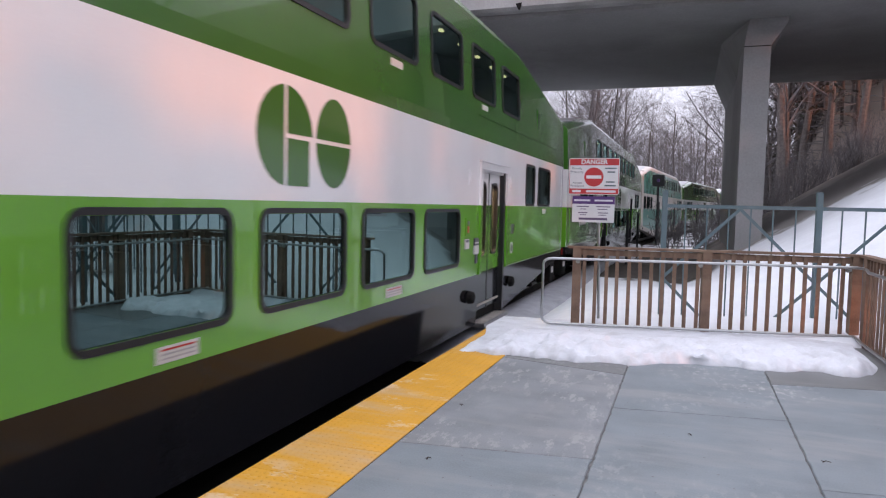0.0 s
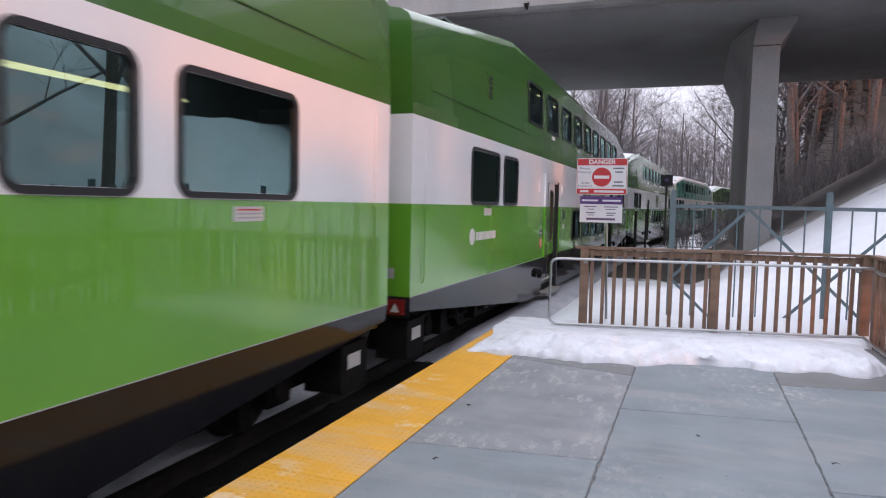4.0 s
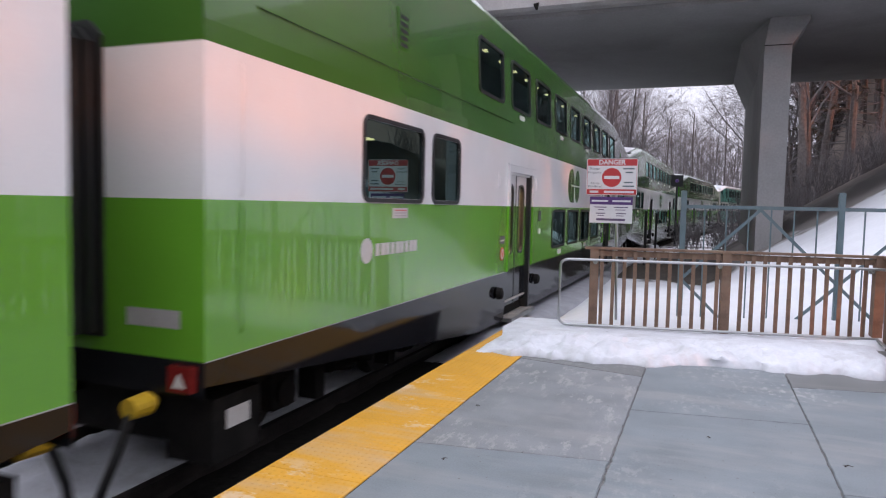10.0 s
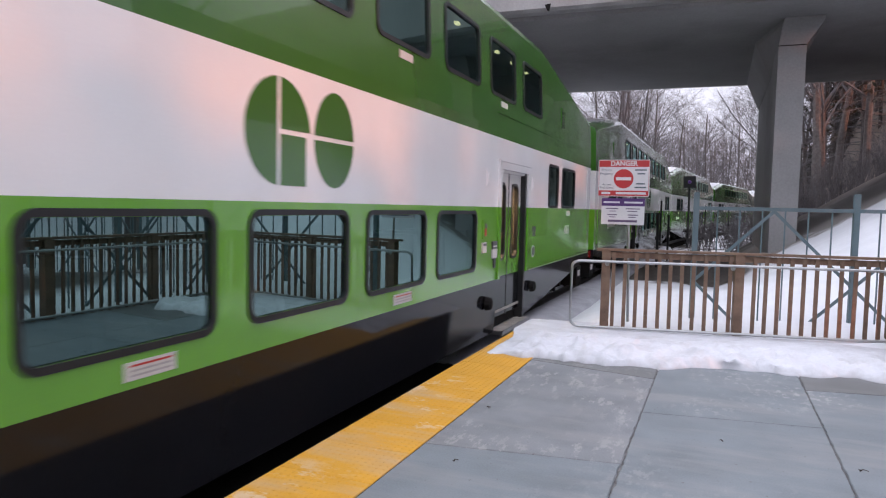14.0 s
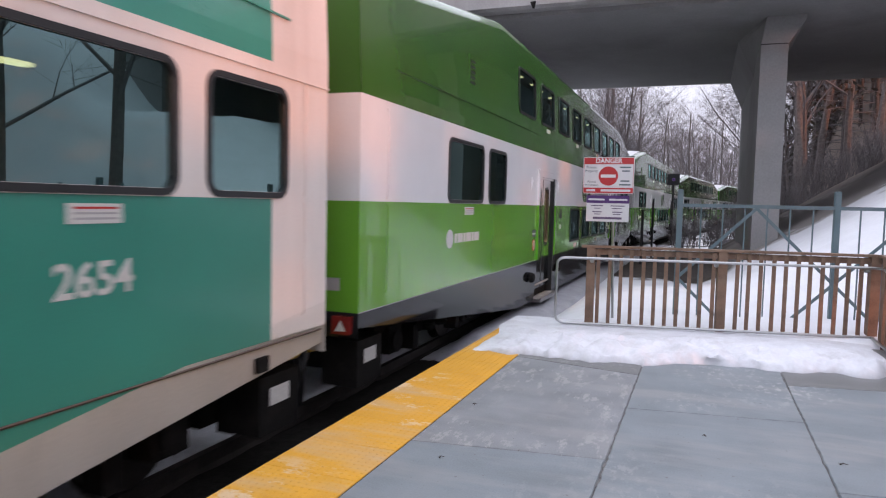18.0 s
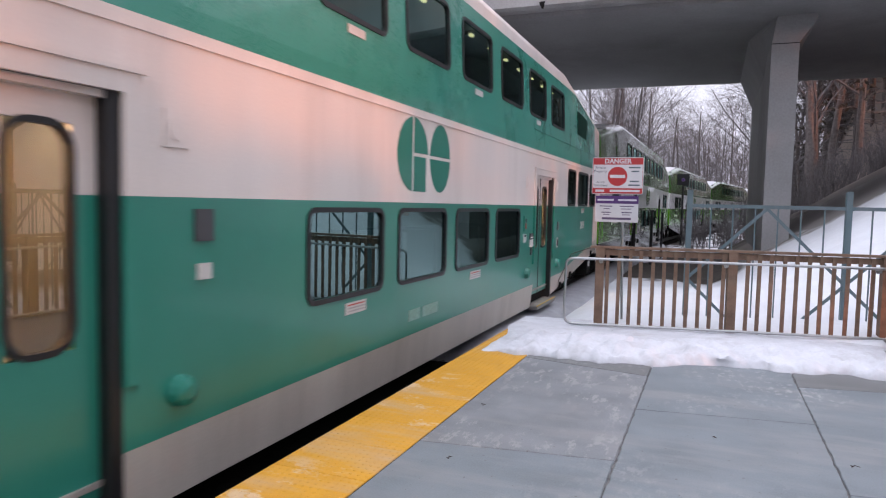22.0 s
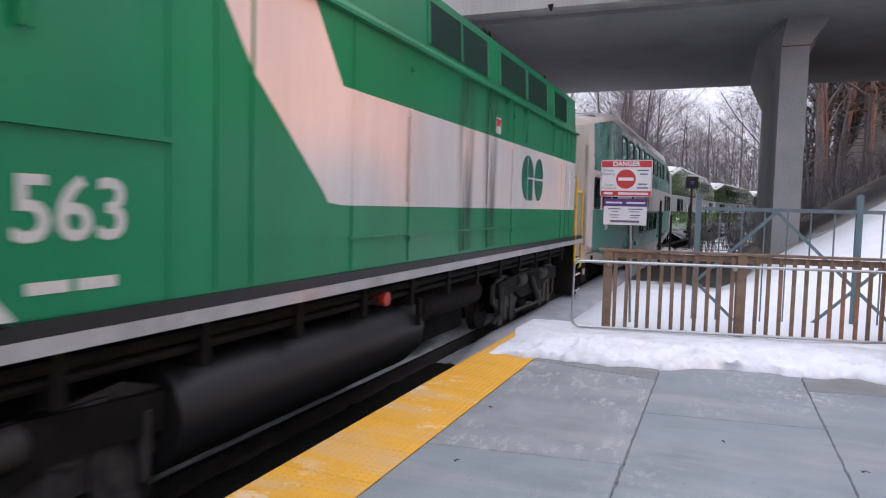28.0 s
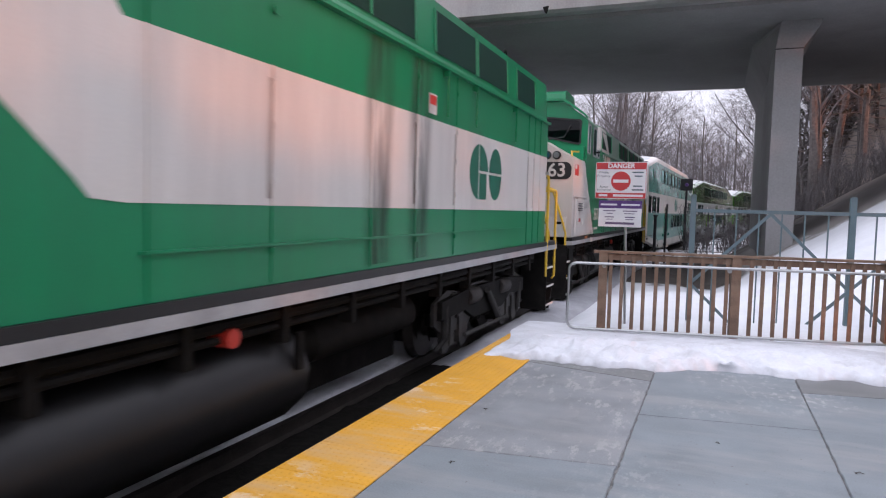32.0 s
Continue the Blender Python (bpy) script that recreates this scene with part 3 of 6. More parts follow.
    # what is painted or stuck on the side
    for sgn in (1,):
        emblem(car, L["mark"], -0.45, 1.01, K + 1.99, K + 2.77, HALF)
        for a, b in ((-9.70, -9.33), (-1.45, -1.07), (1.85, 2.28), (9.95, 10.30)):
            z = K + (1.72 if abs(a) > 8 else 0.865)
            st_ = part("notice_sticker", Geo().box(HALF, HALF + 0.004, a, b, z, z + 0.105), STICKER, car, "pale notice sticker under a window")
            for q in range(3):
                part("text_bar", Geo().box(HALF + 0.004, HALF + 0.005, a + 0.04, b - 0.03, z + 0.02 + q * 0.028, z + 0.032 + q * 0.028), RED if q == 2 else FAINT, st_)
        for k in (1, 3, 5, 7):
            a = (UPPER[k][0] + UPPER[k][1]) / 2
            part("notice_sticker", Geo().box(HALF - 0.022, HALF - 0.005, a - 0.15, a + 0.15, K + 3.315, K + 3.39), STICKER, car)
        if style == "new":
            om = part("operator_mark", Geo().lathe([(HALF, 0.12), (HALF + 0.004, 0.12)], "x", 20, (0, -10.25, K + 1.42)), STICKER, car, "pale disc and bars of an operator's mark")
            for k in range(9):
                part("mark_bar", Geo().box(HALF, HALF + 0.004, -10.07 + k * 0.114, -10.07 + k * 0.114 + 0.085 + 0.018 * (k % 3 == 1), K + 1.36, K + 1.48), STICKER, om)
        if number:
            if old:
                part("fleet_number", words(number, 0.265, STICKER, "fleet_number", 0.004), None, car, "pale fleet number", at=pose(HALF + 0.002, -9.66, K + 1.40) @ ON_SIDE)
            part("fleet_number", words(number, 0.255, STICKER, "fleet_number", 0.004), None, car, "pale fleet number", at=pose(HALF + 0.002, 10.12 if old else 10.03, K + 1.42) @ ON_SIDE)
        for a, b in DOORS:
            f = b < 0
            for y, z, w, h, m in ((b + 0.55, 1.60, 0.16, 0.20, DARKBAR), (b + 0.57, 1.36, 0.12, 0.10, STICKER)) if f else ((a - 0.78, 1.43, 0.17, 0.26, L["low"]), (a - 0.78, 1.24, 0.16, 0.14, STICKER), (a - 0.34, 1.14, 0.21, 0.13, STICKER), (a - 0.34, 1.27, 0.21, 0.11, DARKBAR), (a - 0.27, 1.00, 0.08, 0.14, DARKBAR), (b + 0.42, 1.38, 0.16, 0.17, STEEL)):
                part("control_box", Geo().box(HALF, HALF + 0.02, y, y + w, K + z, K + z + h), m, car)
            if f:
                np_ = part("notice_plate", Geo().box(HALF, HALF + 0.004, a - 0.47, a - 0.21, K + 1.28, K + 1.40), DARKBAR, car, "dark and pale notice plate")
                part("text_bar", Geo().box(HALF + 0.004, HALF + 0.006, a - 0.45, a - 0.23, K + 1.32, K + 1.345), STICKER, np_)
            else:
                rb = part("emergency_button", Geo().box(HALF + 0.02, HALF + 0.028, a - 0.71, a - 0.66, K + 1.47, K + 1.57), RED, car, "red emergency button in a green case")
                part("label_bar", Geo().box(HALF + 0.02, HALF + 0.026, a - 0.71, a - 0.64, K + 1.58, K + 1.64), DARKBAR, rb)
                part("text_bar", Geo().box(HALF + 0.02, HALF + 0.022, a - 0.77, a - 0.65, K + 1.335, K + 1.37), DARKBAR, car)
                part("text_bar", Geo().box(HALF + 0.02, HALF + 0.022, a - 0.32, a - 0.15, K + 1.30, K + 1.32), STICKER, car)
            ds = part("warning_disc", Geo().lathe([(HALF, 0.105), (HALF + 0.006, 0.105)], "x", 20, (0, (a - 0.34) if f else (b + 0.50), K + (1.12 if f else 1.12))), RED if f else STICKER, car, "round warning sticker")
            part("disc_face", Geo().lathe([(HALF + 0.006, 0.078), (HALF + 0.009, 0.078)], "x", 20, (0, (a - 0.34) if f else (b + 0.50), K + 1.12)), STICKER if f else DARKBAR, ds)
            if f:
                yc, zc = a - 0.34, K + 1.12
                part("slash", Geo().prism([(yc - 0.064, zc + 0.046), (yc - 0.046, zc + 0.064), (yc + 0.064, zc - 0.046), (yc + 0.046, zc - 0.064)], "x", HALF + 0.0095, HALF + 0.011), RED, ds)
                part("symbol_bar", Geo().box(HALF + 0.009, HALF + 0.0102, yc - 0.038, yc + 0.006, zc - 0.05, zc + 0.03).box(HALF + 0.009, HALF + 0.0102, yc + 0.014, yc + 0.042, zc - 0.03, zc + 0.052), RED, ds)
            for y in (a - 0.52, b + 0.42):
                part("door_lamp_cover", Geo().lathe([(HALF, 0.10), (HALF + 0.07, 0.085), (HALF + 0.09, 0.04)], "x", 12, (0, y, K + (0.70 if old else 0.52))), L["low"] if old else GRIME, car)
                part("speaker_plate", Geo().box(HALF, HALF + 0.012, y - 0.12, y + 0.08, K + 2.16, K + 2.38).lathe([(HALF + 0.012, 0.07), (HALF + 0.02, 0.07)], "x", 14, (0, y - 0.02, K + 2.27)), L["white"], car)
    if old:
        g = Geo().prism([(9.20, K + 3.54), (10.40, K + 3.50), (10.40, K + 3.98), (9.20, K + 4.06)], "x", HALF - 0.05, HALF - 0.018)
        part("slanted_vent", g, MESHGRILLE, car, "dark slanted grille panel")
        for q in (-1, 1):
            ln = Geo().rod([(HALF + 0.004, q * 12.38, K + 0.79), (HALF + 0.004, q * 8.84, K + 0.79), (HALF + 0.004, q * 7.5, K + 0.29)], 0.009, 5)
            part("skirt_seam", ln, RUSTLINE, car, "rusty seam that bends down to the skirt")
            for u, z in ((11.58, 0.66), (8.82, 0.33), (7.74, 0.20)):
                part("lift_pad", Geo().box(HALF - 0.02, HALF + 0.008, q * u - 0.07, q * u + 0.07, K + z - 0.06, K + z + 0.05), GRIME, car)
        for a, b in ((-0.11, 0.20), (0.27, 0.72)):
            part("lettering_bar", Geo().box(HALF, HALF + 0.003, a, b, K + 0.60, K + 0.72), TEALPALE, car, "faded pale lettering as a plain bar")
        vp = part("vent_panel", Geo().box(HALF - 0.06, HALF - 0.012, -10.2, -9.3, K + 3.42, K + 4.02), L["up"], car)
        part("vent_slot", Geo().box(HALF - 0.04, HALF - 0.008, -9.85, -9.62, K + 3.55, K + 3.92), BLACK, vp)
    for e in (() if old else (-1, 1)):
        g = Geo()
        y = e * 9.45
        g.box(HALF - 0.05, HALF - 0.018, y - 0.13, y + 0.13, K + 3.44, K + 3.86)
        vt = part("vent", g, L["up"], car)
        for k in range(5):
            part("slat", Geo().box(HALF - 0.04, HALF - 0.012, y - 0.09, y + 0.09, K + 3.48 + k * 0.07, K + 3.515 + k * 0.07), BLACK, vt)
        for q in (0.55, 0.95, 1.4):
            part("tie_eye", Geo().box(HALF - 0.06, HALF - 0.034, e * (8.2 + q * 1.6) - 0.028, e * (8.2 + q * 1.6) + 0.028, K + 0.66, K + 0.73), BLACK, car)
    return car


def door_set(car, sgn, a, b, top, L, old):
    """A pair of sliding leaves, set back in a raised frame, with a step below."""
    flip = Matrix.Diagonal((sgn, 1, 1, 1))
    x = HALF
    g = Geo()
    for y0, y1, z0, z1 in ((a - 0.10, a, K + 0.82, top + 0.11), (b, b + 0.10, K + 0.82, top + 0.11), (a, b, top, top + 0.11)):
        g.box(x - 0.005, x + 0.03, y0, y1, z0, z1, 0 if z0 > K + 1.8 else 1)
    for y0, y1 in ((a - 0.10, a), (b, b + 0.10)):
        g.box(x - 0.004, x + 0.031, y0 - 0.001, y1 + 0.001, K + 1.87, top + 0.111, 0)
    g.box(x - 0.01, x + 0.045, a - 0.14, b + 0.14, top + 0.11, top + 0.135, 0)
    fr = part("door_frame", g, [L["white"], L["low"]], car, at=flip)
    g = Geo().box(x - 0.16, x - 0.001, b - 0.085, b, K + 0.0, top, 0).box(x - 0.16, x - 0.10, a, a + 0.05, K + 0.0, top, 0).box(x - 0.16, x - 0.02, a, b, top - 0.04, top, 1)
    part("jamb", g, [BLACK, L["white"]], fr)
    mid = (a + b - 0.06) / 2
    for y0, y1 in ((a + 0.03, mid - 0.012), (mid + 0.012, b - 0.075)):
        c, w = (y0 + y1) / 2, 0.19
        zs = [K + 0.22, K + 0.82, K + 1.07, K + 1.87, K + 2.23, top - 0.03]
        g = Geo()
        for z0, z1 in zip(zs, zs[1:]):
            m = 2 if z1 <= K + 0.83 else (0 if z1 <= K + 1.88 else 1)
            if old and m == 2:
                m = 0
            if K + 1.0 < (z0 + z1) / 2 < K + 2.24:
                g.box(x - 0.12, x - 0.085, y0, c - w, z0, z1, m).box(x - 0.12, x - 0.085, c + w, y1, z0, z1, m)
            else:
                g.box(x - 0.12, x - 0.085, y0, y1, z0, z1, m)
        leaf = part("door_leaf", g, [L["low"], L["white"], L["skirt"]], car, "sliding door leaf with a tall rounded window", at=flip)
        part("gasket", ring(Geo(), c - w - 0.016, c + w + 0.016, K + 1.054, K + 2.246, 0.156, 0.034, x - 0.075, x - 0.13), BLACK, leaf)
        pn = part("pane", Geo().face([(x - 0.10, y, z) for y, z in rounded(c - w, c + w, K + 1.07, K + 2.23, 0.13)]), DOORPANE, leaf)
        pn.visible_shadow = False
    part("weather_strip", Geo().box(x - 0.13, x - 0.08, mid - 0.022, mid + 0.022, K + 0.2, top - 0.03), BLACK, car, at=flip)
    st = part("step", Geo().box(x - 0.30, x + 0.10, a - 0.02, b + 0.02, K - 0.01, K + 0.05), L["step"], car, "worn metal door step", at=flip)
    part("tread_edge", Geo().box(x + 0.085, x + 0.105, a - 0.02, b + 0.02, K + 0.052, K + 0.062), YELLOW if old else STEEL, st)
    part("upper_nosing", Geo().box(x - 0.09, x - 0.066, a + 0.03, b - 0.08, K + 0.285, K + 0.318), TREAD, st)
    part("tread_plate", Geo().box(x - 0.10, x + 0.083, a + 0.0, b - 0.0, K + 0.051, K + 0.056), TREAD, st, "pale worn tread")
    part("riser", Geo().box(x - 0.16, x - 0.14, a, b, K + 0.05, K + 0.24), GRIME, st)
    # the lit lobby behind the leaves
    g = Geo().box(x - 1.30, x - 1.26, a - 0.1, b + 0.1, K + 0.46, K + 2.38)
    lob = part("lobby_wall", g, WARMWALL, car, at=flip)
    part("lobby_partition", Geo().box(x - 1.30, x - 0.14, a - 0.16, a - 0.12, K + 0.2, K + 2.38).box(x - 1.30, x - 0.14, b + 0.12, b + 0.16, K + 0.2, K + 2.38), INNER, lob)
    part("lobby_lamp", Geo().box(x - 0.8, x - 0.55, a + 0.1, b - 0.1, K + 2.33, K + 2.36), DOORLAMP, lob)


RUSTLINE = mat("rusty_seam", (0.09, 0.06, 0.045), 0.8, grain=0.3, scale=6)
TEALPALE = mat("faded_print", (0.20, 0.36, 0.30), 0.5, grain=0.2, scale=20)
MARKERRED = mat("dark_red_lens", (0.17, 0.016, 0.014), 0.25, grain=0.15, scale=20)
FAINT = mat("faint_print", (0.35, 0.33, 0.33), 0.5)
ROOFSNOW = mat("frosted_roof", (0.55, 0.56, 0.58), 0.6, grain=0.12, scale=2.0, bump=0.2)


# ---- diesel engines ----
# nose paint, darkened for its grime and for the front's shade
NOSEWHITE = mat("grimy_shaded_nose_paint", (0.50, 0.455, 0.415), 0.4, grain=0.1, scale=1.2, dirt=(0.30, 0.25, 0.21), dirt_amount=0.7, streak=True)
DARKPANE = glass("cab_pane", (0.2, 0.22, 0.24), 1.35)
AMBERPLATE = mat("orange_reflector", (0.55, 0.17, 0.01), 0.3, grain=0.1, scale=20)
LAMPGLASS = [mat("dark_red_lens", (0.05, 0.02, 0.02), 0.12), mat("blue_green_lens", (0.02, 0.07, 0.09), 0.12), mat("clear_lens", (0.16, 0.17, 0.17), 0.12)]


def engine(number):
    """A road engine; w runs from its rear body end (0) to its nose (15.45), against the way of travel."""
    eng = thing("diesel_engine", "green and white diesel railway engine with yellow handrails", "locomotive", group="engines of the train")
    X = 1.5
    Y = lambda w: 7.75 - w
    zt, zs = K + 3.45, K + 1.28

    def side(pts, x, g, m=0, t=0.004):
        return g.prism([(Y(w), K + z) for w, z in pts], "x", x, x + t, m)
    # body: side sheets, slanted shoulders, roof
    g = Geo()
    for w0, w1 in ((0.0, 11.65), (11.65, 13.9)):
        top = [(X, zs), (X, zt), (X - 0.03, K + 3.56), (X - 0.06, K + 4.17), (X - 0.30, K + 4.27), (X - 1.0, K + 4.31)]
        if w0 > 5:
            top = [(X, zs), (X, K + 4.04), (X - 0.06, K + 4.13), (X - 0.52, K + 4.46), (X - 0.60, K + 4.50), (X - 1.3, K + 4.54)]
        prof = top + [(-x, z) for x, z in top[::-1]]
        g.prism(prof, "y", Y(w0), Y(w1), 0)
    # the nose: full width below, sloping back to the windscreen
    face = [(X, zs), (X, K + 2.99), (X - 0.04, K + 3.06), (1.05, K + 3.28), (0.64, K + 3.51), (0.3, K + 3.53)]
    g.prism(face + [(-x, z) for x, z in face[::-1]], "y", Y(15.45), Y(13.9), 1)
    part("body", g, [ENGINE_GREEN, NOSEWHITE], eng, "dark green cowl body with an off-white nose")
    # windscreens in the cab's green front, the visor lip and the box on the roof
    yw = Y(13.9)
    for q in (-1, 1):
        cor = [(0.13, 4.19), (1.33, 4.08), (1.36, 4.03), (1.35, 3.50), (1.29, 3.47), (0.17, 3.72), (0.13, 3.77)]
        ins = [(0.17, 4.15), (1.29, 4.045), (1.32, 4.01), (1.31, 3.54), (1.27, 3.515), (0.21, 3.755), (0.17, 3.79)]
        g = Geo()
        for k in range(7):
            j = (k + 1) % 7
            A, B, C, D = cor[k], cor[j], ins[j], ins[k]
            g.face([(q * A[0], yw - 0.03, K + A[1]), (q * B[0], yw - 0.03, K + B[1]), (q * C[0], yw - 0.03, K + C[1]), (q * D[0], yw - 0.03, K + D[1])])
            g.face([(q * A[0], yw - 0.03, K + A[1]), (q * B[0], yw - 0.03, K + B[1]), (q * B[0], yw, K + B[1]), (q * A[0], yw, K + A[1])])
        fr_ = part("windscreen", g, BLACK, eng, "dark cab windscreen in a black rubber frame")
        # black sheet behind the pane, standing for the unlit inside of the cab
        part("backing", Geo().prism([(q * x, K + z) for x, z in ins], "y", yw - 0.006, yw), BLACK, fr_)
        part("pane", Geo().face([(q * x, yw - 0.014, K + z) for x, z in ins]), DARKPANE, fr_)
        part("wiper", Geo().rod([(q * 0.55, yw - 0.04, K + 3.60), (q * 0.95, yw - 0.045, K + 3.66), (q * 1.1, yw - 0.04, K + 3.95)], 0.012, 5), BLACK, eng)
    lip = [(-1.48, 4.10), (-1.44, 4.16), (-0.97, 4.49), (-0.9, 4.53), (0.9, 4.53), (0.97, 4.49), (1.44, 4.16), (1.48, 4.10), (1.50, 4.14), (1.46, 4.20), (0.99, 4.55), (0.9, 4.59), (-0.9, 4.59), (-0.99, 4.55), (-1.46, 4.20), (-1.50, 4.14)]
    part("visor", Geo().prism([(x, K + z) for x, z in lip], "y", Y(14.02), Y(13.8)), ENGINE_GREEN, eng)
    part("roof_box", Geo().prism([(Y(13.55), K + 4.5), (Y(13.45), K + 4.82), (Y(13.3), K + 4.88), (Y(12.4), K + 4.84), (Y(12.2), K + 4.5)], "x", -0.85, 0.85), ENGINE_GREEN, eng)
    part("cowl_base", Geo().box(-1.46, 1.46, Y(14.12), Y(13.9), K + 3.05, K + 3.42), ENGINE_GREEN, eng)
    # livery: white band, its slanted end, and the nose's slant
    for s in (1, -1):
        fl = Matrix.Diagonal((s, 1, 1, 1))
        g = Geo()
        side([(0.02, 1.85), (9.70, 1.85), (9.93, 1.87), (10.02, 1.97), (10.88, 2.73), (11.22, 3.20), (11.42, 3.44), (10.16, 3.44), (9.72, 2.84), (0.02, 2.84)], X, g)
        h = Geo().face([(X - 0.012, Y(w), K + z) if z < 3.6 else (X - 0.052, Y(w), K + z) for w, z in ((11.42, 3.48), (11.65, 3.75), (11.65, 4.15), (10.72, 4.15), (10.2, 3.48))])
        part("white_shoulder", h, ENGINE_WHITE, eng, at=fl)
        part("white_band", g, ENGINE_WHITE, eng, "off-white band with a slanted end", at=fl)
        g = Geo()
        side([(12.58, 1.29), (15.44, 1.29), (15.44, 3.03), (14.12, 3.06)], X, g)
        part("nose_panel", g, ENGINE_WHITE, eng, at=fl)
        g = Geo()
        side([(13.9, 3.14), (14.10, 3.11), (12.6, 1.29), (11.65, 1.29), (11.65, 4.02), (13.9, 4.02)], X, g, t=0.003)
        part("cab_panel", g, ENGINE_GREEN, eng, at=fl)
        # seams and battens
        for w in (0.55, 0.95, 1.35, 4.75, 5.9, 6.9, 8.4, 9.55, 10.9, 11.25, 11.65):
            z1 = 3.44 if w not in (6.9, 8.4) else 2.84
            g = Geo().box(X + 0.003, X + 0.014, Y(w) - 0.010, Y(w) + 0.010, K + 1.3, K + z1)
            white = w < 9.9
            if white:
                h = Geo().box(X + 0.004, X + 0.016, Y(w) - 0.011, Y(w) + 0.011, K + 1.85, K + 2.84)
                part("batten", h, ENGINE_WHITE, eng, at=fl)
            part("batten", g, ENGINE_GREEN, eng, at=fl)
        g = Geo().box(X + 0.003, X + 0.02, Y(9.6), Y(1.6), K + 1.56, K + 1.58).box(X + 0.003, X + 0.03, Y(13.4), Y(11.65), K + 2.19, K + 2.22).box(X, X + 0.06, Y(11.6), Y(0.0), K + 3.44, K + 3.475)
        part("ledge", g, ENGINE_GREEN, eng, at=fl)
        part("nose_ledge", Geo().box(X + 0.003, X + 0.03, Y(15.4), Y(13.42), K + 2.19, K + 2.22), ENGINE_WHITE, eng, at=fl)
        # hinges and rivets
        for w in (5.9, 8.4, 4.75):
            for z in (1.5, 2.0, 2.4, 2.75, 3.2):
                part("hinge", Geo().box(X + 0.018, X + 0.032, Y(w) - 0.02, Y(w) + 0.02, K + z, K + z + 0.05), ENGINE_WHITE if 1.85 < z < 2.8 else ENGINE_GREEN, eng, at=fl)
        for w in (5.15, 4.15, 2.3):
            part("latch", Geo().rod([(X + 0.05, Y(w), K + 2.9), (X + 0.05, Y(w), K + 3.4)], 0.015, 6).box(X, X + 0.07, Y(w) - 0.03, Y(w) + 0.03, K + 3.36, K + 3.43), ENGINE_GREEN, eng, at=fl)
        # grilles on the shoulder
        for w0, w1 in ((0.9, 2.05), (2.58, 3.92), (4.0, 5.38), (5.92, 7.9), (9.77, 11.45)):
            g = Geo()
            p = lambda w, z: (X - 0.022 - (z - 3.56) * 0.049, Y(w), K + z)
            g.face([p(w0, 3.60), p(w1, 3.60), p(w1, 4.07), p(w0, 4.07)])
            gr = part("grille", g, MESHGRILLE, eng, "dark mesh radiator grille", at=fl)
            k = w0
            while k <= w1 + 0.01:
                part("grille_bar", Geo().rod([p(k, 3.60), p(k, 4.08)], 0.018, 5), ENGINE_GREEN, gr)
                k += (w1 - w0) / max(1, round((w1 - w0) / 1.2))
        # side windows and mirror
        for w0, w1 in ((13.46, 13.84), (12.55, 13.10), (12.07, 12.42)):
            wn_ = part("cab_window", ring(Geo(), Y(w1), Y(w0), K + 3.26, K + 4.0, 0.05, 0.045, X + 0.018, X - 0.02, 0.0, K + 3.26), SILLGREY, eng, "cab side window in a metal frame", at=fl)
            part("pane", Geo().face([(X + 0.009, y, z) for y, z in rounded(Y(w1) + 0.03, Y(w0) - 0.03, K + 3.29, K + 3.97, 0.04)]), PANE, wn_)
        mr = part("mirror", Geo().box(X + 0.16, X + 0.22, Y(13.44), Y(13.12), K + 3.40, K + 3.95), STICKER, eng, at=fl)
        part("mirror_arm", Geo().rod([(X, Y(13.0), K + 3.35), (X + 0.18, Y(13.1), K + 3.35)], 0.02, 6), BLACK, mr)
        part("door_handle", Geo().rod([(X + 0.05, Y(12.55), K + 2.62), (X + 0.05, Y(12.55), K + 2.95)], 0.03, 8), ENGINE_GREEN, eng, at=fl)
        # sill: black strip and white line
        part("sill", Geo().box(X - 0.1, X + 0.035, Y(15.5), Y(-0.95), K + 1.20, K + 1.278), BLACK, eng, at=fl)
        part("sill_line", Geo().box(X - 0.1, X + 0.04, Y(15.5), Y(-0.95), K + 1.11, K + 1.198), SILLGREY, eng, "white reflective sill line", at=fl)
        # nose louvres, hatch and locks
        lv = part("hatch", Geo().box(X + 0.004, X + 0.018, Y(15.05), Y(13.95), K + 1.34, K + 2.14), ENGINE_WHITE, eng, at=fl)
        for k in range(4):
            part("louvre", Geo().box(X + 0.018, X + 0.035, Y(14.80), Y(14.32), K + 1.87 + k * 0.055, K + 1.89 + k * 0.055), DARKBAR, lv)
        for w, z in ((14.95, 1.93), (14.18, 1.93), (14.95, 1.55), (14.18, 1.55), (13.7, 1.95)):
            part("lock", Geo().box(X + 0.018, X + 0.03, Y(w) - 0.04, Y(w) + 0.04, K + z, K + z + 0.12), STICKER, lv)
        part("plate", Geo().box(X + 0.018, X + 0.022, Y(14.72), Y(14.5), K + 1.62, K + 1.70), RED, lv)
        part("flag_sticker", Geo().box(X + 0.004, X + 0.008, Y(15.25), Y(14.85), K + 2.67, K + 2.92).box(X + 0.008, X + 0.009, Y(15.24), Y(15.05), K + 2.81, K + 2.91, 1), [RED, STICKER], eng, "small red flag sticker", at=fl)
    for s in (1, -1):
        for w in (2.32, 5.55, 5.75, 9.0):
            part("lifting_eye", Geo().rod([(s * (X - 0.16), Y(w) + 0.055 * math.cos(q * 0.5236), K + 4.25 + 0.055 * math.sin(q * 0.5236)) for q in range(13)], 0.014, 6), GRIME, eng)
    emblem(eng, EMBLEM_GREEN, Y(4.24), Y(2.86), K + 1.99, K + 2.72, X + 0.005)
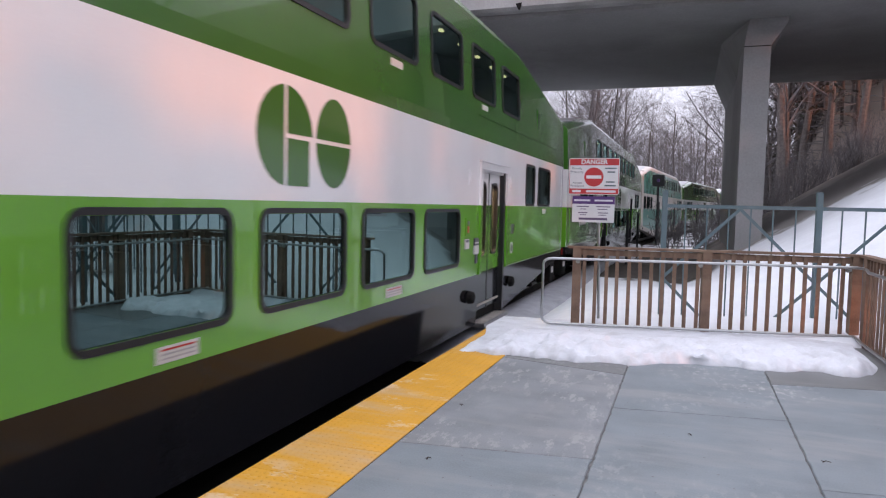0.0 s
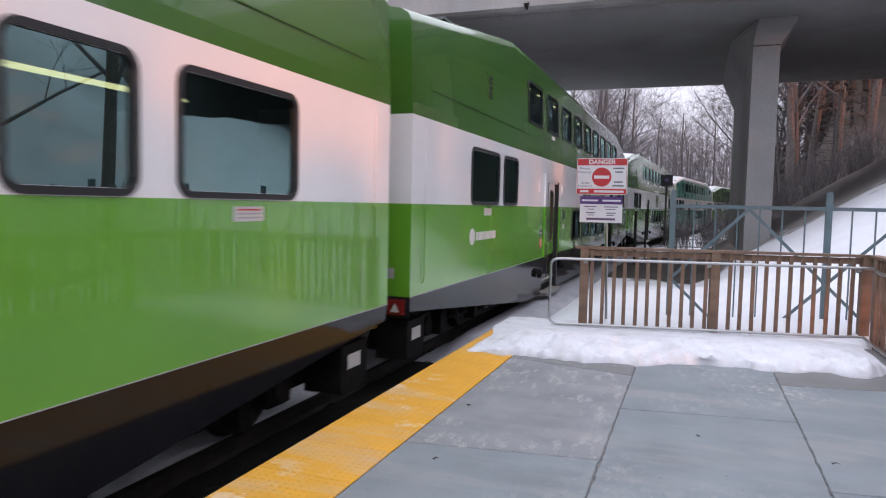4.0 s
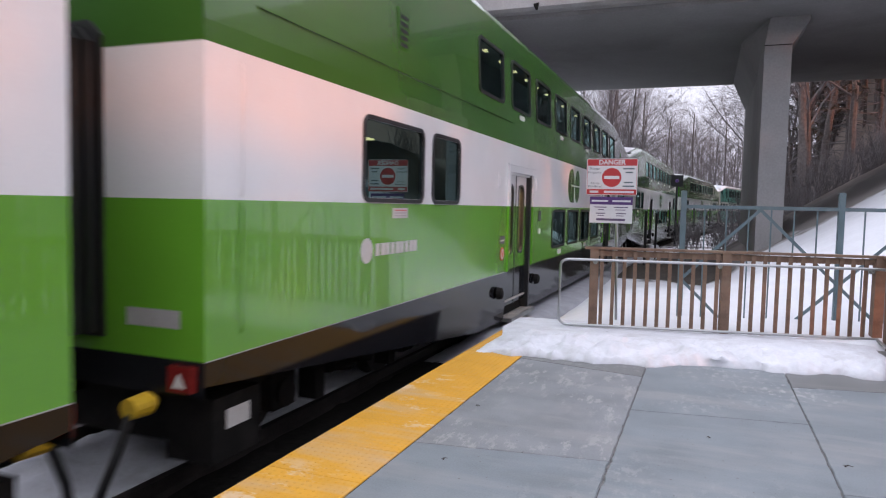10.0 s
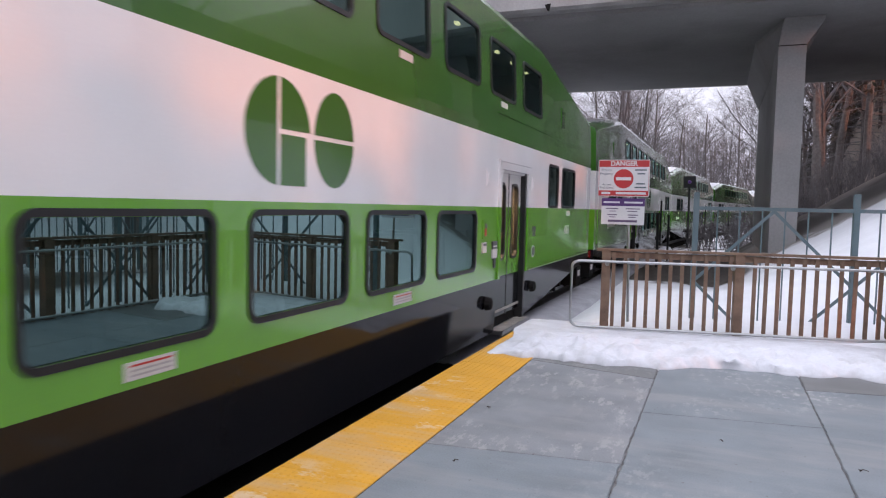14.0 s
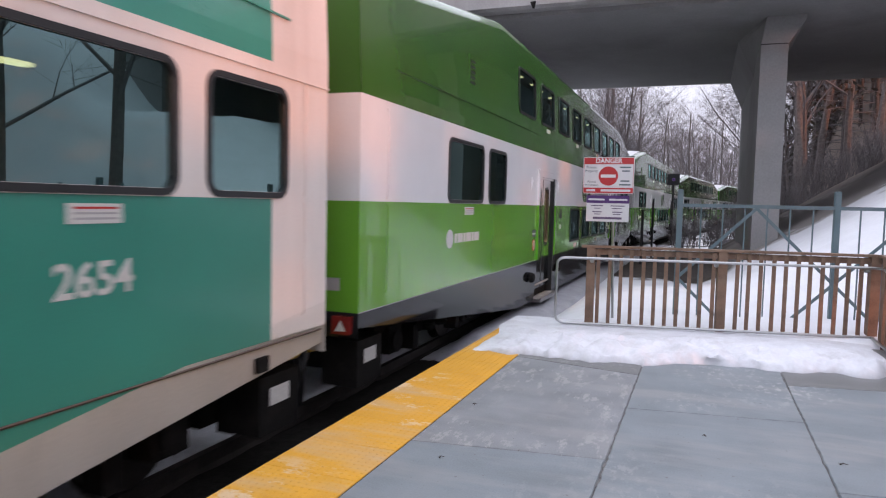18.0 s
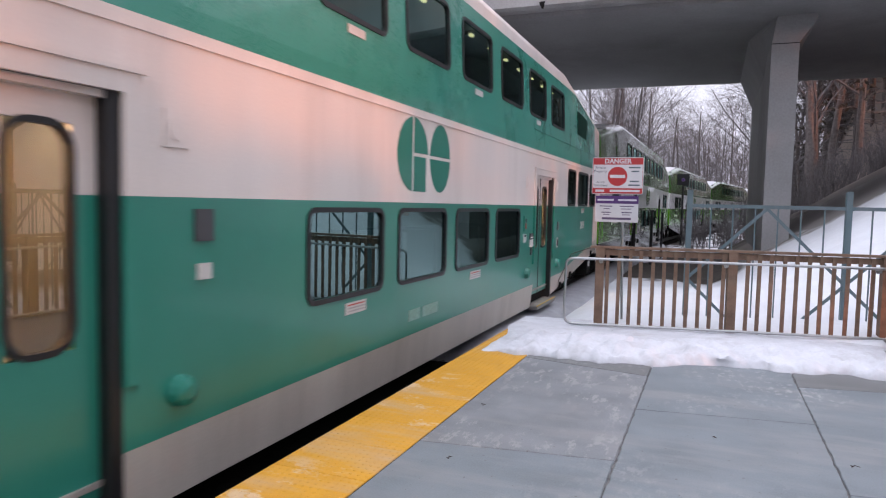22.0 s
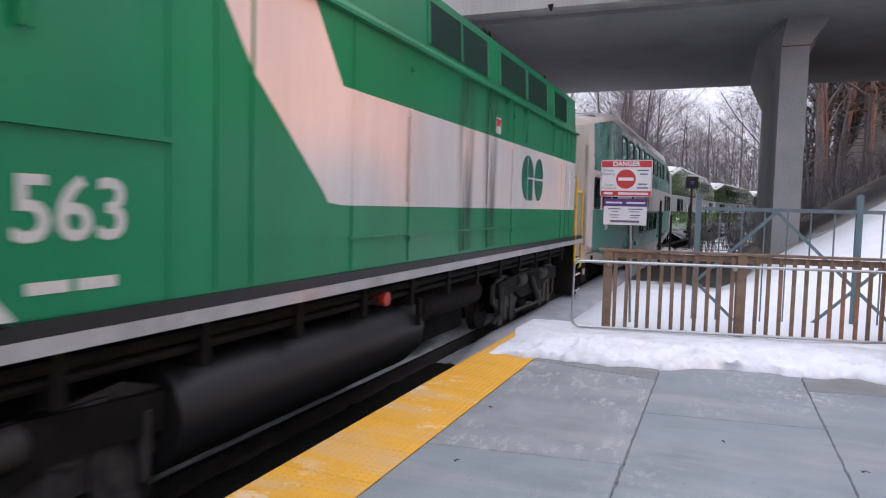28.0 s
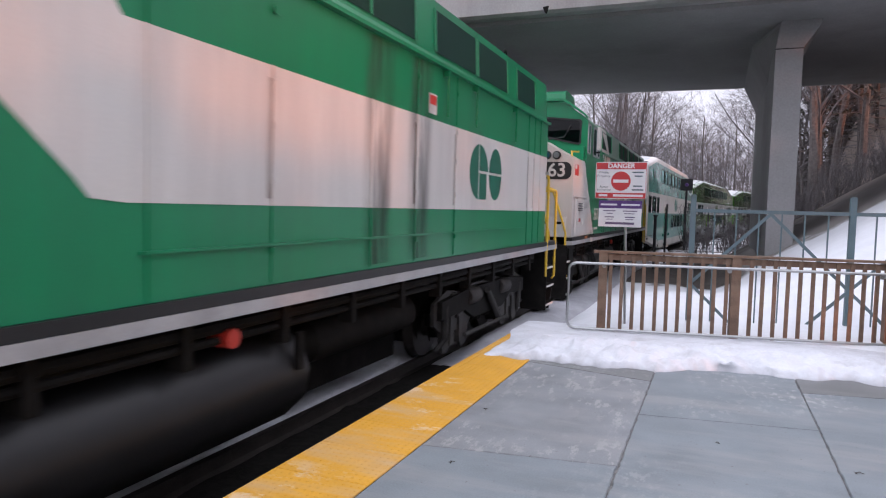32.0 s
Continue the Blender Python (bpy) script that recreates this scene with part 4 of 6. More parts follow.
    part("warning_plate", Geo().box(X, X + 0.005, Y(5.6), Y(5.38), K + 2.9, K + 3.12, 0).box(X + 0.005, X + 0.006, Y(5.58), Y(5.40), K + 3.0, K + 3.10, 1), [STICKER, RED], eng, "white and red warning plate")
    part("engine_number", words(number, 0.45, STICKER, "engine_number", 0.006), None, eng, "pale engine number", at=pose(X + 0.006, Y(12.27), K + 1.79) @ ON_SIDE)
    part("model_bar", Geo().box(X + 0.004, X + 0.007, Y(12.53), Y(12.3), K + 1.40, K + 1.46), STICKER, eng)
    part("model_bar", Geo().box(X + 0.004, X + 0.007, Y(12.26), Y(12.02), K + 1.40, K + 1.46), STICKER, eng)
    # the nose's face: number board, lamps, rails
    yn = Y(15.45)
    for s in (1, -1):
        nb = part("number_board", Geo().prism(rounded(min(s * 0.60, s * 1.46), max(s * 0.60, s * 1.46), K + 2.565, K + 2.95, 0.14), "y", yn - 0.012, yn), BLACK, eng, "black number board")
        part("board_number", words(number, 0.42, STICKER, "digits", 0.006), None, nb, at=pose(s * 1.03, yn - 0.016, K + 2.757, 90, 0, 0))
        for k in range(3):
            cl = part("class_lamp", Geo().lathe([(yn - 0.05, 0.085), (yn + 0.005, 0.098)], "y", 16, (s * (0.69 + 0.215 * k), 0, K + 3.10)), BLACK, eng)
            part("lens", Geo().lathe([(yn - 0.054, 0.062), (yn - 0.05, 0.066)], "y", 16, (s * (0.69 + 0.215 * k), 0, K + 3.10)), LAMPGLASS[k], cl)
        dl = part("ditch_light", Geo().lathe([(yn - 0.5, 0.11), (yn - 0.35, 0.12), (yn - 0.2, 0.06)], "y", 16, (s * 0.32, 0, K + 0.78)), BLACK, eng)
        part("lens", Geo().lathe([(yn - 0.505, 0.09), (yn - 0.50, 0.09)], "y", 16, (s * 0.32, 0, K + 0.78)), STICKER, dl)
        for x in (1.03, 1.40):
            hk = -0.10 if x < 1.2 else 0.05
            zr = K + (2.46 if x < 1.2 else 2.37)
            part("handrail", Geo().rod([(s * (x + hk), yn - 0.10, K + 0.42), (s * (x + hk * 0.4), yn - 0.11, K + 0.44), (s * x, yn - 0.12, K + 0.52), (s * x, yn - 0.12, K + 1.38), (s * (x - 0.06), yn - 0.11, K + 1.58), (s * (x - 0.30), yn - 0.10, zr - 0.10), (s * (x - 0.34), yn - 0.10, zr - 0.02), (s * (x - 0.42), yn - 0.10, zr), (s * (x - (0.82 if x < 1.2 else 0.60)), yn - 0.09, zr + 0.01), (s * (x - (0.86 if x < 1.2 else 0.64)), yn - 0.01, zr + 0.01)], 0.024, 8), YELLOW, eng, "bent yellow handrail")
        part("top_rail", Geo().rod([(s * 1.44, Y(15.35), K + 3.08), (s * 1.40, Y(15.2), K + 3.2), (s * 1.40, Y(14.4), K + 3.26)], 0.02, 8), YELLOW, eng)
        nh = part("nose_hatch", Geo().box(min(s * 0.70, s * 1.38), max(s * 0.70, s * 1.38), yn - 0.012, yn, K + 1.29, K + 1.71).box(min(s * 0.68, s * 1.40), max(s * 0.68, s * 1.40), yn - 0.025, yn, K + 1.71, K + 1.73), ENGINE_WHITE, eng)
        for x in (0.87, 1.22):
            part("grab_plate", Geo().prism(rounded(s * x - 0.10, s * x + 0.10, K + 1.53, K + 1.66, 0.03), "y", yn - 0.016, yn - 0.012), STICKER, nh)
            part("grab_hole", Geo().prism(rounded(s * x - 0.06, s * x + 0.06, K + 1.565, K + 1.625, 0.025), "y", yn - 0.019, yn - 0.016), GRIME, nh)
        part("hinge", Geo().box(min(s * 0.45, s * 0.53), max(s * 0.45, s * 0.53), yn - 0.02, yn, K + 3.18, K + 3.32), ENGINE_WHITE, eng)
        part("hook", Geo().box(min(s * 0.38, s * 0.46), max(s * 0.38, s * 0.46), yn - 0.05, yn, K + 1.46, K + 1.60), STICKER, eng)
        part("rust_stain", Geo().face([(0, -0.05, 0), (0, 0.05, 0), (0, 0.05, 0.7), (0, -0.05, 0.7)]), RUST, eng, at=pose(s * 0.49, yn - 0.003, K + 2.50, 0, 0, 90))
    part("plate", Geo().box(-0.13, 0.17, yn - 0.006, yn, K + 2.92, K + 3.02, 0).box(-0.13, 0.17, yn - 0.006, yn, K + 3.02, K + 3.12, 1), [STICKER, RED], eng, "white and red warning plate")
    part("handle_bar", Geo().rod([(0.30, yn - 0.05, K + 1.55), (0.30, yn - 0.07, K + 1.9), (0.30, yn - 0.05, K + 2.2)], 0.015, 6), STEEL, eng)
    hl = part("headlight", Geo().lathe([(yn - 0.10, 0.10), (yn + 0.02, 0.13)], "y", 20, (-0.62, 0, K + 3.30)).lathe([(yn - 0.10, 0.10), (yn + 0.02, 0.13)], "y", 20, (-0.62, 0, K + 3.02)), STEEL, eng, "round twin headlight")
    part("lens", Geo().lathe([(yn - 0.106, 0.085), (yn - 0.10, 0.085)], "y", 20, (-0.62, 0, K + 3.30)).lathe([(yn - 0.106, 0.085), (yn - 0.10, 0.085)], "y", 20, (-0.62, 0, K + 3.02)), HEADLAMP, hl)
    part("emblem_front", Geo().prism([(-0.74 + 0.42 * math.cos(a * 0.2094), K + 1.79 + 0.50 * math.sin(a * 0.2094)) for a in range(30)], "y", yn - 0.012, yn - 0.001), ENGINE_GREEN, eng)
    part("pilot", Geo().prism([(-1.45, K + 0.0), (1.45, K + 0.0), (1.45, K + 1.1), (-1.45, K + 1.1)], "y", yn - 0.02, yn + 0.10).box(-1.5, 1.5, yn - 0.35, yn + 0.1, K + 1.05, K + 1.11), GRIME, eng, "black front pilot plate")
    # steps at both ends
    for w, half in ((15.63, 0.17), (-0.62, 0.31)):
        for s in (1, -1):
            ss = part("stairwell", Geo().box(min(s * 0.98, s * 1.02), max(s * 0.98, s * 1.02), Y(w) - half, Y(w) + half, K - 0.05, K + 1.12).box(min(s * 1.0, s * 1.5), max(s * 1.0, s * 1.5), Y(w) - half - 0.03, Y(w) - half, K - 0.05, K + 1.12), GRIME, eng)
            for k in range(3):
                part("tread", Geo().box(min(s * 1.0, s * 1.5), max(s * 1.0, s * 1.5), Y(w) - half, Y(w) + half, K + 0.02 + 0.36 * k, K + 0.06 + 0.36 * k, 0).box(s * 1.5 - 0.004, s * 1.5 + 0.006, Y(w) - half, Y(w) + half, K + 0.02 + 0.36 * k, K + 0.06 + 0.36 * k, 1), [GRIME, STICKER], ss)
    for s in (1, -1):
        part("step_cover", Geo().prism([(Y(15.46), K - 0.08), (Y(14.98), K + 0.02), (Y(14.98), K + 1.12), (Y(15.46), K + 1.12)], "x", min(s * 1.40, s * 1.47), max(s * 1.40, s * 1.47)), GRIME, eng, "black plate behind the front steps")
    # the rear platform and its rails
    # flat black plate: the doorway's dark inside is only its colour
    rd = part("rear_door", Geo().prism(rounded(-0.42, 0.42, K + 1.27, K + 3.15, 0.08), "y", Y(0.0), Y(-0.02)), BLACK, eng, "black plate for the dark inside of the rear doorway")
    part("rear_lamp", Geo().lathe([(Y(0.0), 0.06), (Y(-0.07), 0.05)], "y", 14, (0.66, 0, K + 2.78)), HEADLAMP, eng, "small lit lamp beside the rear door")
    part("rear_deck", Geo().box(-1.5, 1.5, Y(0.0), Y(-0.95), K + 1.18, K + 1.27), GRIME, eng)
    for s in (1, -1):
        part("handrail", Geo().rod([(s * 1.52, Y(-0.12), K + 0.62), (s * 1.52, Y(-0.12), K + 2.40), (s * 1.52, Y(-0.09), K + 2.49), (s * 1.51, Y(0.02), K + 2.54)], 0.026, 8), YELLOW, eng, "upright yellow handrail")
        part("rail_bracket", Geo().box(min(s * 1.49, s * 1.54), max(s * 1.49, s * 1.54), Y(0.10), Y(-0.03), K + 2.52, K + 2.58), STEEL, eng)
        part("handrail", Geo().rod([(s * 1.50, Y(-0.74), K + 0.54), (s * 1.52, Y(-0.82), K + 0.58), (s * 1.52, Y(-0.82), K + 2.20), (s * 1.515, Y(-0.79), K + 2.25), (s * 1.50, Y(-0.72), K + 2.26), (s * 1.50, Y(-0.14), K + 2.26)], 0.024, 8), YELLOW, eng, "looped yellow handrail")
        part("handrail", Geo().rod([(s * 1.24, Y(-0.80), K + 1.27), (s * 1.24, Y(-0.80), K + 2.20), (s * 1.28, Y(-0.80), K + 2.25), (s * 1.50, Y(-0.79), K + 2.25)], 0.024, 8), YELLOW, eng, "short yellow handrail on the rear deck")
        part("socket", Geo().lathe([(K + 1.27, 0.05), (K + 1.36, 0.035), (K + 1.46, 0.03)], "z", 10, (s * 1.24, Y(-0.80), 0)), BLACK, eng)
    part("hose", Geo().rod([(0.4, Y(-0.95), K + 0.8), (0.4, Y(-1.15), K + 0.2), (0.4, Y(-1.25), K + 0.05)], 0.04, 8), BLACK, eng)
    part("hose", Geo().rod([(0.7, Y(-0.95), K + 0.8), (0.7, Y(-1.12), K + 0.2), (0.72, Y(-1.2), K + 0.05)], 0.03, 8), BLACK, eng)
    part("coupler", Geo().box(-0.13, 0.13, Y(-0.9), Y(-1.3), 0.62, 0.92), GRIME, eng)
    part("rear_pilot", Geo().prism([(-1.40, K - 0.10), (1.40, K - 0.10), (1.45, K + 0.30), (1.05, K + 0.62), (-1.05, K + 0.62), (-1.45, K + 0.30)], "y", Y(-0.96), Y(-1.02)), GRIME, eng, "black rear pilot plate")
    part("rear_apron", Geo().prism([(-1.0, K + 0.16), (1.0, K + 0.16), (1.0, K + 1.15), (-1.0, K + 1.15)], "y", Y(0.55), Y(0.50)), GRIME, eng)
    part("equipment_case", Geo().box(-0.95, 0.95, Y(0.50), Y(-0.55), K + 0.15, K + 1.0), GRIME, eng)
    part("hose", Geo().rod([(0.98, Y(0.1), K + 0.50), (0.97, Y(0.2), K + 0.22), (0.93, Y(0.55), K + 0.02), (0.90, Y(1.0), K - 0.02)], 0.045, 8), BLACK, eng)
    for q in range(3):
        part("hose", Geo().rod([(1.0, Y(-0.12 - 0.10 * q), K + 0.45), (1.0, Y(-0.12 - 0.10 * q), K + 0.16), (1.02, Y(-0.09 - 0.10 * q), K + 0.10)], 0.032, 8), BLACK, eng)
    part("coupler", Geo().box(-0.13, 0.13, Y(16.1), Y(15.3), 0.62, 0.92), GRIME, eng)
    for w in (5.80, 6.75):
        part("soot_stain", Geo().face([(0, -0.36, 0), (0, 0.36, 0), (0, 0.36, 2.1), (0, -0.36, 2.1)]), SOOT, eng, "dark soot streaks down the side", at=pose(X + 0.0055, Y(w), K + 1.32))
    for w in (0.95, 1.35, 4.75, 5.9, 8.4, 12.9, 14.0, 15.2):
        part("rust_stain", Geo().face([(0, -0.05, 0), (0, 0.05, 0), (0, 0.05, 0.85), (0, -0.05, 0.85)]), RUST, eng, at=pose(X + 0.0065, Y(w) - 0.03, K + (1.9 if w < 10 else 1.32)))
    part("reflector", Geo().box(X + 0.036, X + 0.042, Y(13.95), Y(13.62), K + 1.205, K + 1.275), AMBERPLATE, eng, "orange sill reflector")
    for w in (13.3, 13.1, 12.7):
        part("grab_iron", Geo().box(X + 0.02, X + 0.05, Y(w) - 0.05, Y(w) + 0.05, K + 1.272, K + 1.29), GRIME, eng)
    part("step_board", Geo().box(X - 0.05, X + 0.045, Y(13.18), Y(12.9), K + 1.10, K + 1.21), STICKER, eng)
    # under the sill: frame, tank, pipes, trucks
    part("underframe", Geo().box(-1.25, 1.25, Y(15.4), Y(-0.9), K + 0.86, K + 1.15), GRIME, eng)
    g = Geo()
    tank = [(0.75, 0.02), (1.18, 0.10), (1.38, 0.30), (1.42, 0.52), (1.34, 0.72), (1.15, 0.84)]
    g.prism([(x, K + z) for x, z in tank] + [(-x, K + z) for x, z in tank[::-1]], "y", Y(11.45), Y(7.75))
    tk = part("fuel_tank", g, BLACK, eng, "black rounded fuel tank", smooth=True)
    part("filler", Geo().lathe([(1.30, 0.07), (1.46, 0.07)], "x", 12, (0, Y(8.75), K + 0.94)), RED, tk, "red filler cap")
    part("gauge", Geo().box(1.40, 1.45, Y(7.95), Y(7.88), K + 0.55, K + 0.85), GRIME, tk)
    g = Geo()
    for z, r in ((1.02, 0.045), (0.93, 0.03)):
        for s in (-1, 1):
            g.rod([(s * 1.38, Y(15.0), K + z), (s * 1.38, Y(0.4), K + z)], r, 8)
    for k in range(14):
        g.box(1.30, 1.44, Y(0.8 + k * 1.05), Y(0.72 + k * 1.05), K + 0.80, K + 1.12)
    part("pipe_run", g, GRIME, eng)
    for s in (-1, 1):
        part("air_reservoir", Geo().lathe([(Y(7.4), 0.12), (Y(7.3), 0.21), (Y(5.2), 0.21), (Y(5.1), 0.12)], "y", 14, (s * 1.02, 0, K + 0.62)), GRIME, eng, smooth=True)
    part("equipment_case", Geo().box(-0.8, 0.8, Y(7.6), Y(4.9), K + 0.02, K + 0.86), GRIME, eng)
    for w in (2.55, 13.35):
        b = bogie(eng, Y(w))
        for yy in (-0.78, 0.78):
            part("traction_motor", Geo().prism([(-0.62, 0.14), (0.62, 0.14), (0.66, 0.5), (0.55, 0.80), (-0.55, 0.80), (-0.66, 0.5)], "y", yy - 0.42, yy + 0.42), GRIME, b)
        part("bolster", Geo().box(-0.95, 0.95, -1.9, 1.9, 0.66, 1.02), GRIME, b)
        for s in (-1, 1):
            for yy in (-1.3, 1.3):
                part("brake_cylinder", Geo().lathe([(0, 0.10), (0.04, 0.125), (0.38, 0.125), (0.42, 0.08)], "y", 12, (s * 1.24, yy - 0.2 + (0.55 if yy < 0 else -0.55), 0.82)), TRUCK, b, smooth=True)
                part("brake_lever", Geo().rod([(s * 1.22, yy, 0.60), (s * 1.22, yy * 0.55, 0.72)], 0.035, 8), TRUCK, b)
                part("pedestal", Geo().prism([(yy - 0.24, 0.22), (yy - 0.10, 0.22), (yy - 0.09, 0.62), (yy + 0.09, 0.62), (yy + 0.10, 0.22), (yy + 0.24, 0.22), (yy + 0.20, 0.92), (yy - 0.20, 0.92)], "x", s * 1.10, s * 1.24), TRUCK, b)
                part("sand_pipe", Geo().rod([(s * 1.25, yy * 1.35, 0.78), (s * 1.25, yy * 1.35, 0.35), (s * 1.15, yy * 1.42, 0.2)], 0.04, 8), TRUCK, b)
            part("tie_rod", Geo().rod([(s * 1.30, -1.15, 0.32), (s * 1.30, 0.9, 0.30)], 0.03, 8), TRUCK, b)
            part("side_beam", Geo().prism([(-1.95, 0.62), (-1.1, 0.66), (-0.7, 0.50), (0.7, 0.50), (1.1, 0.66), (1.95, 0.62), (1.95, 0.86), (0.9, 0.94), (-0.9, 0.94), (-1.95, 0.86)], "x", s * 1.14, s * 1.28), GRIME, b)
            half_ = [(0.0, 0.60), (0.55, 0.56), (0.78, 0.42), (0.86, 0.16), (1.04, 0.12), (1.12, 0.30), (1.22, 0.40), (1.38, 0.40), (1.48, 0.30), (1.56, 0.12), (1.74, 0.16), (1.82, 0.44), (2.05, 0.56), (2.05, 0.84), (1.62, 0.98), (1.05, 0.90), (0.6, 0.98), (0.0, 0.98)]
            part("frame_plate", Geo().prism(half_ + [(-p, q) for p, q in half_[-2:0:-1]], "x", min(s * 1.16, s * 1.21), max(s * 1.16, s * 1.21)), TRUCK, b, "dark cast side frame of the truck")
            part("damper", Geo().rod([(s * 1.34, -0.3, 0.86), (s * 1.34, 0.28, 0.40)], 0.05, 8), TRUCK, b)
    return eng


# ---- the ground: snow, bare earth under the bridge, ballast along the line ----
def smooth(a, b, x):
    t = min(1.0, max(0.0, (x - a) / (b - a)))
    return t * t * (3 - 2 * t)


def line_x(y):
    return on_line(y)[0] if y < 18 else _xs(y)


_ly = np.array([p[1] for p in _line])
_lx = np.array([p[0] for p in _line])


def _xs(y):
    return float(np.interp(y, _ly, _lx))


def ground_z(x, y):
    off = x - _xs(min(y, 170.0))
    z = -0.05 + 0.12 * noise.noise((x * 0.35, y * 0.35, 0)) + 0.05 * noise.noise((x * 1.3, y * 1.3, 3))
    # the bank on the right, steeper under and past the bridge
    bank = max(0.0, x - 0.1 - max(0.0, y - 31) * 0.16) * 0.62 * smooth(13.0, 18.0, y)
    z += min(bank, 4.6 + 0.5 * noise.noise((x * 0.1, y * 0.1, 7)) + 3.1 * smooth(11.5, 15.5, x) * smooth(36.0, 29.0, y))
    z += 11.0 * smooth(1.0, 9.0, x - _xs(min(y, 170.0)) - 7.0) * smooth(36, 62, y) * smooth(26, 15, x - 0.12 * y)
    z += 0.13 * smooth(10.9, 11.6, y) * smooth(18.0, 15.0, y) * smooth(-2.0, -1.2, x)
    # hills far off
    z += 9.0 * smooth(90, 260, math.hypot(x, y) - 20) * smooth(0, 30, abs(off) - 8)
    # the bed of the line
    k = smooth(3.3, 1.9, abs(off)) if y > 25 else (smooth(2.15, 1.65, abs(off)) if y > 10.5 and off > 0 else smooth(2.6, 1.62, abs(off)))
    z = z * (1 - k) + (-0.52 + 0.04 * noise.noise((x * 2, y * 2, 1))) * k
    # the platform's own footprint stays below its slabs
    if y < 10.9 and off > 1.62 and x < 2.75:
        z = min(z, -0.45)
    return z


def axis_steps(lo, hi, near_lo, near_hi, fine_step, growth):
    out = list(np.arange(near_lo, near_hi + 1e-6, fine_step))
    s, v = fine_step, near_hi
    while v < hi:
        s *= growth
        v += s
        out.append(v)
    s, v = fine_step, near_lo
    while v > lo:
        s *= growth
        v -= s
        out.insert(0, v)
    return out


def ground_mat():
    m = mat("snowy_ground", (0.70, 0.715, 0.75), 0.85, grain=0.06, scale=1.5, fine=14, bump=0.35, spec=0.15)
    n, l = m.node_tree.nodes, m.node_tree.links
    b = n["Principled BSDF"]
    snow = b.inputs["Base Color"].links[0].from_socket
    geo = n.new("ShaderNodeNewGeometry")
    sep = n.new("ShaderNodeSeparateXYZ")
    l.new(geo.outputs["Position"], sep.inputs["Vector"])
    wob = n.new("ShaderNodeTexNoise")
    wob.inputs["Scale"].default_value, wob.inputs["Detail"].default_value = 0.8, 6.0
    l.new(geo.outputs["Position"], wob.inputs["Vector"])

    def band(sock, a, b_):
        r = n.new("ShaderNodeMapRange")
        r.inputs["From Min"].default_value, r.inputs["From Max"].default_value = a, b_
        l.new(sock, r.inputs["Value"])
        return r.outputs["Result"]

    def op(kind, a, c):
        q = n.new("ShaderNodeMath")
        q.operation = kind
        for k, v in enumerate((a, c)):
            if isinstance(v, (int, float)):
                q.inputs[k].default_value = v
            else:
                l.new(v, q.inputs[k])
        return q.outputs[0]
    y = op("ADD", sep.outputs["Y"], op("MULTIPLY", op("SUBTRACT", wob.outputs["Fac"], 0.5), 3.2))
    y = op("ADD", y, op("MULTIPLY", band(sep.outputs["X"], 1.4, 0.2), 0.9))
    under = op("MULTIPLY", op("MULTIPLY", band(y, 19.7, 20.2), band(y, 33.5, 32.0)), band(sep.outputs["X"], 13.0, 11.5))
    patch = n.new("ShaderNodeTexNoise")
    patch.inputs["Scale"].default_value, patch.inputs["Detail"].default_value, patch.inputs["Roughness"].default_value = 0.33, 7.0, 0.62
    l.new(geo.outputs["Position"], patch.inputs["Vector"])
    bare = op("MULTIPLY", band(patch.outputs["Fac"], 0.50, 0.56), band(sep.outputs["Y"], 27.0, 33.0))
    low = band(sep.outputs["Z"], -0.25, -0.42)
    # ground past the far rail is coloured dark, standing for the shade there
    far_shade = op("MULTIPLY", band(sep.outputs["X"], -5.1, -5.7), band(sep.outputs["Y"], 22.0, 18.0))
    # bed patches; beside the platform the tone is darkened for the shade
    lown = op("MAXIMUM", op("MULTIPLY", low, op("MAXIMUM", band(wob.outputs["Fac"], 0.44, 0.50), op("MULTIPLY", band(wob.outputs["Fac"], 0.30, 0.38), band(sep.outputs["X"], -3.75, -3.9)))), op("MAXIMUM", far_shade, op("MULTIPLY", low, band(sep.outputs["Y"], 11.0, 9.5))))
    wood = op("MULTIPLY", op("MULTIPLY", band(sep.outputs["Z"], 1.2, 3.2), band(sep.outputs["Y"], 27.0, 31.0)), 1.0)
    east = op("MULTIPLY", op("MULTIPLY", band(sep.outputs["X"], 4.4, 5.4), band(y, 12.0, 10.5)), 1.0)
    fac = op("MAXIMUM", op("MAXIMUM", op("MAXIMUM", under, east), bare), op("MAXIMUM", lown, wood))
    earth = n.new("ShaderNodeValToRGB")
    earth.color_ramp.elements[0].color, earth.color_ramp.elements[1].color = (0.030, 0.026, 0.024, 1), (0.125, 0.11, 0.098, 1)
    grit = n.new("ShaderNodeTexNoise")
    grit.inputs["Scale"].default_value, grit.inputs["Detail"].default_value = 6.0, 8.0
    l.new(geo.outputs["Position"], grit.inputs["Vector"])
    # held to the darkest earth tone past the far rail, for that shade
    l.new(op("MULTIPLY", grit.outputs["Fac"], op("SUBTRACT", 1.0, op("MULTIPLY", far_shade, 0.75))), earth.inputs["Fac"])
    mx = n.new("ShaderNodeMix")
    mx.data_type = "RGBA"
    l.new(fac, mx.inputs[0])
    l.new(snow, mx.inputs[6])
    gravel = n.new("ShaderNodeMix")
    gravel.data_type = "RGBA"
    l.new(op("MULTIPLY", band(y, 30.0, 27.0), band(sep.outputs["Z"], 0.2, 0.6)), gravel.inputs[0])
    l.new(earth.outputs["Color"], gravel.inputs[6])
    gravel.inputs[7].default_value = (0.25, 0.235, 0.225, 1)
    litter = n.new("ShaderNodeMix")
    litter.data_type = "RGBA"
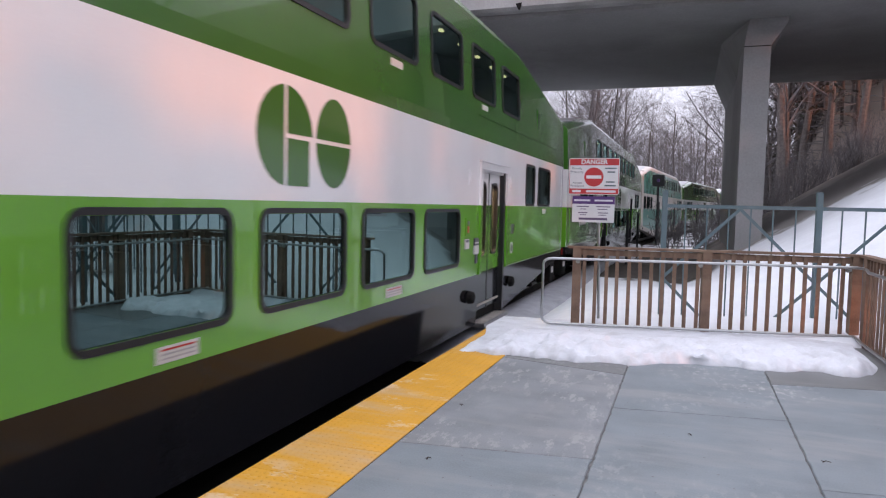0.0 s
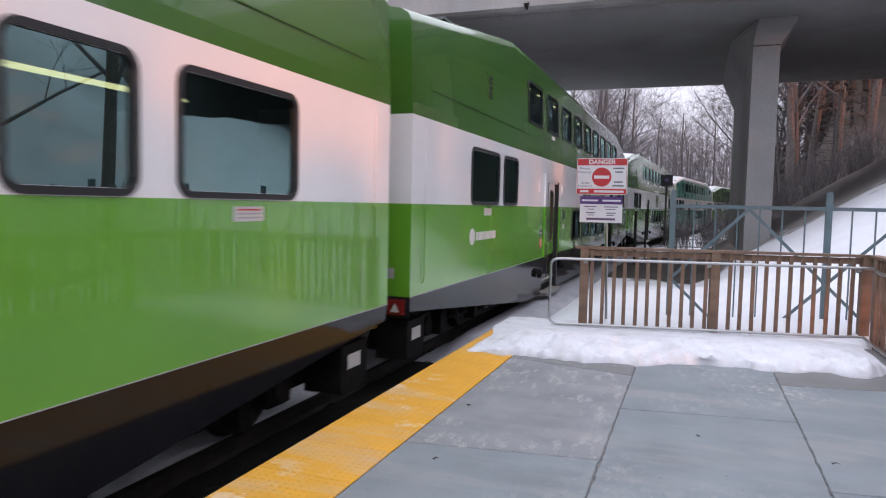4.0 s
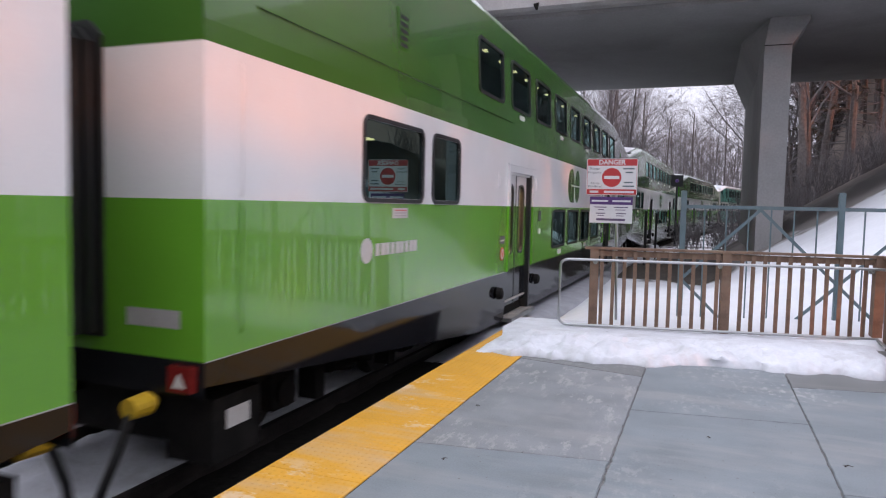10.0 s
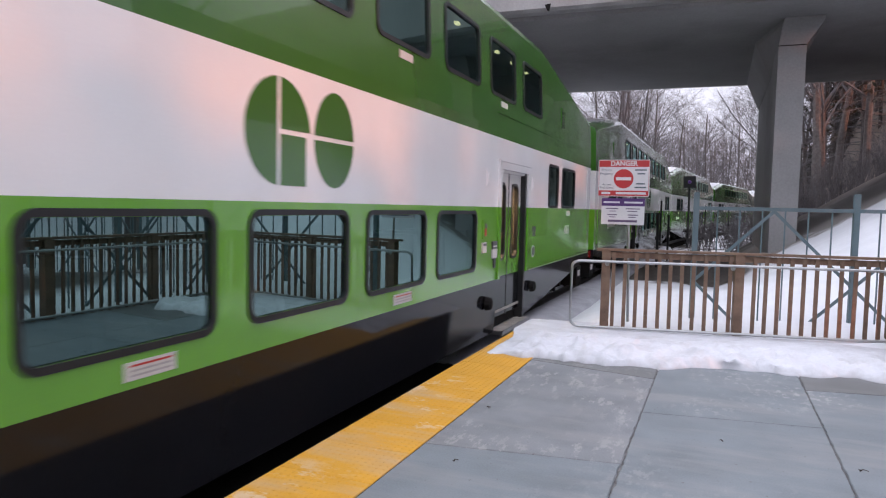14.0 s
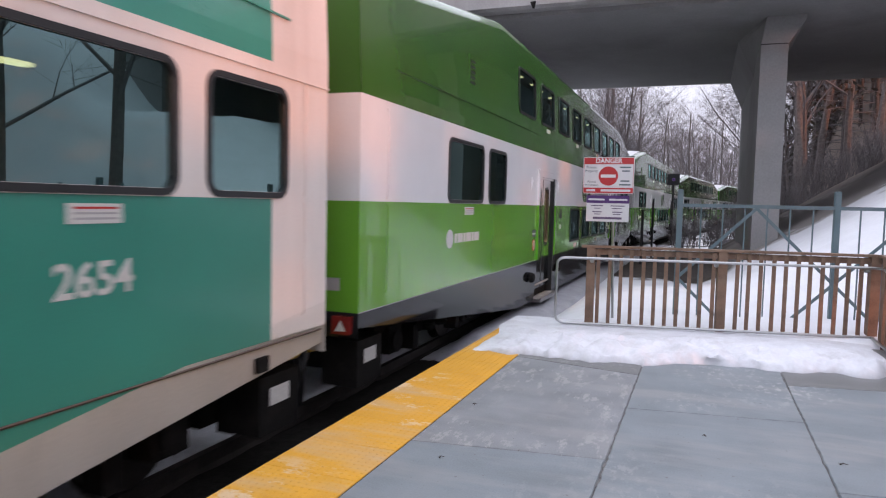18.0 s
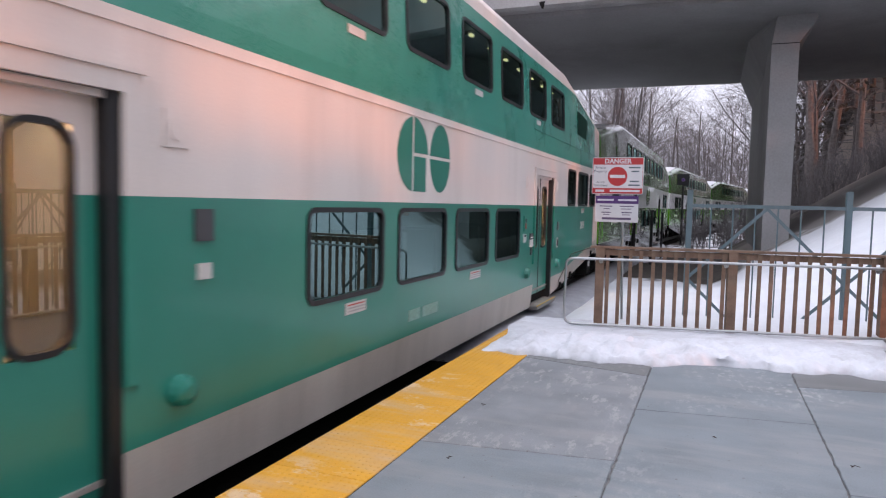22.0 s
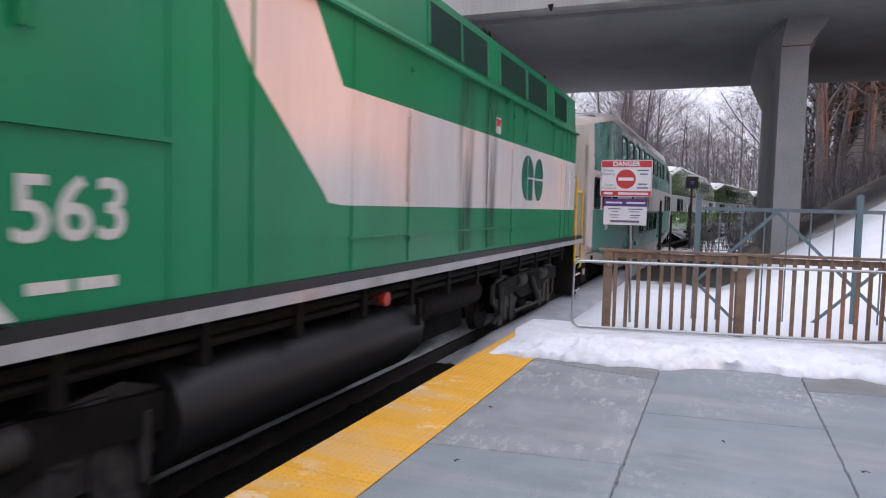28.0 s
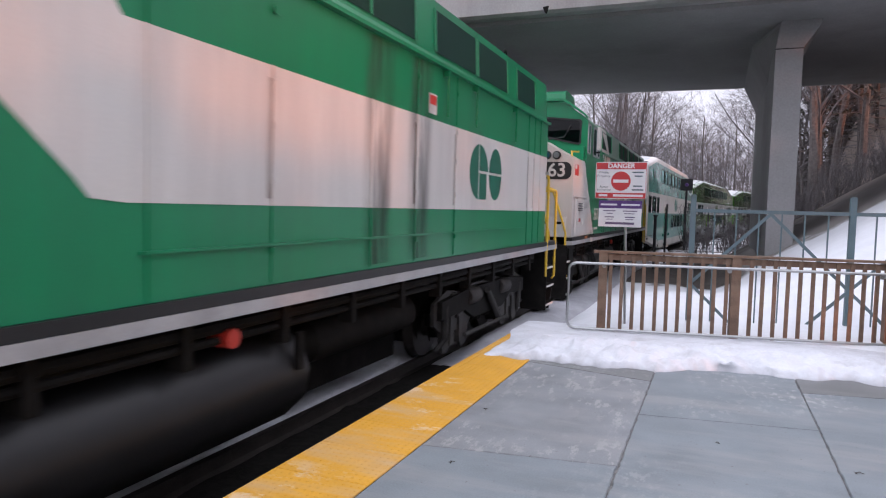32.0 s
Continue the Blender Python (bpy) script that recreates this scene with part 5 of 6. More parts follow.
    l.new(wood, litter.inputs[0])
    l.new(gravel.outputs[2], litter.inputs[6])
    litter.inputs[7].default_value = (0.17, 0.14, 0.12, 1)
    l.new(litter.outputs[2], mx.inputs[7])
    l.new(mx.outputs[2], b.inputs["Base Color"])
    return m


SNOWGROUND = ground_mat()
gx = axis_steps(-900, 900, -14, 16, 0.45, 1.18)
gy = axis_steps(-700, 1500, -6, 46, 0.45, 1.15)


def settled(x, y):
    """A point of the ground; round the raised platform the drawing is taken at its smaller scale."""
    near = smooth(-2.3, -1.8, x) * smooth(9.5, 6.5, x) * smooth(18.4, 14.2, y) if y > -20 else 0.0
    k = 1 - (1 - PLAT) * near
    return (x * k, y * k, ground_z(x, y) * k + PLAT_UP * near)


PLAT, PLAT_UP = 0.857, 0.267  # the platform's own scale, and how far its top stands over the door steps' level
verts = [settled(x, y) for y in gy for x in gx]
nx = len(gx)
faces = [(j * nx + i, j * nx + i + 1, (j + 1) * nx + i + 1, (j + 1) * nx + i) for j in range(len(gy) - 1) for i in range(nx - 1)]
me = bpy.data.meshes.new("ground")
me.from_pydata(verts, [], faces)
me.materials.append(SNOWGROUND)
me.polygons.foreach_set("use_smooth", [True] * len(me.polygons))
tagged(new("ground", me), "snow-covered ground with bare earth under the bridge", "ground", kind="structure")

# ---- rails and sleepers ----
SLEEPER = mat("old_sleeper_wood", (0.028, 0.023, 0.02), 0.95, grain=0.35, scale=8, bump=0.5, spec=0.1)
for sx in (-1, 1):
    g = Geo()
    prof = [(-0.065, -0.16), (0.065, -0.16), (0.065, -0.14), (0.01, -0.12), (0.01, -0.035), (0.035, -0.03), (0.035, 0.0), (-0.035, 0.0), (-0.035, -0.03), (-0.01, -0.035), (-0.01, -0.12), (-0.065, -0.14)]
    prev = None
    for s in list(np.arange(-40, 150, 3.0)):
        x, y, a = on_line(s)
        cx, cy = math.cos(a), -math.sin(a)
        cur = [(x + (sx * 0.7525 + p) * cx, y + (sx * 0.7525 + p) * cy, RAIL + q) for p, q in prof]
        if prev:
            for k in range(len(prof)):
                j = (k + 1) % len(prof)
                g.face([prev[k], prev[j], cur[j], cur[k]])
        prev = cur
    tagged(part("rail", g, WHEEL), "worn steel running rail", "rail", kind="structure")
slm = Geo().box(-1.3, 1.3, -0.11, 0.11, -0.17, 0.0).mesh("sleeper", SLEEPER)
sl = thing("sleepers", "dark wooden sleepers under the rails", "track", kind="structure")
for k in range(150):
    x, y, a = on_line(-14 + 0.62 * k)
    part("sleeper", slm, None, sl, at=pose(x, y, RAIL - 0.16, 0, 0, -math.degrees(a)))

# ---- platform: edge, tactile strip, concrete slabs ----
def scuffed(m, pale, where, amount, stretch=(15.0, 8.0, 1.0), spots=True, lo=0.50):
    """Adds pale scuffs in patches, faint drag marks and small dark specks to a floor's paint or concrete."""
    n, l = m.node_tree.nodes, m.node_tree.links
    b = n["Principled BSDF"]
    geo = n.new("ShaderNodeNewGeometry")

    def noise_at(scale, detail, rough, vec=None):
        mp = n.new("ShaderNodeMapping")
        mp.inputs["Scale"].default_value = vec or (1, 1, 1)
        l.new(geo.outputs["Position"], mp.inputs["Vector"])
        q = n.new("ShaderNodeTexNoise")
        q.inputs["Scale"].default_value, q.inputs["Detail"].default_value, q.inputs["Roughness"].default_value = scale, detail, rough
        l.new(mp.outputs["Vector"], q.inputs["Vector"])
        return q.outputs["Fac"]

    def band(sock, lo, hi, top=1.0):
        r = n.new("ShaderNodeMapRange")
        r.inputs["From Min"].default_value, r.inputs["From Max"].default_value, r.inputs["To Max"].default_value = lo, hi, top
        l.new(sock, r.inputs["Value"])
        return r.outputs["Result"]

    def times(p, q):
        k = n.new("ShaderNodeMath")
        k.operation = "MULTIPLY"
        l.new(p, k.inputs[0])
        l.new(q, k.inputs[1])
        return k.outputs[0]

    def lay(fac, color):
        old = b.inputs["Base Color"].links[0].from_socket
        x = n.new("ShaderNodeMix")
        x.data_type = "RGBA"
        l.new(fac, x.inputs[0])
        l.new(old, x.inputs[6])
        x.inputs[7].default_value = (*color, 1)
        l.new(x.outputs[2], b.inputs["Base Color"])
    lay(band(noise_at(1.0, 4.0, 0.6, (0.6, 2.6, 1)), 0.52, 0.72, 0.55), tuple(c * 0.72 for c in pale))
    lay(times(band(noise_at(1.0, 5.0, 0.7, stretch), 0.54, 0.60, amount), band(noise_at(where, 3.0, 0.5), lo, lo + 0.12)), pale)
    if spots:
        lay(band(noise_at(26.0, 2.0, 0.5), 0.70, 0.76, 0.8), tuple(c * 0.3 for c in pale))
    return m


CONCRETE = scuffed(mat("platform_concrete", (0.186, 0.21, 0.226), 0.68, grain=0.18, scale=1.6, fine=70, bump=0.2, dirt=(0.225, 0.235, 0.245), dirt_amount=0.6), (0.40, 0.395, 0.39), 0.42, 0.55)
CONCRETE_WORN = scuffed(mat("worn_platform_concrete", (0.205, 0.215, 0.226), 0.68, grain=0.2, scale=2.2, fine=80, bump=0.25, dirt=(0.235, 0.235, 0.238), dirt_amount=0.7), (0.40, 0.385, 0.375), 0.9, 0.42, (13.0, 4.5, 1.0), True, 0.36)
CONCRETE_DARK = scuffed(mat("damp_concrete", (0.15, 0.153, 0.153), 0.5, grain=0.15, scale=2.0, fine=70, bump=0.15), (0.32, 0.31, 0.30), 0.9, 0.4)
TACTILE = mat("tactile_yellow", (0.64, 0.32, 0.025), 0.8, grain=0.1, scale=2.2, fine=60, dirt=(0.60, 0.36, 0.08), dirt_amount=0.5)
scuffed(TACTILE, (0.64, 0.53, 0.40), 1.3, 0.6, (3.0, 5.0, 1.0), False)
JOINT = mat("joint_filler", (0.15, 0.147, 0.143), 0.9, grain=0.5, scale=12)
PX0, PX1, YEL = -2.81, 2.62, -2.07
pf = tagged(part("platform", Geo().box(PX0 + 0.1, PX1, -14, 10.75, -0.9, -0.014), JOINT), "low concrete station platform", "platform", kind="structure")


def slab_mesh(outer, name, material, chips=0):
    """A slab with softened edges, its top at 0; chips: how many uneven steps each edge is broken into."""
    g = Geo()
    e, h = 0.006, 0.012
    c = [sum(p[k] for p in outer) / len(outer) for k in (0, 1)]
    ring_ = []
    for k in range(len(outer)):
        p, q = Vector(outer[k]), Vector(outer[(k + 1) % len(outer)])
        n_ = max(1, int((q - p).length * chips))
        for i in range(n_):
            v = p.lerp(q, i / n_)
            if i:
                nrm = Vector((q.y - p.y, p.x - q.x)).normalized()
                v -= nrm * (random.random() ** 4) * 0.011
            ring_.append(v)
    top = []
    for v in ring_:
        d = Vector((c[0] - v.x, c[1] - v.y))
        top.append(v + Vector((math.copysign(min(e, abs(d.x)), d.x), math.copysign(min(e, abs(d.y)), d.y))))
    g.face([(p.x, p.y, 0) for p in top])
    for k in range(len(ring_)):
        j = (k + 1) % len(ring_)
        g.face([(*ring_[k], -0.007), (*ring_[j], -0.007), (*top[j], 0), (*top[k], 0)])
        g.face([(*ring_[k], -h), (*ring_[j], -h), (*ring_[j], -0.007), (*ring_[k], -0.007)])
    return g.mesh(name, material)


random.seed(5)
COLS = ((YEL, -0.585, ((-14, 0), (-7.7, 0.15), (-4.5, 0.15), (-1.35, 0.15), (1.75, 0.15), (4.92, 0.15), (7.93, -0.2), (10.75, 0))), (-0.585, 0.93, ((-14, 0), (-6.0, 0.15), (-2.9, 0.15), (0.2, 0.15), (3.35, 0.15), (6.55, 0.15), (9.6, 0.1), (10.75, 0))), (0.93, PX1, ((-14, 0), (-4.2, 0.15), (-1.0, 0.15), (2.1, 0.15), (5.2, 0.15), (8.2, 0.2), (10.75, 0))))
for x0, x1, ys in COLS:
    for (y0, s0), (y1, s1) in zip(ys, ys[1:]):
        j, hw = 0.0035, (x1 - x0) / 2
        q = [(x0 + j, y0 - s0 * hw + j), (x1 - j, y0 + s0 * hw + j), (x1 - j, y1 + s1 * hw - j), (x0 + j, y1 - s1 * hw - j)]
        part("slab", slab_mesh(q, "slab", CONCRETE_DARK if y0 > 7.5 else (CONCRETE_WORN if y0 == 4.92 else CONCRETE), 16 if y1 > 2 else 3), None, pf)
tm = {}
for k in range(23):
    y0 = -4 + 0.61 * k
    part("tactile_tile", tm.setdefault(0, slab_mesh([(0, 0), (YEL - PX0 - 0.005, 0), (YEL - PX0 - 0.005, 0.6085), (0, 0.6085)], "tactile_tile", TACTILE)), None, pf, at=pose(PX0, y0, 0.004))
g = Geo()
for j in range(12):
    for k in range(118):
        cx, cy = PX0 + 0.035 + 0.061 * j, 2.9 + 0.061 * k
        i = len(g.v)
        for r, z in ((0.013, 0.004), (0.007, 0.0082)):
            g.v += [(cx + r * math.cos(a * math.pi / 3), cy + r * math.sin(a * math.pi / 3), z) for a in range(6)]
        g.f += [tuple(i + 6 + a for a in range(6))] + [(i + a, i + (a + 1) % 6, i + 6 + (a + 1) % 6, i + 6 + a) for a in range(6)]
        g.m += [0] * 7
me = bpy.data.meshes.new("tactile_domes")
me.from_pydata(g.v, [], g.f)
me.materials.append(TACTILE)
tagged(part("tactile_domes", me, None, pf), kind="stuff")
part("edge_beam", Geo().box(PX0 - 0.005, PX0 + 0.1, -14, 10.75, -0.9, -0.013), GRIME, pf)

# ---- the heap of old snow along the platform's end ----
SNOW = mat("old_snow", (0.63, 0.64, 0.68), 0.7, grain=0.09, scale=4, fine=22, bump=1.0, dirt=(0.40, 0.39, 0.39), dirt_amount=0.6)


def heap_front(x):
    return float(np.interp(x, (-2.85, -2.6, -2.07, -1.4, -0.66, 0.0, 0.62, 1.1, 1.38, 1.75, 2.1, 2.3), (8.25, 8.08, 8.20, 8.18, 8.28, 8.62, 8.72, 8.70, 8.86, 8.80, 8.92, 9.5)))


g = Geo()
NU, NV = 170, 46
rows = []
for i in range(NU + 1):
    x = -2.68 + 4.98 * i / NU
    y0 = heap_front(x) + 0.13 * noise.noise((x * 3.0, 0, 5)) + 0.05 * noise.noise((x * 8, 1, 5)) + 0.008 * noise.noise((x * 24, 1, 5))
    y1 = 10.9 + (x + 1.63) * 0.17 + 0.35
    row = []
    for j in range(NV + 1):
        f = (j / NV) ** 1.5
        y = y0 + (y1 - y0) * f
        d = y - y0
        hgt = 0.115 * (1 - math.exp(-d * 15.0)) + 0.075 * noise.noise((x * 1.7, y * 2.2, 2)) * min(1, d * 4) + 0.075 * noise.noise((x * 4.2, y * 4.2, 9)) * min(1, d * 8) + 0.045 * noise.noise((x * 10, y * 10, 4)) * min(1, d * 10) + 0.012 * noise.noise((x * 26, y * 26, 8)) * min(1, d * 10) 
        hgt *= 1 - 0.9 * smooth(0.9, 2.2, d)
        back = smooth(9.3, 10.1, y)
        hgt *= (smooth(-2.80, -2.1, x) * 0.75 + 0.25 * smooth(-2.72, -2.6, x)) * (1 - back) + back * 0.8
        hgt *= smooth(2.32, 1.9, x) if d > 0 else 1
        u = 0.22 * math.exp(-((d - 0.10) / 0.06) ** 2) * max(0, noise.noise((x * 2.5, 4, 4)))
        row.append((x - 0.17 * back * smooth(-1.9, -2.68, x), y - u, max(-0.02, hgt - 0.004) if j else -0.02))
    rows.append(row)
for a, b in zip(rows, rows[1:]):
    for j in range(NV):
        g.face([a[j], b[j], b[j + 1], a[j + 1]])
tagged(part("snow_heap", g, SNOW, smooth=True), "low heap of old lumpy snow along the platform end", "snow", kind="stuff")

# ---- small dead twigs and leaves on the slabs ----
TWIGBROWN = mat("dead_twig", (0.045, 0.03, 0.02), 0.9, grain=0.3, scale=30)
for x, y, turn, size in ((1.06, 5.65, 20, 0.8), (-1.91, 5.92, -50, 0.7), (-1.71, 4.56, 70, 0.6), (0.1, 5.9, 130, 0.5), (1.7, 6.6, 10, 0.5)):
    g = Geo().rod([(-0.035 * size, 0, 0.006), (0, 0.008 * size, 0.014), (0.04 * size, -0.006 * size, 0.006)], 0.0045, 6, r1=0.002)
    g.rod([(0, 0.008 * size, 0.013), (0.012 * size, 0.04 * size, 0.008)], 0.003, 5, r1=0.0015).rod([(-0.015 * size, 0.004, 0.010), (-0.03 * size, 0.035 * size, 0.007)], 0.003, 5, r1=0.0015)
    tagged(part("twig", g, TWIGBROWN, at=pose(x, y, 0, 0, 0, turn)), "small dead brown twig on the concrete", "twig", "twigs on the platform")

# ---- snow between the rails, and the grey verge beside the train past the platform ----
SLUSH = mat("grey_trodden_snow", (0.36, 0.365, 0.39), 0.6, grain=0.12, scale=3, fine=20, bump=0.6, dirt=(0.26, 0.26, 0.28), dirt_amount=0.7)

# near-black: the shade between train and platform is put into this colour
SHADEBED = mat("shade_dark_ballast", (0.013, 0.012, 0.011), 0.9, grain=0.5, scale=14, fine=60, bump=0.8, spec=0.1)


def track_strip(s0, s1, step, offs, height, material, label):
    """A sheet of snow or dark ballast along the line; height(s, off, x, y) gives its surface."""
    g = Geo()
    prev, s_ = None, s0
    while s_ <= s1:
        x, y, a = on_line(s_)
        for o in offs:
            px_, py_ = x + o * math.cos(a), y - o * math.sin(a)
            g.v.append((px_, py_, height(s_, o, px_, py_)))
        i1 = len(g.v) - len(offs)
        if prev is not None:
            for j in range(len(offs) - 1):
                g.f.append((prev + j, prev + j + 1, i1 + j + 1, i1 + j))
                g.m.append(0)
        prev = i1
        s_ += step
    me_ = bpy.data.meshes.new("track_snow")
    me_.from_pydata(g.v, [], g.f)
    me_.materials.append(material)
    me_.polygons.foreach_set("use_smooth", [True] * len(me_.polygons))
    return tagged(new("track_snow", me_), label, "snow", kind="stuff")


def bed_snow(s_, o, x, y):
    e = abs(o) / 0.68
    z = RAIL - 0.05 - 0.30 * smooth(0.86, 1.0, e)
    return z + 0.06 * noise.noise((x * 3, y * 2.0, 1)) + 0.04 * noise.noise((x * 9, y * 9, 6)) * (1 - e * 0.5) + 0.05 * max(0.0, noise.noise((x * 5, y * 5, 12)))


def verge_snow(s_, o, x, y):
    low = -0.33 + 0.22 * smooth(0.84, 1.22, o) * smooth(8.7, 10.2, s_)
    z = low + (ground_z(x, y) + 0.05 - low) * smooth(1.62, 2.4, o)
    if y < 10.9:
        z = min(z, -0.02) if o > 1.60 else z
    return z - 0.2 * smooth(1.85, 2.15, o + 0.3 * noise.noise((x * 1.6, y * 1.6, 20))) + 0.025 * noise.noise((x * 6, y * 6, 2)) + 0.015 * noise.noise((x * 15, y * 15, 2))


track_strip(-8.0, 26.0, 0.09, [-0.68 + 0.08 * k for k in range(18)], bed_snow, SNOW, "old snow packed between the rails")
# covers the sleepers; its tone carries the shade there
track_strip(-12.0, 10.4, 0.2, [0.80 + 0.08 * k for k in range(11)], lambda s_, o, x, y: RAIL - 0.14 + 0.03 * noise.noise((x * 9, y * 9, 3)), SHADEBED, "near-black ballast sheet standing for the shade beside the platform")
track_strip(8.7, 40.0, 0.11, [0.84 + 0.08 * k for k in range(17)], verge_snow, SLUSH, "grey trodden snow beside the rails")

# ---- wooden guard rail with its metal handrail ----
WOOD = mat("weathered_cedar", (0.185, 0.115, 0.078), 0.7, grain=0.3, scale=5, fine=60, bump=0.3, dirt=(0.30, 0.22, 0.16), dirt_amount=0.5)
PIPE = mat("galvanised_pipe", (0.42, 0.43, 0.43), 0.3, metal=0.9, grain=0.1, scale=12)
A0, A1 = Vector((-1.66, 10.80, 0)), Vector((2.43, 11.50, 0))


def guard(a, b, posts, gap, name_label, wide=0.055):
    """A run of wooden guard rail from a to b: posts, cap, rails and upright slats."""
    run = b - a
    ln = run.length
    turn = math.degrees(math.atan2(run.y, run.x))
    th = thing("wooden_guard_rail", name_label, "railing", pose(a.x, a.y, 0, 0, 0, turn), group="wooden guard rails")
    part("cap", Geo().box(-0.10, ln + 0.02, -0.075, 0.075, 1.225, 1.262), WOOD, th)
    part("upper_rail", Geo().box(0, ln, -0.02, 0.02, 1.12, 1.21), WOOD, th)
    part("lower_rail", Geo().box(0, ln, -0.02, 0.02, -0.08, 0.0), WOOD, th)
    pm = Geo().box(-0.066, 0.066, -0.066, 0.066, -0.3, 1.225).mesh("post", WOOD)
    for p in posts:
        part("post", pm, None, th, at=pose(p * ln, 0, 0))
    bm_ = Geo().box(-wide / 2, wide / 2, -0.045, -0.021, 0.0, 1.21).mesh("slat", WOOD)
    k = gap * 0.95
    while k < ln - 0.05:
        if min(abs(k - p * ln) for p in posts) > 0.09:
            part("slat", bm_, None, th, at=pose(k + random.uniform(-0.006, 0.006), 0, 0, 0, random.uniform(-0.25, 0.25), 0))
        k += gap
    return th


guard(A0, A1, (0.012, 0.483, 0.99), 0.171, "brown weathered wooden guard rail with upright slats")
guard(A1 + Vector((0.06, -0.05, 0)), Vector((2.62, -6.0, 0)), (0.02, 0.12, 0.24, 0.36, 0.48, 0.6, 0.72, 0.84, 0.96), 0.171, "brown weathered wooden guard rail along the platform's back")
hr = thing("metal_handrail", "galvanised tubular handrail before the wooden guard rail", "handrail", pose(0, 0, 0))
off = Vector((0.17, -0.985, 0)) * 0.17
P0, P1 = A0 + Vector((-0.47, -0.08, 0)) + off, A1 + off + Vector((-0.08, 0, 0))


def along(f, z):
    p = P0 + (P1 - P0) * f
    return (p.x, p.y, z)


loop = [along(1.0, 1.075), along(0.03, 1.065)]
loop += [along(0.03 - 0.028 * math.sin(a), 0.975 + 0.09 * math.cos(a)) for a in (0.4, 0.8, 1.2, 1.57)]
loop += [along(0.0, 0.15)] + [along(0.002 + 0.028 * (1 - math.cos(a)), 0.13 - 0.09 * math.sin(a)) for a in (0.4, 0.8, 1.2, 1.57)] + [along(1.0, 0.06)]
part("rail_tube", Geo().rod(loop, 0.021, 10), PIPE, hr, smooth=True)
c1 = Vector(along(1.0, 1.075))
part("side_tube", Geo().rod([c1, c1 + Vector((0.08, -0.10, 0)), (2.36, 10.6, 1.065), (2.44, 2.0, 1.065), (2.46, -5.0, 1.065)], 0.021, 10), PIPE, hr, smooth=True)
part("side_tube", Geo().rod([along(1.0, 0.06), (2.36, 10.6, 0.06), (2.44, 2.0, 0.06), (2.46, -5.0, 0.06)], 0.021, 10), PIPE, hr, smooth=True)
for p in (0.12, 0.525, 0.98):
    q = Vector(along(p, 1.025))
    part("bracket", Geo().rod([q + Vector((0, 0, 0.04)), q, q + Vector((-0.02, 0.12, 0))], 0.012, 6).lathe([(0, 0.035), (0.02, 0.035)], "y", 12, (q.x - 0.02, q.y + 0.09, q.z)), PIPE, hr)

# ---- teal steel fence behind ----
TEALSTEEL = mat("teal_fence_paint", (0.105, 0.155, 0.175), 0.5, grain=0.12, scale=6, dirt=(0.15, 0.18, 0.19), dirt_amount=0.4)
def steel_fence(x0, y0, turn, count, label):
    """A run of fence panels: posts, two rails, thin bars and diamond braces."""
    P = 2.455
    tf = thing("steel_fence", label, "fence", pose(x0, y0, 0, 0, 0, turn), group="steel fences")
    for k in range(count + 1):
        x = P * k
        post = part("post", Geo().box(x - 0.045, x + 0.045, -0.045, 0.045, -0.75, 2.18), TEALSTEEL, tf)
        part("cap", Geo().prism([(x - 0.052, 2.18), (x + 0.052, 2.18), (x + 0.03, 2.205), (x - 0.03, 2.205)], "y", -0.052, 0.052), TEALSTEEL, post)
        if k == count:
            break
        for z in (1.93, -0.56):
            part("rail", Geo().box(x + 0.045, x + P - 0.045, -0.025, 0.025, z - 0.03, z + 0.03), TEALSTEEL, tf)
        for q in range(1, 7):
            part("bar", Geo().box(x + P * q / 7 - 0.011, x + P * q / 7 + 0.011, -0.011, 0.011, -0.53, 1.9), TEALSTEEL, tf)
        for a, b in (((x, 0.67), (x + P / 2, 1.9)), ((x + P / 2, 1.9), (x + P, 0.67)), ((x, 0.67), (x + P / 2, -0.55)), ((x + P / 2, -0.55), (x + P, 0.67))):
            part("brace", Geo().prism([(a[0], a[1] - 0.036), (b[0], b[1] - 0.036), (b[0], b[1] + 0.036), (a[0], a[1] + 0.036)], "y", -0.034, -0.012), TEALSTEEL, tf)
    return tf


steel_fence(-0.37, 12.5, math.degrees(math.atan(0.11)), 5, "blue-grey painted steel fence with diamond braces")
steel_fence(3.45, 11.9, -90, 8, "blue-grey painted steel fence along the platform's back")

# ---- the warning sign ----
SIGNWHITE = mat("sign_white", (0.62, 0.62, 0.64), 0.35, grain=0.05, scale=8)
SIGNRED = mat("sign_red", (0.42, 0.03, 0.035), 0.35, grain=0.06, scale=8)
SIGNPURPLE = mat("sign_purple", (0.07, 0.025, 0.14), 0.4, grain=0.06)
SIGNINK = mat("sign_ink", (0.10, 0.07, 0.14), 0.5)
SIGNTEAL = mat("sign_dull_print", (0.10, 0.13, 0.15), 0.5)
SY = 11.3
sg = thing("warning_sign", "white and red danger sign above a purple notice on a post", "sign", pose(-1.36, SY, -0.2))


def on_sign(x0, x1, z0, z1, d, r=0.0):
    if r:
        return Geo().prism(rounded(x0 + 1.36, x1 + 1.36, z0 + 0.2, z1 + 0.2, r), "y", -d, 0.0)
    return Geo().box(x0 + 1.36, x1 + 1.36, -d, 0.0, z0 + 0.2, z1 + 0.2)


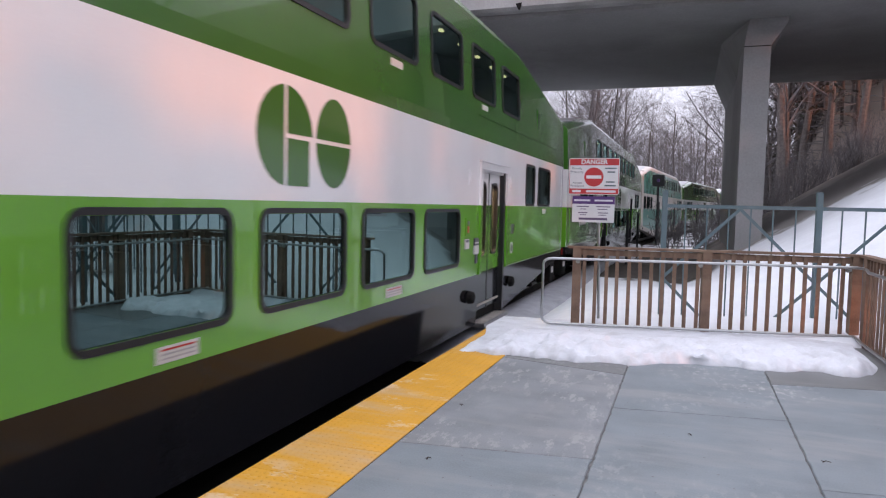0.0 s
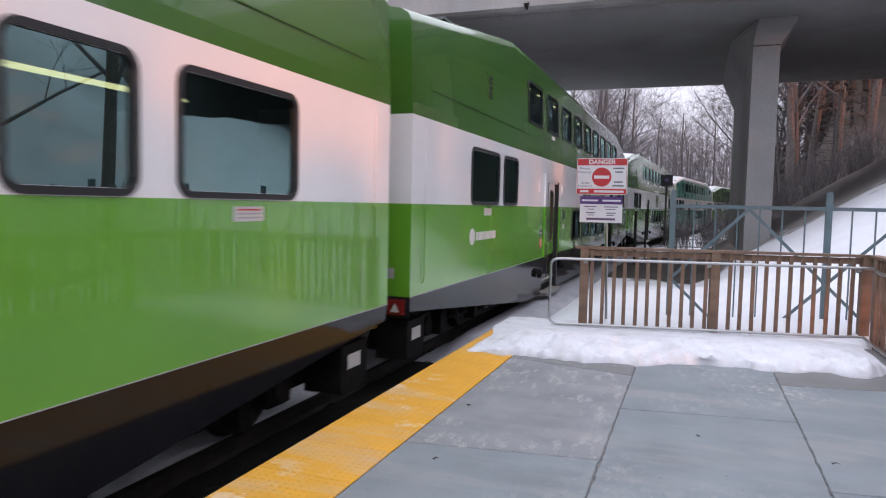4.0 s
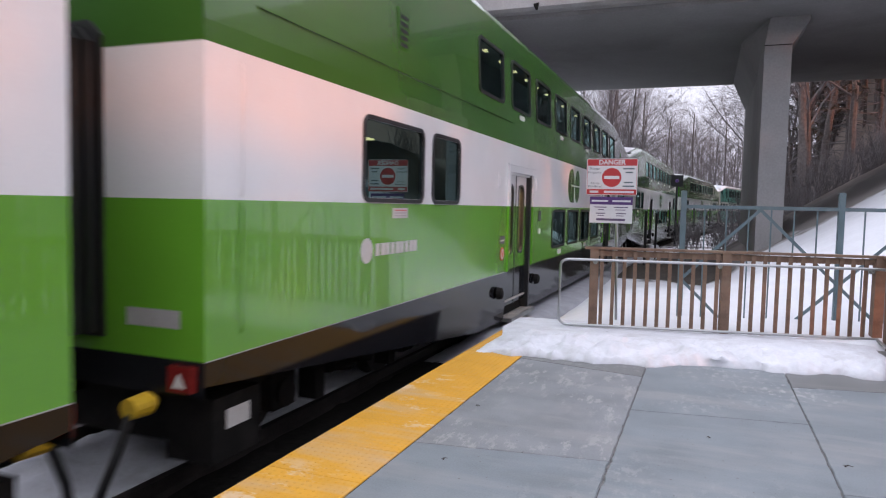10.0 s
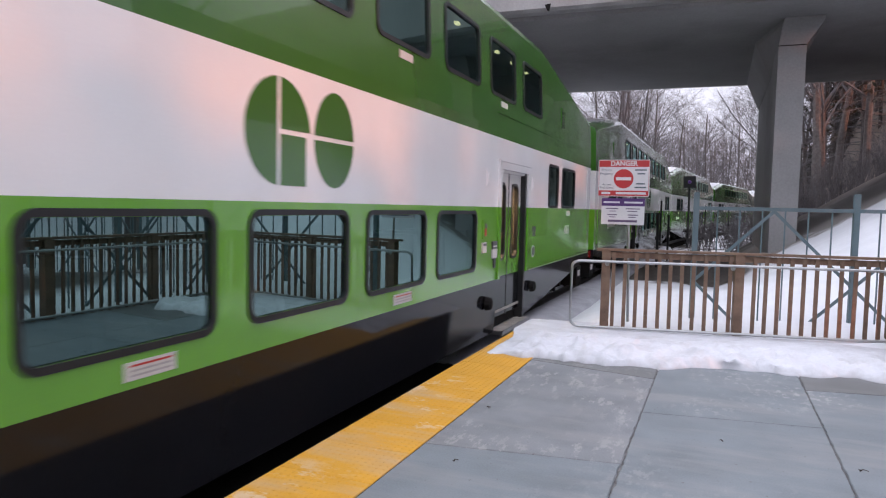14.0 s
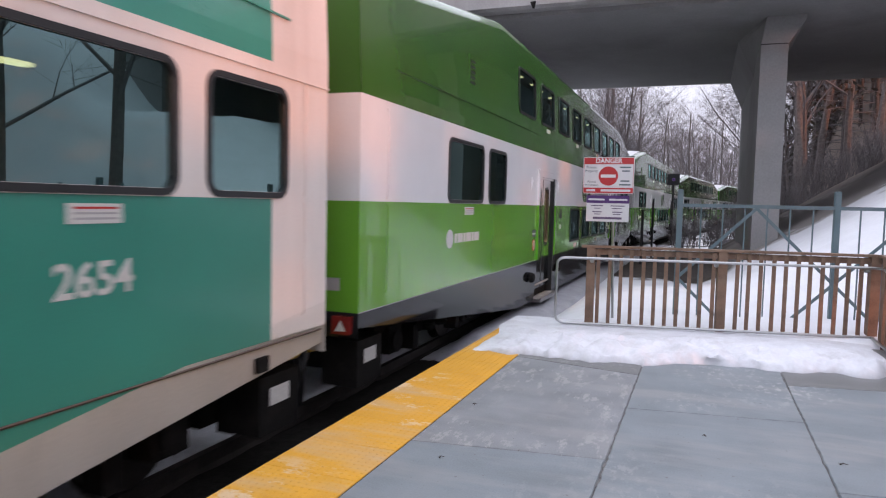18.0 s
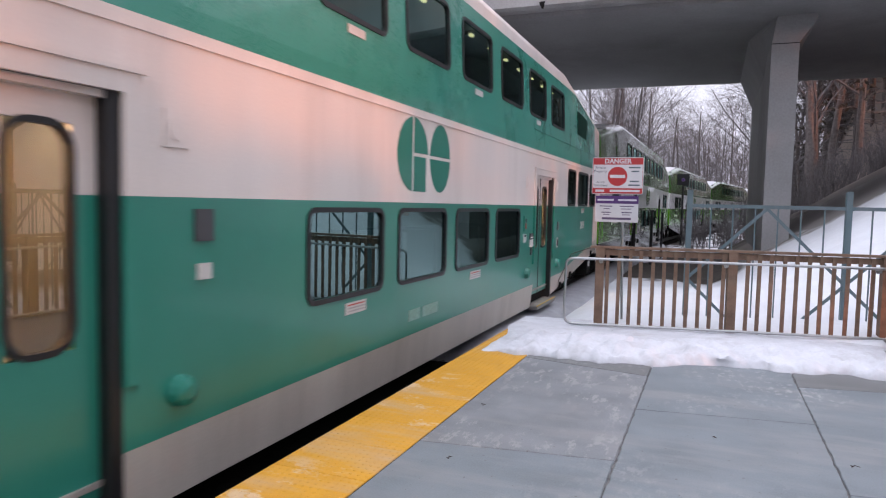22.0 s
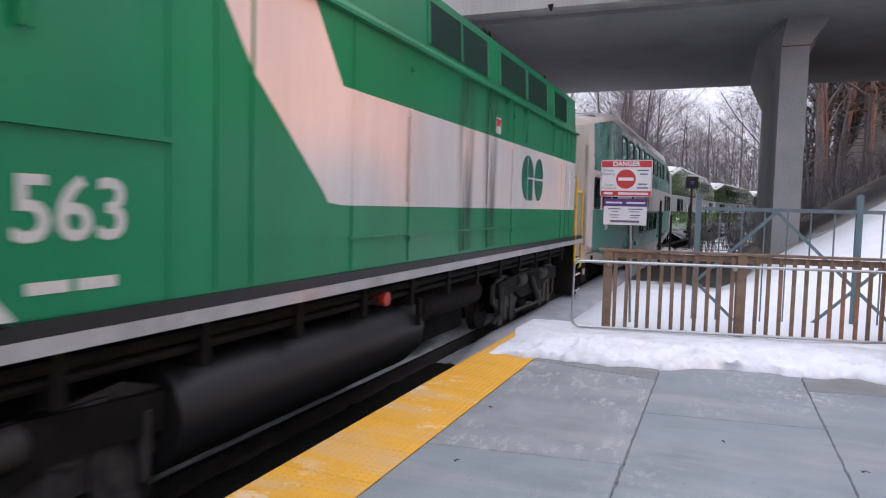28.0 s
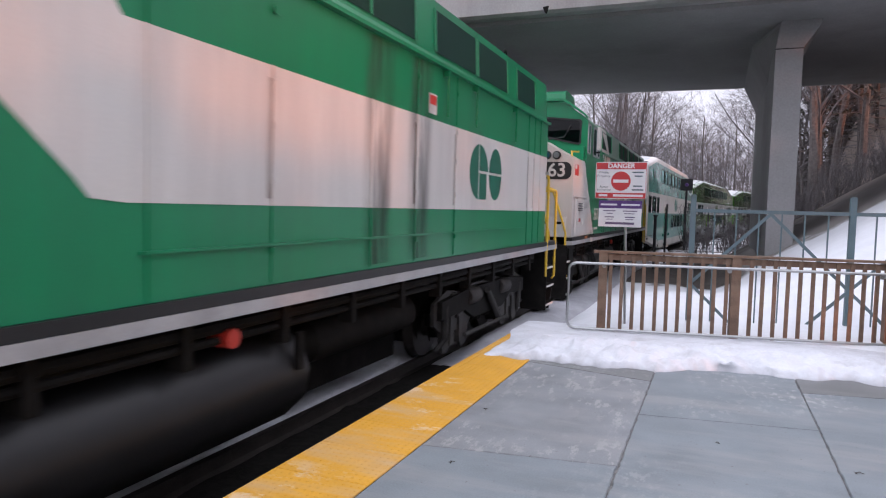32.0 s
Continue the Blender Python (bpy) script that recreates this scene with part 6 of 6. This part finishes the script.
part("post", Geo().rod([(0.06, 0.03, 0), (0.0, 0.03, 1.9), (-0.03, 0.03, 2.75)], 0.022, 8), PIPE, sg)
bd = part("danger_board", on_sign(-1.86, -1.05, 2.085, 2.675, 0.010, 0.03), SIGNWHITE, sg)
part("border", on_sign(-1.85, -1.06, 2.56, 2.665, 0.012), SIGNRED, bd)
part("border", on_sign(-1.85, -1.06, 2.095, 2.18, 0.012), SIGNRED, bd)
part("field", on_sign(-1.84, -1.07, 2.19, 2.55, 0.0115), SIGNWHITE, bd)
for q in (-1.85, -1.066):
    part("border", on_sign(q, q + 0.006, 2.18, 2.56, 0.012), SIGNRED, bd)
part("lettering", words("DANGER", 0.105, SIGNWHITE, bold=0.003), None, bd, at=pose(-1.455 + 1.36, -0.0135, 2.612 + 0.2, 90))
part("no_entry_disc", Geo().lathe([(-0.0145, 0.155), (-0.012, 0.155)], "y", 32, (-1.455 + 1.36, 0, 2.37 + 0.2)), SIGNRED, bd)
part("disc_bar", on_sign(-1.575, -1.335, 2.345, 2.395, 0.017), SIGNWHITE, bd)
part("lettering", words("Private\nProperty", 0.058, SIGNTEAL), None, bd, at=pose(-1.73 + 1.36, -0.0125, 2.48 + 0.2, 90))
part("lettering", words("Access\nProhibited", 0.052, SIGNTEAL), None, bd, at=pose(-1.72 + 1.36, -0.0125, 2.25 + 0.2, 90))
for x0, x1, z in ((-1.28, -1.10, 2.50), (-1.24, -1.12, 2.44), (-1.26, -1.12, 2.28), (-1.28, -1.10, 2.22)):
    part("text_bar", on_sign(x0, x1, z, z + 0.022, 0.0125), SIGNTEAL, bd)
for x0, x1 in ((-1.80, -1.66), (-1.57, -1.10)):
    part("text_bar", on_sign(x0, x1, 2.12, 2.155, 0.0135), SIGNWHITE, bd)
nt = part("notice_board", on_sign(-1.79, -1.11, 1.63, 2.055, 0.008), SIGNWHITE, sg)
part("notice_head", on_sign(-1.79, -1.11, 1.93, 2.055, 0.010), SIGNPURPLE, nt)
for x0, x1, z in ((-1.76, -1.50, 1.975), (-1.43, -1.14, 1.975)):
    part("text_bar", on_sign(x0, x1, z, z + 0.028, 0.0115), SIGNWHITE, nt)
for x0, x1, z, h in ((-1.72, -1.52, 1.88, 0.015), (-1.40, -1.18, 1.88, 0.015), (-1.66, -1.56, 1.84, 0.012), (-1.38, -1.22, 1.84, 0.012), (-1.69, -1.54, 1.78, 0.015), (-1.37, -1.21, 1.78, 0.015), (-1.66, -1.56, 1.745, 0.012), (-1.36, -1.24, 1.745, 0.012), (-1.68, -1.22, 1.67, 0.035)):
    part("text_bar", on_sign(x0, x1, z, z + h, 0.0095), SIGNINK, nt)

# the platform and what stands on and round it, brought to true size
for ob in [o for o in bpy.data.objects if o.parent is None and o.name.split(".")[0] in ("platform", "snow_heap", "twig", "wooden_guard_rail", "metal_handrail", "steel_fence", "warning_sign")]:
    ob.matrix_basis = Matrix.Translation((0, 0, PLAT_UP)) @ Matrix.Scale(PLAT, 4) @ ob.matrix_basis


# ---- road bridge ----
BRIDGE = mat("bridge_concrete", (0.255, 0.25, 0.252), 0.8, grain=0.16, scale=0.35, fine=18, bump=0.12, dirt=(0.13, 0.128, 0.128), dirt_amount=0.7)
FASCIA = mat("bridge_fascia", (0.36, 0.355, 0.35), 0.8, grain=0.2, scale=0.9, fine=20, bump=0.3, dirt=(0.2, 0.19, 0.18), dirt_amount=0.7, streak=True)
br = tagged(thing("road_bridge", "weathered concrete road bridge over the line", "bridge", pose(0, 0, 0)), kind="structure")
part("deck", Geo().prism([(18.9, 7.12), (19.4, 7.08), (30.6, 7.08), (31.0, 7.12), (31.0, 8.0), (18.9, 8.0)], "x", -60, 13), BRIDGE, br)
part("parapet", Geo().prism([(18.35, 7.28), (18.5, 7.22), (18.9, 7.24), (18.9, 8.9), (18.5, 8.9), (18.35, 8.8)], "x", -60, 13), FASCIA, br)
part("parapet", Geo().prism([(31.0, 7.24), (31.35, 7.28), (31.35, 8.9), (31.0, 8.9)], "x", -60, 13), FASCIA, br)
part("drip_stain", Geo().prism([(-4.62, 7.36), (-4.55, 7.20), (-4.50, 7.18), (-4.45, 7.38)], "y", 18.33, 18.36), GRIME, br)
pr = part("pier", Geo().box(1.28, 1.95, 20.5, 30.2, -0.5, 6.36), BRIDGE, br, "long concrete pier with a flared head")
front = [(1.28, 6.36), (1.95, 6.36), (2.34, 6.95), (2.36, 7.08), (1.40, 7.08), (1.36, 6.95)]
back = [(1.28, 5.95), (1.95, 6.36), (2.34, 6.95), (2.36, 7.08), (0.80, 7.08), (0.84, 6.95)]
g = Geo().prism(back, "y", 23.2, 30.2)
g.face([(x, 20.46, z) for x, z in front])
for k in range(6):
    j = (k + 1) % 6
    g.face([(front[k][0], 20.46, front[k][1]), (front[j][0], 20.46, front[j][1]), (back[j][0], 23.2, back[j][1]), (back[k][0], 23.2, back[k][1])])
part("pier_head", g, BRIDGE, pr)
part("joint", Geo().box(1.272, 1.958, 20.494, 20.5, 6.34, 6.365), GRIME, pr)
part("abutment", Geo().box(12.0, 14.0, 19.0, 31.0, -0.5, 7.08).box(-24.0, -22.0, 19.0, 31.0, -0.5, 7.08), BRIDGE, br)
for x0 in (-20.0, -14.5):
    part("pier", Geo().box(x0, x0 + 0.7, 20.5, 30.2, -0.5, 7.08), BRIDGE, br)

# ---- lineside posts ----
DARKSTEEL = mat("dark_steel_post", (0.02, 0.02, 0.022), 0.5, metal=0.3, grain=0.2)
sp = thing("signal_mast", "dark signal mast with a square black board", "signal", pose(-1.62, 41.0, -0.2))
part("pole", Geo().rod([(0, 0, 0), (0, 0, 3.75)], 0.06, 8), DARKSTEEL, sp)
part("signal_board", Geo().box(-0.33, 0.33, -0.10, 0.02, 3.4, 4.05), DARKSTEEL, sp)
part("signal_lens", Geo().lathe([(-0.16, 0.08), (-0.10, 0.10)], "y", 14, (0.0, 0, 3.72)), SIGNPURPLE, sp)
for x, y, hgt in ((-2.15, 33.0, 2.2), (-1.9, 24.0, 1.9)):
    mp_ = thing("marker_post", "thin dark lineside marker post", "post", pose(x, y, ground_z(x, y) - 0.1), group="lineside posts")
    part("pole", Geo().rod([(0, 0, 0), (0, 0, hgt)], 0.05, 8), DARKSTEEL, mp_)
    part("cap", Geo().box(-0.07, 0.07, -0.05, 0.05, hgt, hgt + 0.05), DARKSTEEL, mp_)


# ---- trees ----
BARK = mat("grey_bark", (0.125, 0.106, 0.10), 0.9, grain=0.35, scale=6, fine=30, bump=0.6)
TWIG = mat("winter_twigs", (0.135, 0.122, 0.126), 0.9, grain=0.3, scale=4)
REDBARK = mat("reddish_pine_bark", (0.078, 0.064, 0.059), 0.9, grain=0.4, scale=5, fine=30, bump=0.6)
NEEDLE = mat("dark_needles", (0.055, 0.05, 0.04), 0.8, grain=0.4, scale=5)


def bare_tree(seed, height, spread=0.5, dense=1.0, levels=4):
    """A leafless tree: a tapered trunk, and limbs that fork into many fine twigs."""
    rnd = random.Random(seed)
    trunk, crown = Geo(), Geo()

    def grow(p, d, ln, r, depth):
        pts, q, dd = [p.copy()], p.copy(), d.copy()
        n = (5, 3, 2, 1, 1)[min(depth, 4)]
        for _ in range(n):
            dd = (dd + Vector((rnd.uniform(-1, 1), rnd.uniform(-1, 1), rnd.uniform(-0.3, 0.6))) * (0.06 if depth == 0 else 0.18)).normalized()
            q = q + dd * ln / n
            pts.append(q.copy())
        sides = (8, 5, 4, 3, 3)[min(depth, 4)]
        (trunk if depth == 0 else crown).rod(pts, r, sides, r1=r * (0.35 if depth == 0 else 0.3))
        if depth >= levels:
            return
        count = (int(14 * dense), int(7 * dense), 6, 4)[min(depth, 3)]
        for k in range(count):
            f = rnd.uniform(0.28 if depth == 0 else 0.2, 1.0)
            i = min(int(f * n), n - 1)
            base = pts[i].lerp(pts[i + 1], f * n - i)
            a = rnd.uniform(0, 2 * math.pi)
            out = dd.orthogonal().normalized()
            out.rotate(Matrix.Rotation(a, 3, dd))
            nd = (dd * rnd.uniform(0.45, 0.9) + out * rnd.uniform(0.6, 1.0) * (0.6 + spread) + Vector((0, 0, 0.16))).normalized()
            grow(base, nd, ln * rnd.uniform(0.32, 0.58) * (1.15 - 0.5 * f if depth == 0 else 1.0), max(0.005, r * (1 - 0.65 * f) * 0.46), depth + 1)
    grow(Vector((0, 0, -0.4)), Vector((0, 0, 1)), height * 0.85, height * 0.011, 0)
    tr = thing("bare_tree", "tall leafless deciduous tree with fine grey twigs", "tree", group="bare trees")
    part("trunk", trunk, BARK, tr, smooth=True)
    me = bpy.data.meshes.new("crown")
    me.from_pydata(crown.v, [], crown.f)
    me.materials.append(TWIG)
    tagged(part("crown", me, None, tr), kind="stuff")
    return tr


def pine(seed, height, thick=1, bare=0.22):
    """A tall conifer: a straight reddish trunk, dead twigs below, drooping needle sprays above."""
    rnd = random.Random(seed)
    trunk, dead, sprays = Geo(), Geo(), Geo()
    trunk.rod([(0, 0, -0.4), (0.05, 0.02, height * 0.5), (0, 0, height)], height * 0.008, 9, r1=0.03)
    k = 1.0
    while k < height - 0.4:
        f = k / height
        for _ in range(3):
            a = rnd.uniform(0, 6.28)
            ln = (1 - f) * height * 0.20 * rnd.uniform(0.6, 1.1) + 0.3
            d = Vector((math.cos(a), math.sin(a), rnd.uniform(-0.25, 0.05)))
            tip = Vector((0, 0, k)) + d * ln
            dead.rod([(0, 0, k), Vector((0, 0, k)) + d * ln * 0.5, tip + Vector((0, 0, -0.1 * ln))], 0.03 * (1.2 - f), 4, r1=0.006)
            if f < bare:
                continue
            for s in range(7 * thick):
                g = rnd.uniform(0.25, 1.0)
                c = Vector((0, 0, k)) + d * ln * g
                w = Vector((rnd.uniform(-1, 1), rnd.uniform(-1, 1), rnd.uniform(-0.9, -0.05))).normalized() * rnd.uniform(0.25, 0.55)
                u = w.cross(Vector((rnd.uniform(-1, 1), rnd.uniform(-1, 1), 1))).normalized() * rnd.uniform(0.05, 0.11) * (1 + 0.3 * (thick - 1))
                sprays.face([c, c + w * 0.5 + u, c + w, c + w * 0.5 - u])
        k += 0.55
    tr = thing("conifer", "tall dark conifer with a reddish trunk", "tree", group="conifers")
    part("trunk", trunk, REDBARK, tr, smooth=True)
    for nm, gg, mm in (("branchwork", dead, TWIG), ("foliage", sprays, NEEDLE)):
        me = bpy.data.meshes.new(nm)
        me.from_pydata(gg.v, [], gg.f)
        me.materials.append(mm)
        tagged(part(nm, me, None, tr), kind="stuff")
    return tr


def shrub(seed):
    rnd = random.Random(seed)
    g = Geo()
    for k in range(16):
        a, ln = rnd.uniform(0, 6.28), rnd.uniform(0.9, 2.6)
        p = Vector((rnd.uniform(-0.3, 0.3), rnd.uniform(-0.3, 0.3), -0.1))
        d = Vector((math.cos(a) * 0.35, math.sin(a) * 0.35, 1)).normalized()
        pts = [p, p + d * ln * 0.5 + Vector((rnd.uniform(-0.1, 0.1), 0, 0)), p + d * ln]
        g.rod(pts, 0.014, 4, r1=0.004)
        for _ in range(6):
            q = pts[0].lerp(pts[2], rnd.uniform(0.3, 1))
            g.rod([q, q + Vector((rnd.uniform(-1, 1), rnd.uniform(-1, 1), rnd.uniform(0.3, 1))) * rnd.uniform(0.15, 0.5)], 0.006, 3, r1=0.003)
    return tagged(part("shrub", g, TWIG), "low bare brushwood in the snow", "shrub", "lineside brushwood")


rnd = random.Random(11)
kinds = [bare_tree(1, 19), bare_tree(2, 23, 0.4), bare_tree(3, 17, 0.6), bare_tree(4, 21, 0.5, 1.2), bare_tree(5, 14, 0.7)]
pines = [pine(21, 17), pine(22, 20), pine(23, 14)]
spruces = [pine(24, 17, 4, 0.06), pine(25, 10.5, 4, 0.06), pine(26, 8.0, 4, 0.04), pine(27, 6.6, 6, 0.02)]


def plant(src, x, y, scale=1.0, used=set()):
    m = pose(x, y, ground_z(x, y), rnd.uniform(-3, 3), rnd.uniform(-3, 3), rnd.uniform(0, 360))
    if src.name not in used:
        used.add(src.name)
        src.matrix_basis = m
        return src
    return copy_thing(src, m)


def clear(x, y):
    return abs(x - _xs(y)) > 5.0


# the wood seen through the bridge, along and behind the curve
for k in range(46):
    y = rnd.uniform(50, 120)
    x = _xs(y) + rnd.choice((-1, -1, 1, 1)) * rnd.uniform(5.5, 26.0)
    plant(rnd.choice(kinds), x, y)
for k in range(9):
    y = rnd.uniform(52, 85)
    plant(rnd.choice(kinds), _xs(y) + rnd.uniform(5.5, 11.0), y)
for k in range(9):
    y = rnd.uniform(92, 150)
    x = rnd.uniform(-5.0, 10.0)
    if abs(x - _xs(y)) > 5.0:
        plant(rnd.choice(kinds), x, y)
# the slope on the right, past the bridge
for k in range(40):
    y = rnd.uniform(38, 66)
    x = y * rnd.uniform(0.09, 0.30)
    if x > _xs(y) + 6:
        plant(rnd.choice(kinds + pines[:1]), x, y)
for x, y, p in ((5.6, 47.5, 0), (7.2, 51.0, 1), (9.0, 49.5, 2), (10.6, 54.0, 1), (11.9, 50.5, 0), (14.0, 56.0, 1), (8.4, 57.0, 0)):
    plant(pines[p], x, y)
# beside and behind the platform: bare trees near by
for x, y, q in ((11.0, 12.3, 4), (9.0, 14.0, 2), (11, 6, 0), (13, 1.3, 1), (17, 22, 3), (14, 20, 4), (22, 17.0, 1), (26, 12.5, 0), (32, 19.0, 3), (-18, -8, 0), (-22, 6, 1), (-19, 16, 3), (-26, -2, 3), (-17, 28, 2), (-16, 40, 1), (-20, 48, 0)):
    plant(kinds[q], x, y)
# bare trees added out of view, to thin the low sun on the train
for x, y, q in ((20.0, -15.0, 4), (23.5, -18.5, 2), (27, -22, 3)):
    plant(kinds[q], x, y)
# unseen conifers added to shade train and pier, with a gap towards the sun
for x, y, p in ((20.0, -11.6, 2), (22.5, -20.0, 0), (20.0, -6.1, 0), (20.4, -3.5, 0), (19.6, -0.8, 0), (20.2, 2.0, 0), (20.0, 4.8, 0), (24.0, -8.6, 0), (24.3, -6.0, 0), (23.8, -3.2, 0), (24.2, -0.4, 0), (24.0, 2.4, 0), (24.5, 5.4, 0), (20.2, 7.5, 0), (20.0, 9.8, 0), (24.0, 8.0, 0), (24.2, 10.6, 0), (20.4, 12.2, 0)):
    plant(spruces[p], x, y)
# low unseen conifers, added to keep the sun off the train's lower side
for k in range(14):
    plant(spruces[3], 18.6 + 0.7 * (k % 2), -15.5 + 0.75 * k)
# dark young conifers along the inner side of the curve
for k in range(34):
    y = rnd.uniform(76, 130)
    plant(spruces[2 if k else 1], _xs(y) + rnd.uniform(5.0, 15.0), y)
for k in range(26):
    y = rnd.uniform(84, 135)
    plant(spruces[1], _xs(y) + rnd.uniform(6.0, 24.0), y)


def far_wood():
    """The bare wood far off, closing the view along the line: trunks with forking limbs."""
    rnd = random.Random(77)
    g = Geo()
    for _ in range(420):
        y = rnd.uniform(125, 270)
        x = rnd.uniform(-0.34, 0.30) * y
        if abs(x - _xs(min(y, 170.0))) < 6.0:
            continue
        h = rnd.uniform(12, 21)
        p = Vector((x, y, ground_z(x, y) - 0.3))
        lean = Vector((rnd.uniform(-0.08, 0.08), rnd.uniform(-0.08, 0.08), 1))
        g.rod([p, p + lean * h * 0.5, p + lean * h], h * 0.011, 4, r1=0.03)
        for _ in range(15):
            f = rnd.uniform(0.22, 0.95)
            q, a = p + lean * h * f, rnd.uniform(0, 6.28)
            d = Vector((math.cos(a), math.sin(a), rnd.uniform(0.5, 1.6))).normalized()
            tip = q + d * h * rnd.uniform(0.16, 0.34) * (1.2 - 0.7 * f)
            g.rod([q, tip], 0.075 * (1.2 - f), 3, r1=0.02)
            for _ in range(4):
                c = q.lerp(tip, rnd.uniform(0.25, 1.0))
                g.rod([c, c + (d + Vector((rnd.uniform(-0.9, 0.9), rnd.uniform(-0.9, 0.9), rnd.uniform(-0.1, 0.8)))) * rnd.uniform(0.6, 1.7)], 0.03, 3, r1=0.012)
    me = bpy.data.meshes.new("far_wood")
    me.from_pydata(g.v, [], g.f)
    me.materials.append(TWIG)
    tagged(part("far_wood", me, None), "leafless grey wood far along the line", "woods", kind="stuff")


far_wood()
shrubs = [shrub(31), shrub(32), shrub(33)]
places = [(rnd.uniform(-1.2, 2.6), rnd.uniform(31.8, 44)) for _ in range(24)] + [(rnd.uniform(3.0, 9.5), rnd.uniform(32, 42)) for _ in range(40)]
for k, (x, y) in enumerate(places):
    if abs(x - _xs(y)) > 2.6:
        m = pose(x, y, ground_z(x, y), 0, 0, rnd.uniform(0, 360))
        if k < 3:
            shrubs[k].matrix_basis = m
        else:
            copy_thing(shrubs[k % 3], m)

# ---- the train ----
PITCH_C = 25.80
STARTS = {0: 4.65, 1: -20.88, 2: -46.98, 3: -72.70}   # where the near coaches stand at the start
new_coach = coach("new", "")
numbered = coach("new", "4061", 12.66)
old_coach = coach("old", "2654")
HALFS = 9.75
cars = []
for k, src in ((0, new_coach), (1, new_coach), (2, numbered), (3, old_coach), (-1, new_coach), (-2, old_coach), (-3, new_coach), (-4, new_coach), (-5, new_coach)):
    s0 = STARTS.get(k, 4.65 - PITCH_C * k)
    seen = [c for c, _, _ in cars]
    ob = src if src not in seen else copy_thing(src, pose(0, 0, 0))
    cars.append((ob, s0, HALFS))
eng = engine("563")
cars.append((eng, -94.60, 5.2))
cars.append((copy_thing(eng, pose(0, 0, 0)), -112.60, 5.2))


def motions():
    """The train rolls away, and its wheels turn."""
    for ob, s0, half in cars:
        walk(ob, [(t, on_track(s0 + gone(t), half)) for t in range(33)])
    wheel_rows = [(0.16 * k, gone(0.16 * k) / 0.42) for k in range(201)]
    for ob, s0, half in cars:
        if -120 < s0 < 8:
            for w in [c for c in ob.children_recursive if c.name.startswith("wheelset")]:
                at = w.matrix_basis.translation.copy()
                walk(w, [(t, Matrix.Translation(at) @ Matrix.Rotation(-a, 4, "X")) for t, a in wheel_rows])


motions()
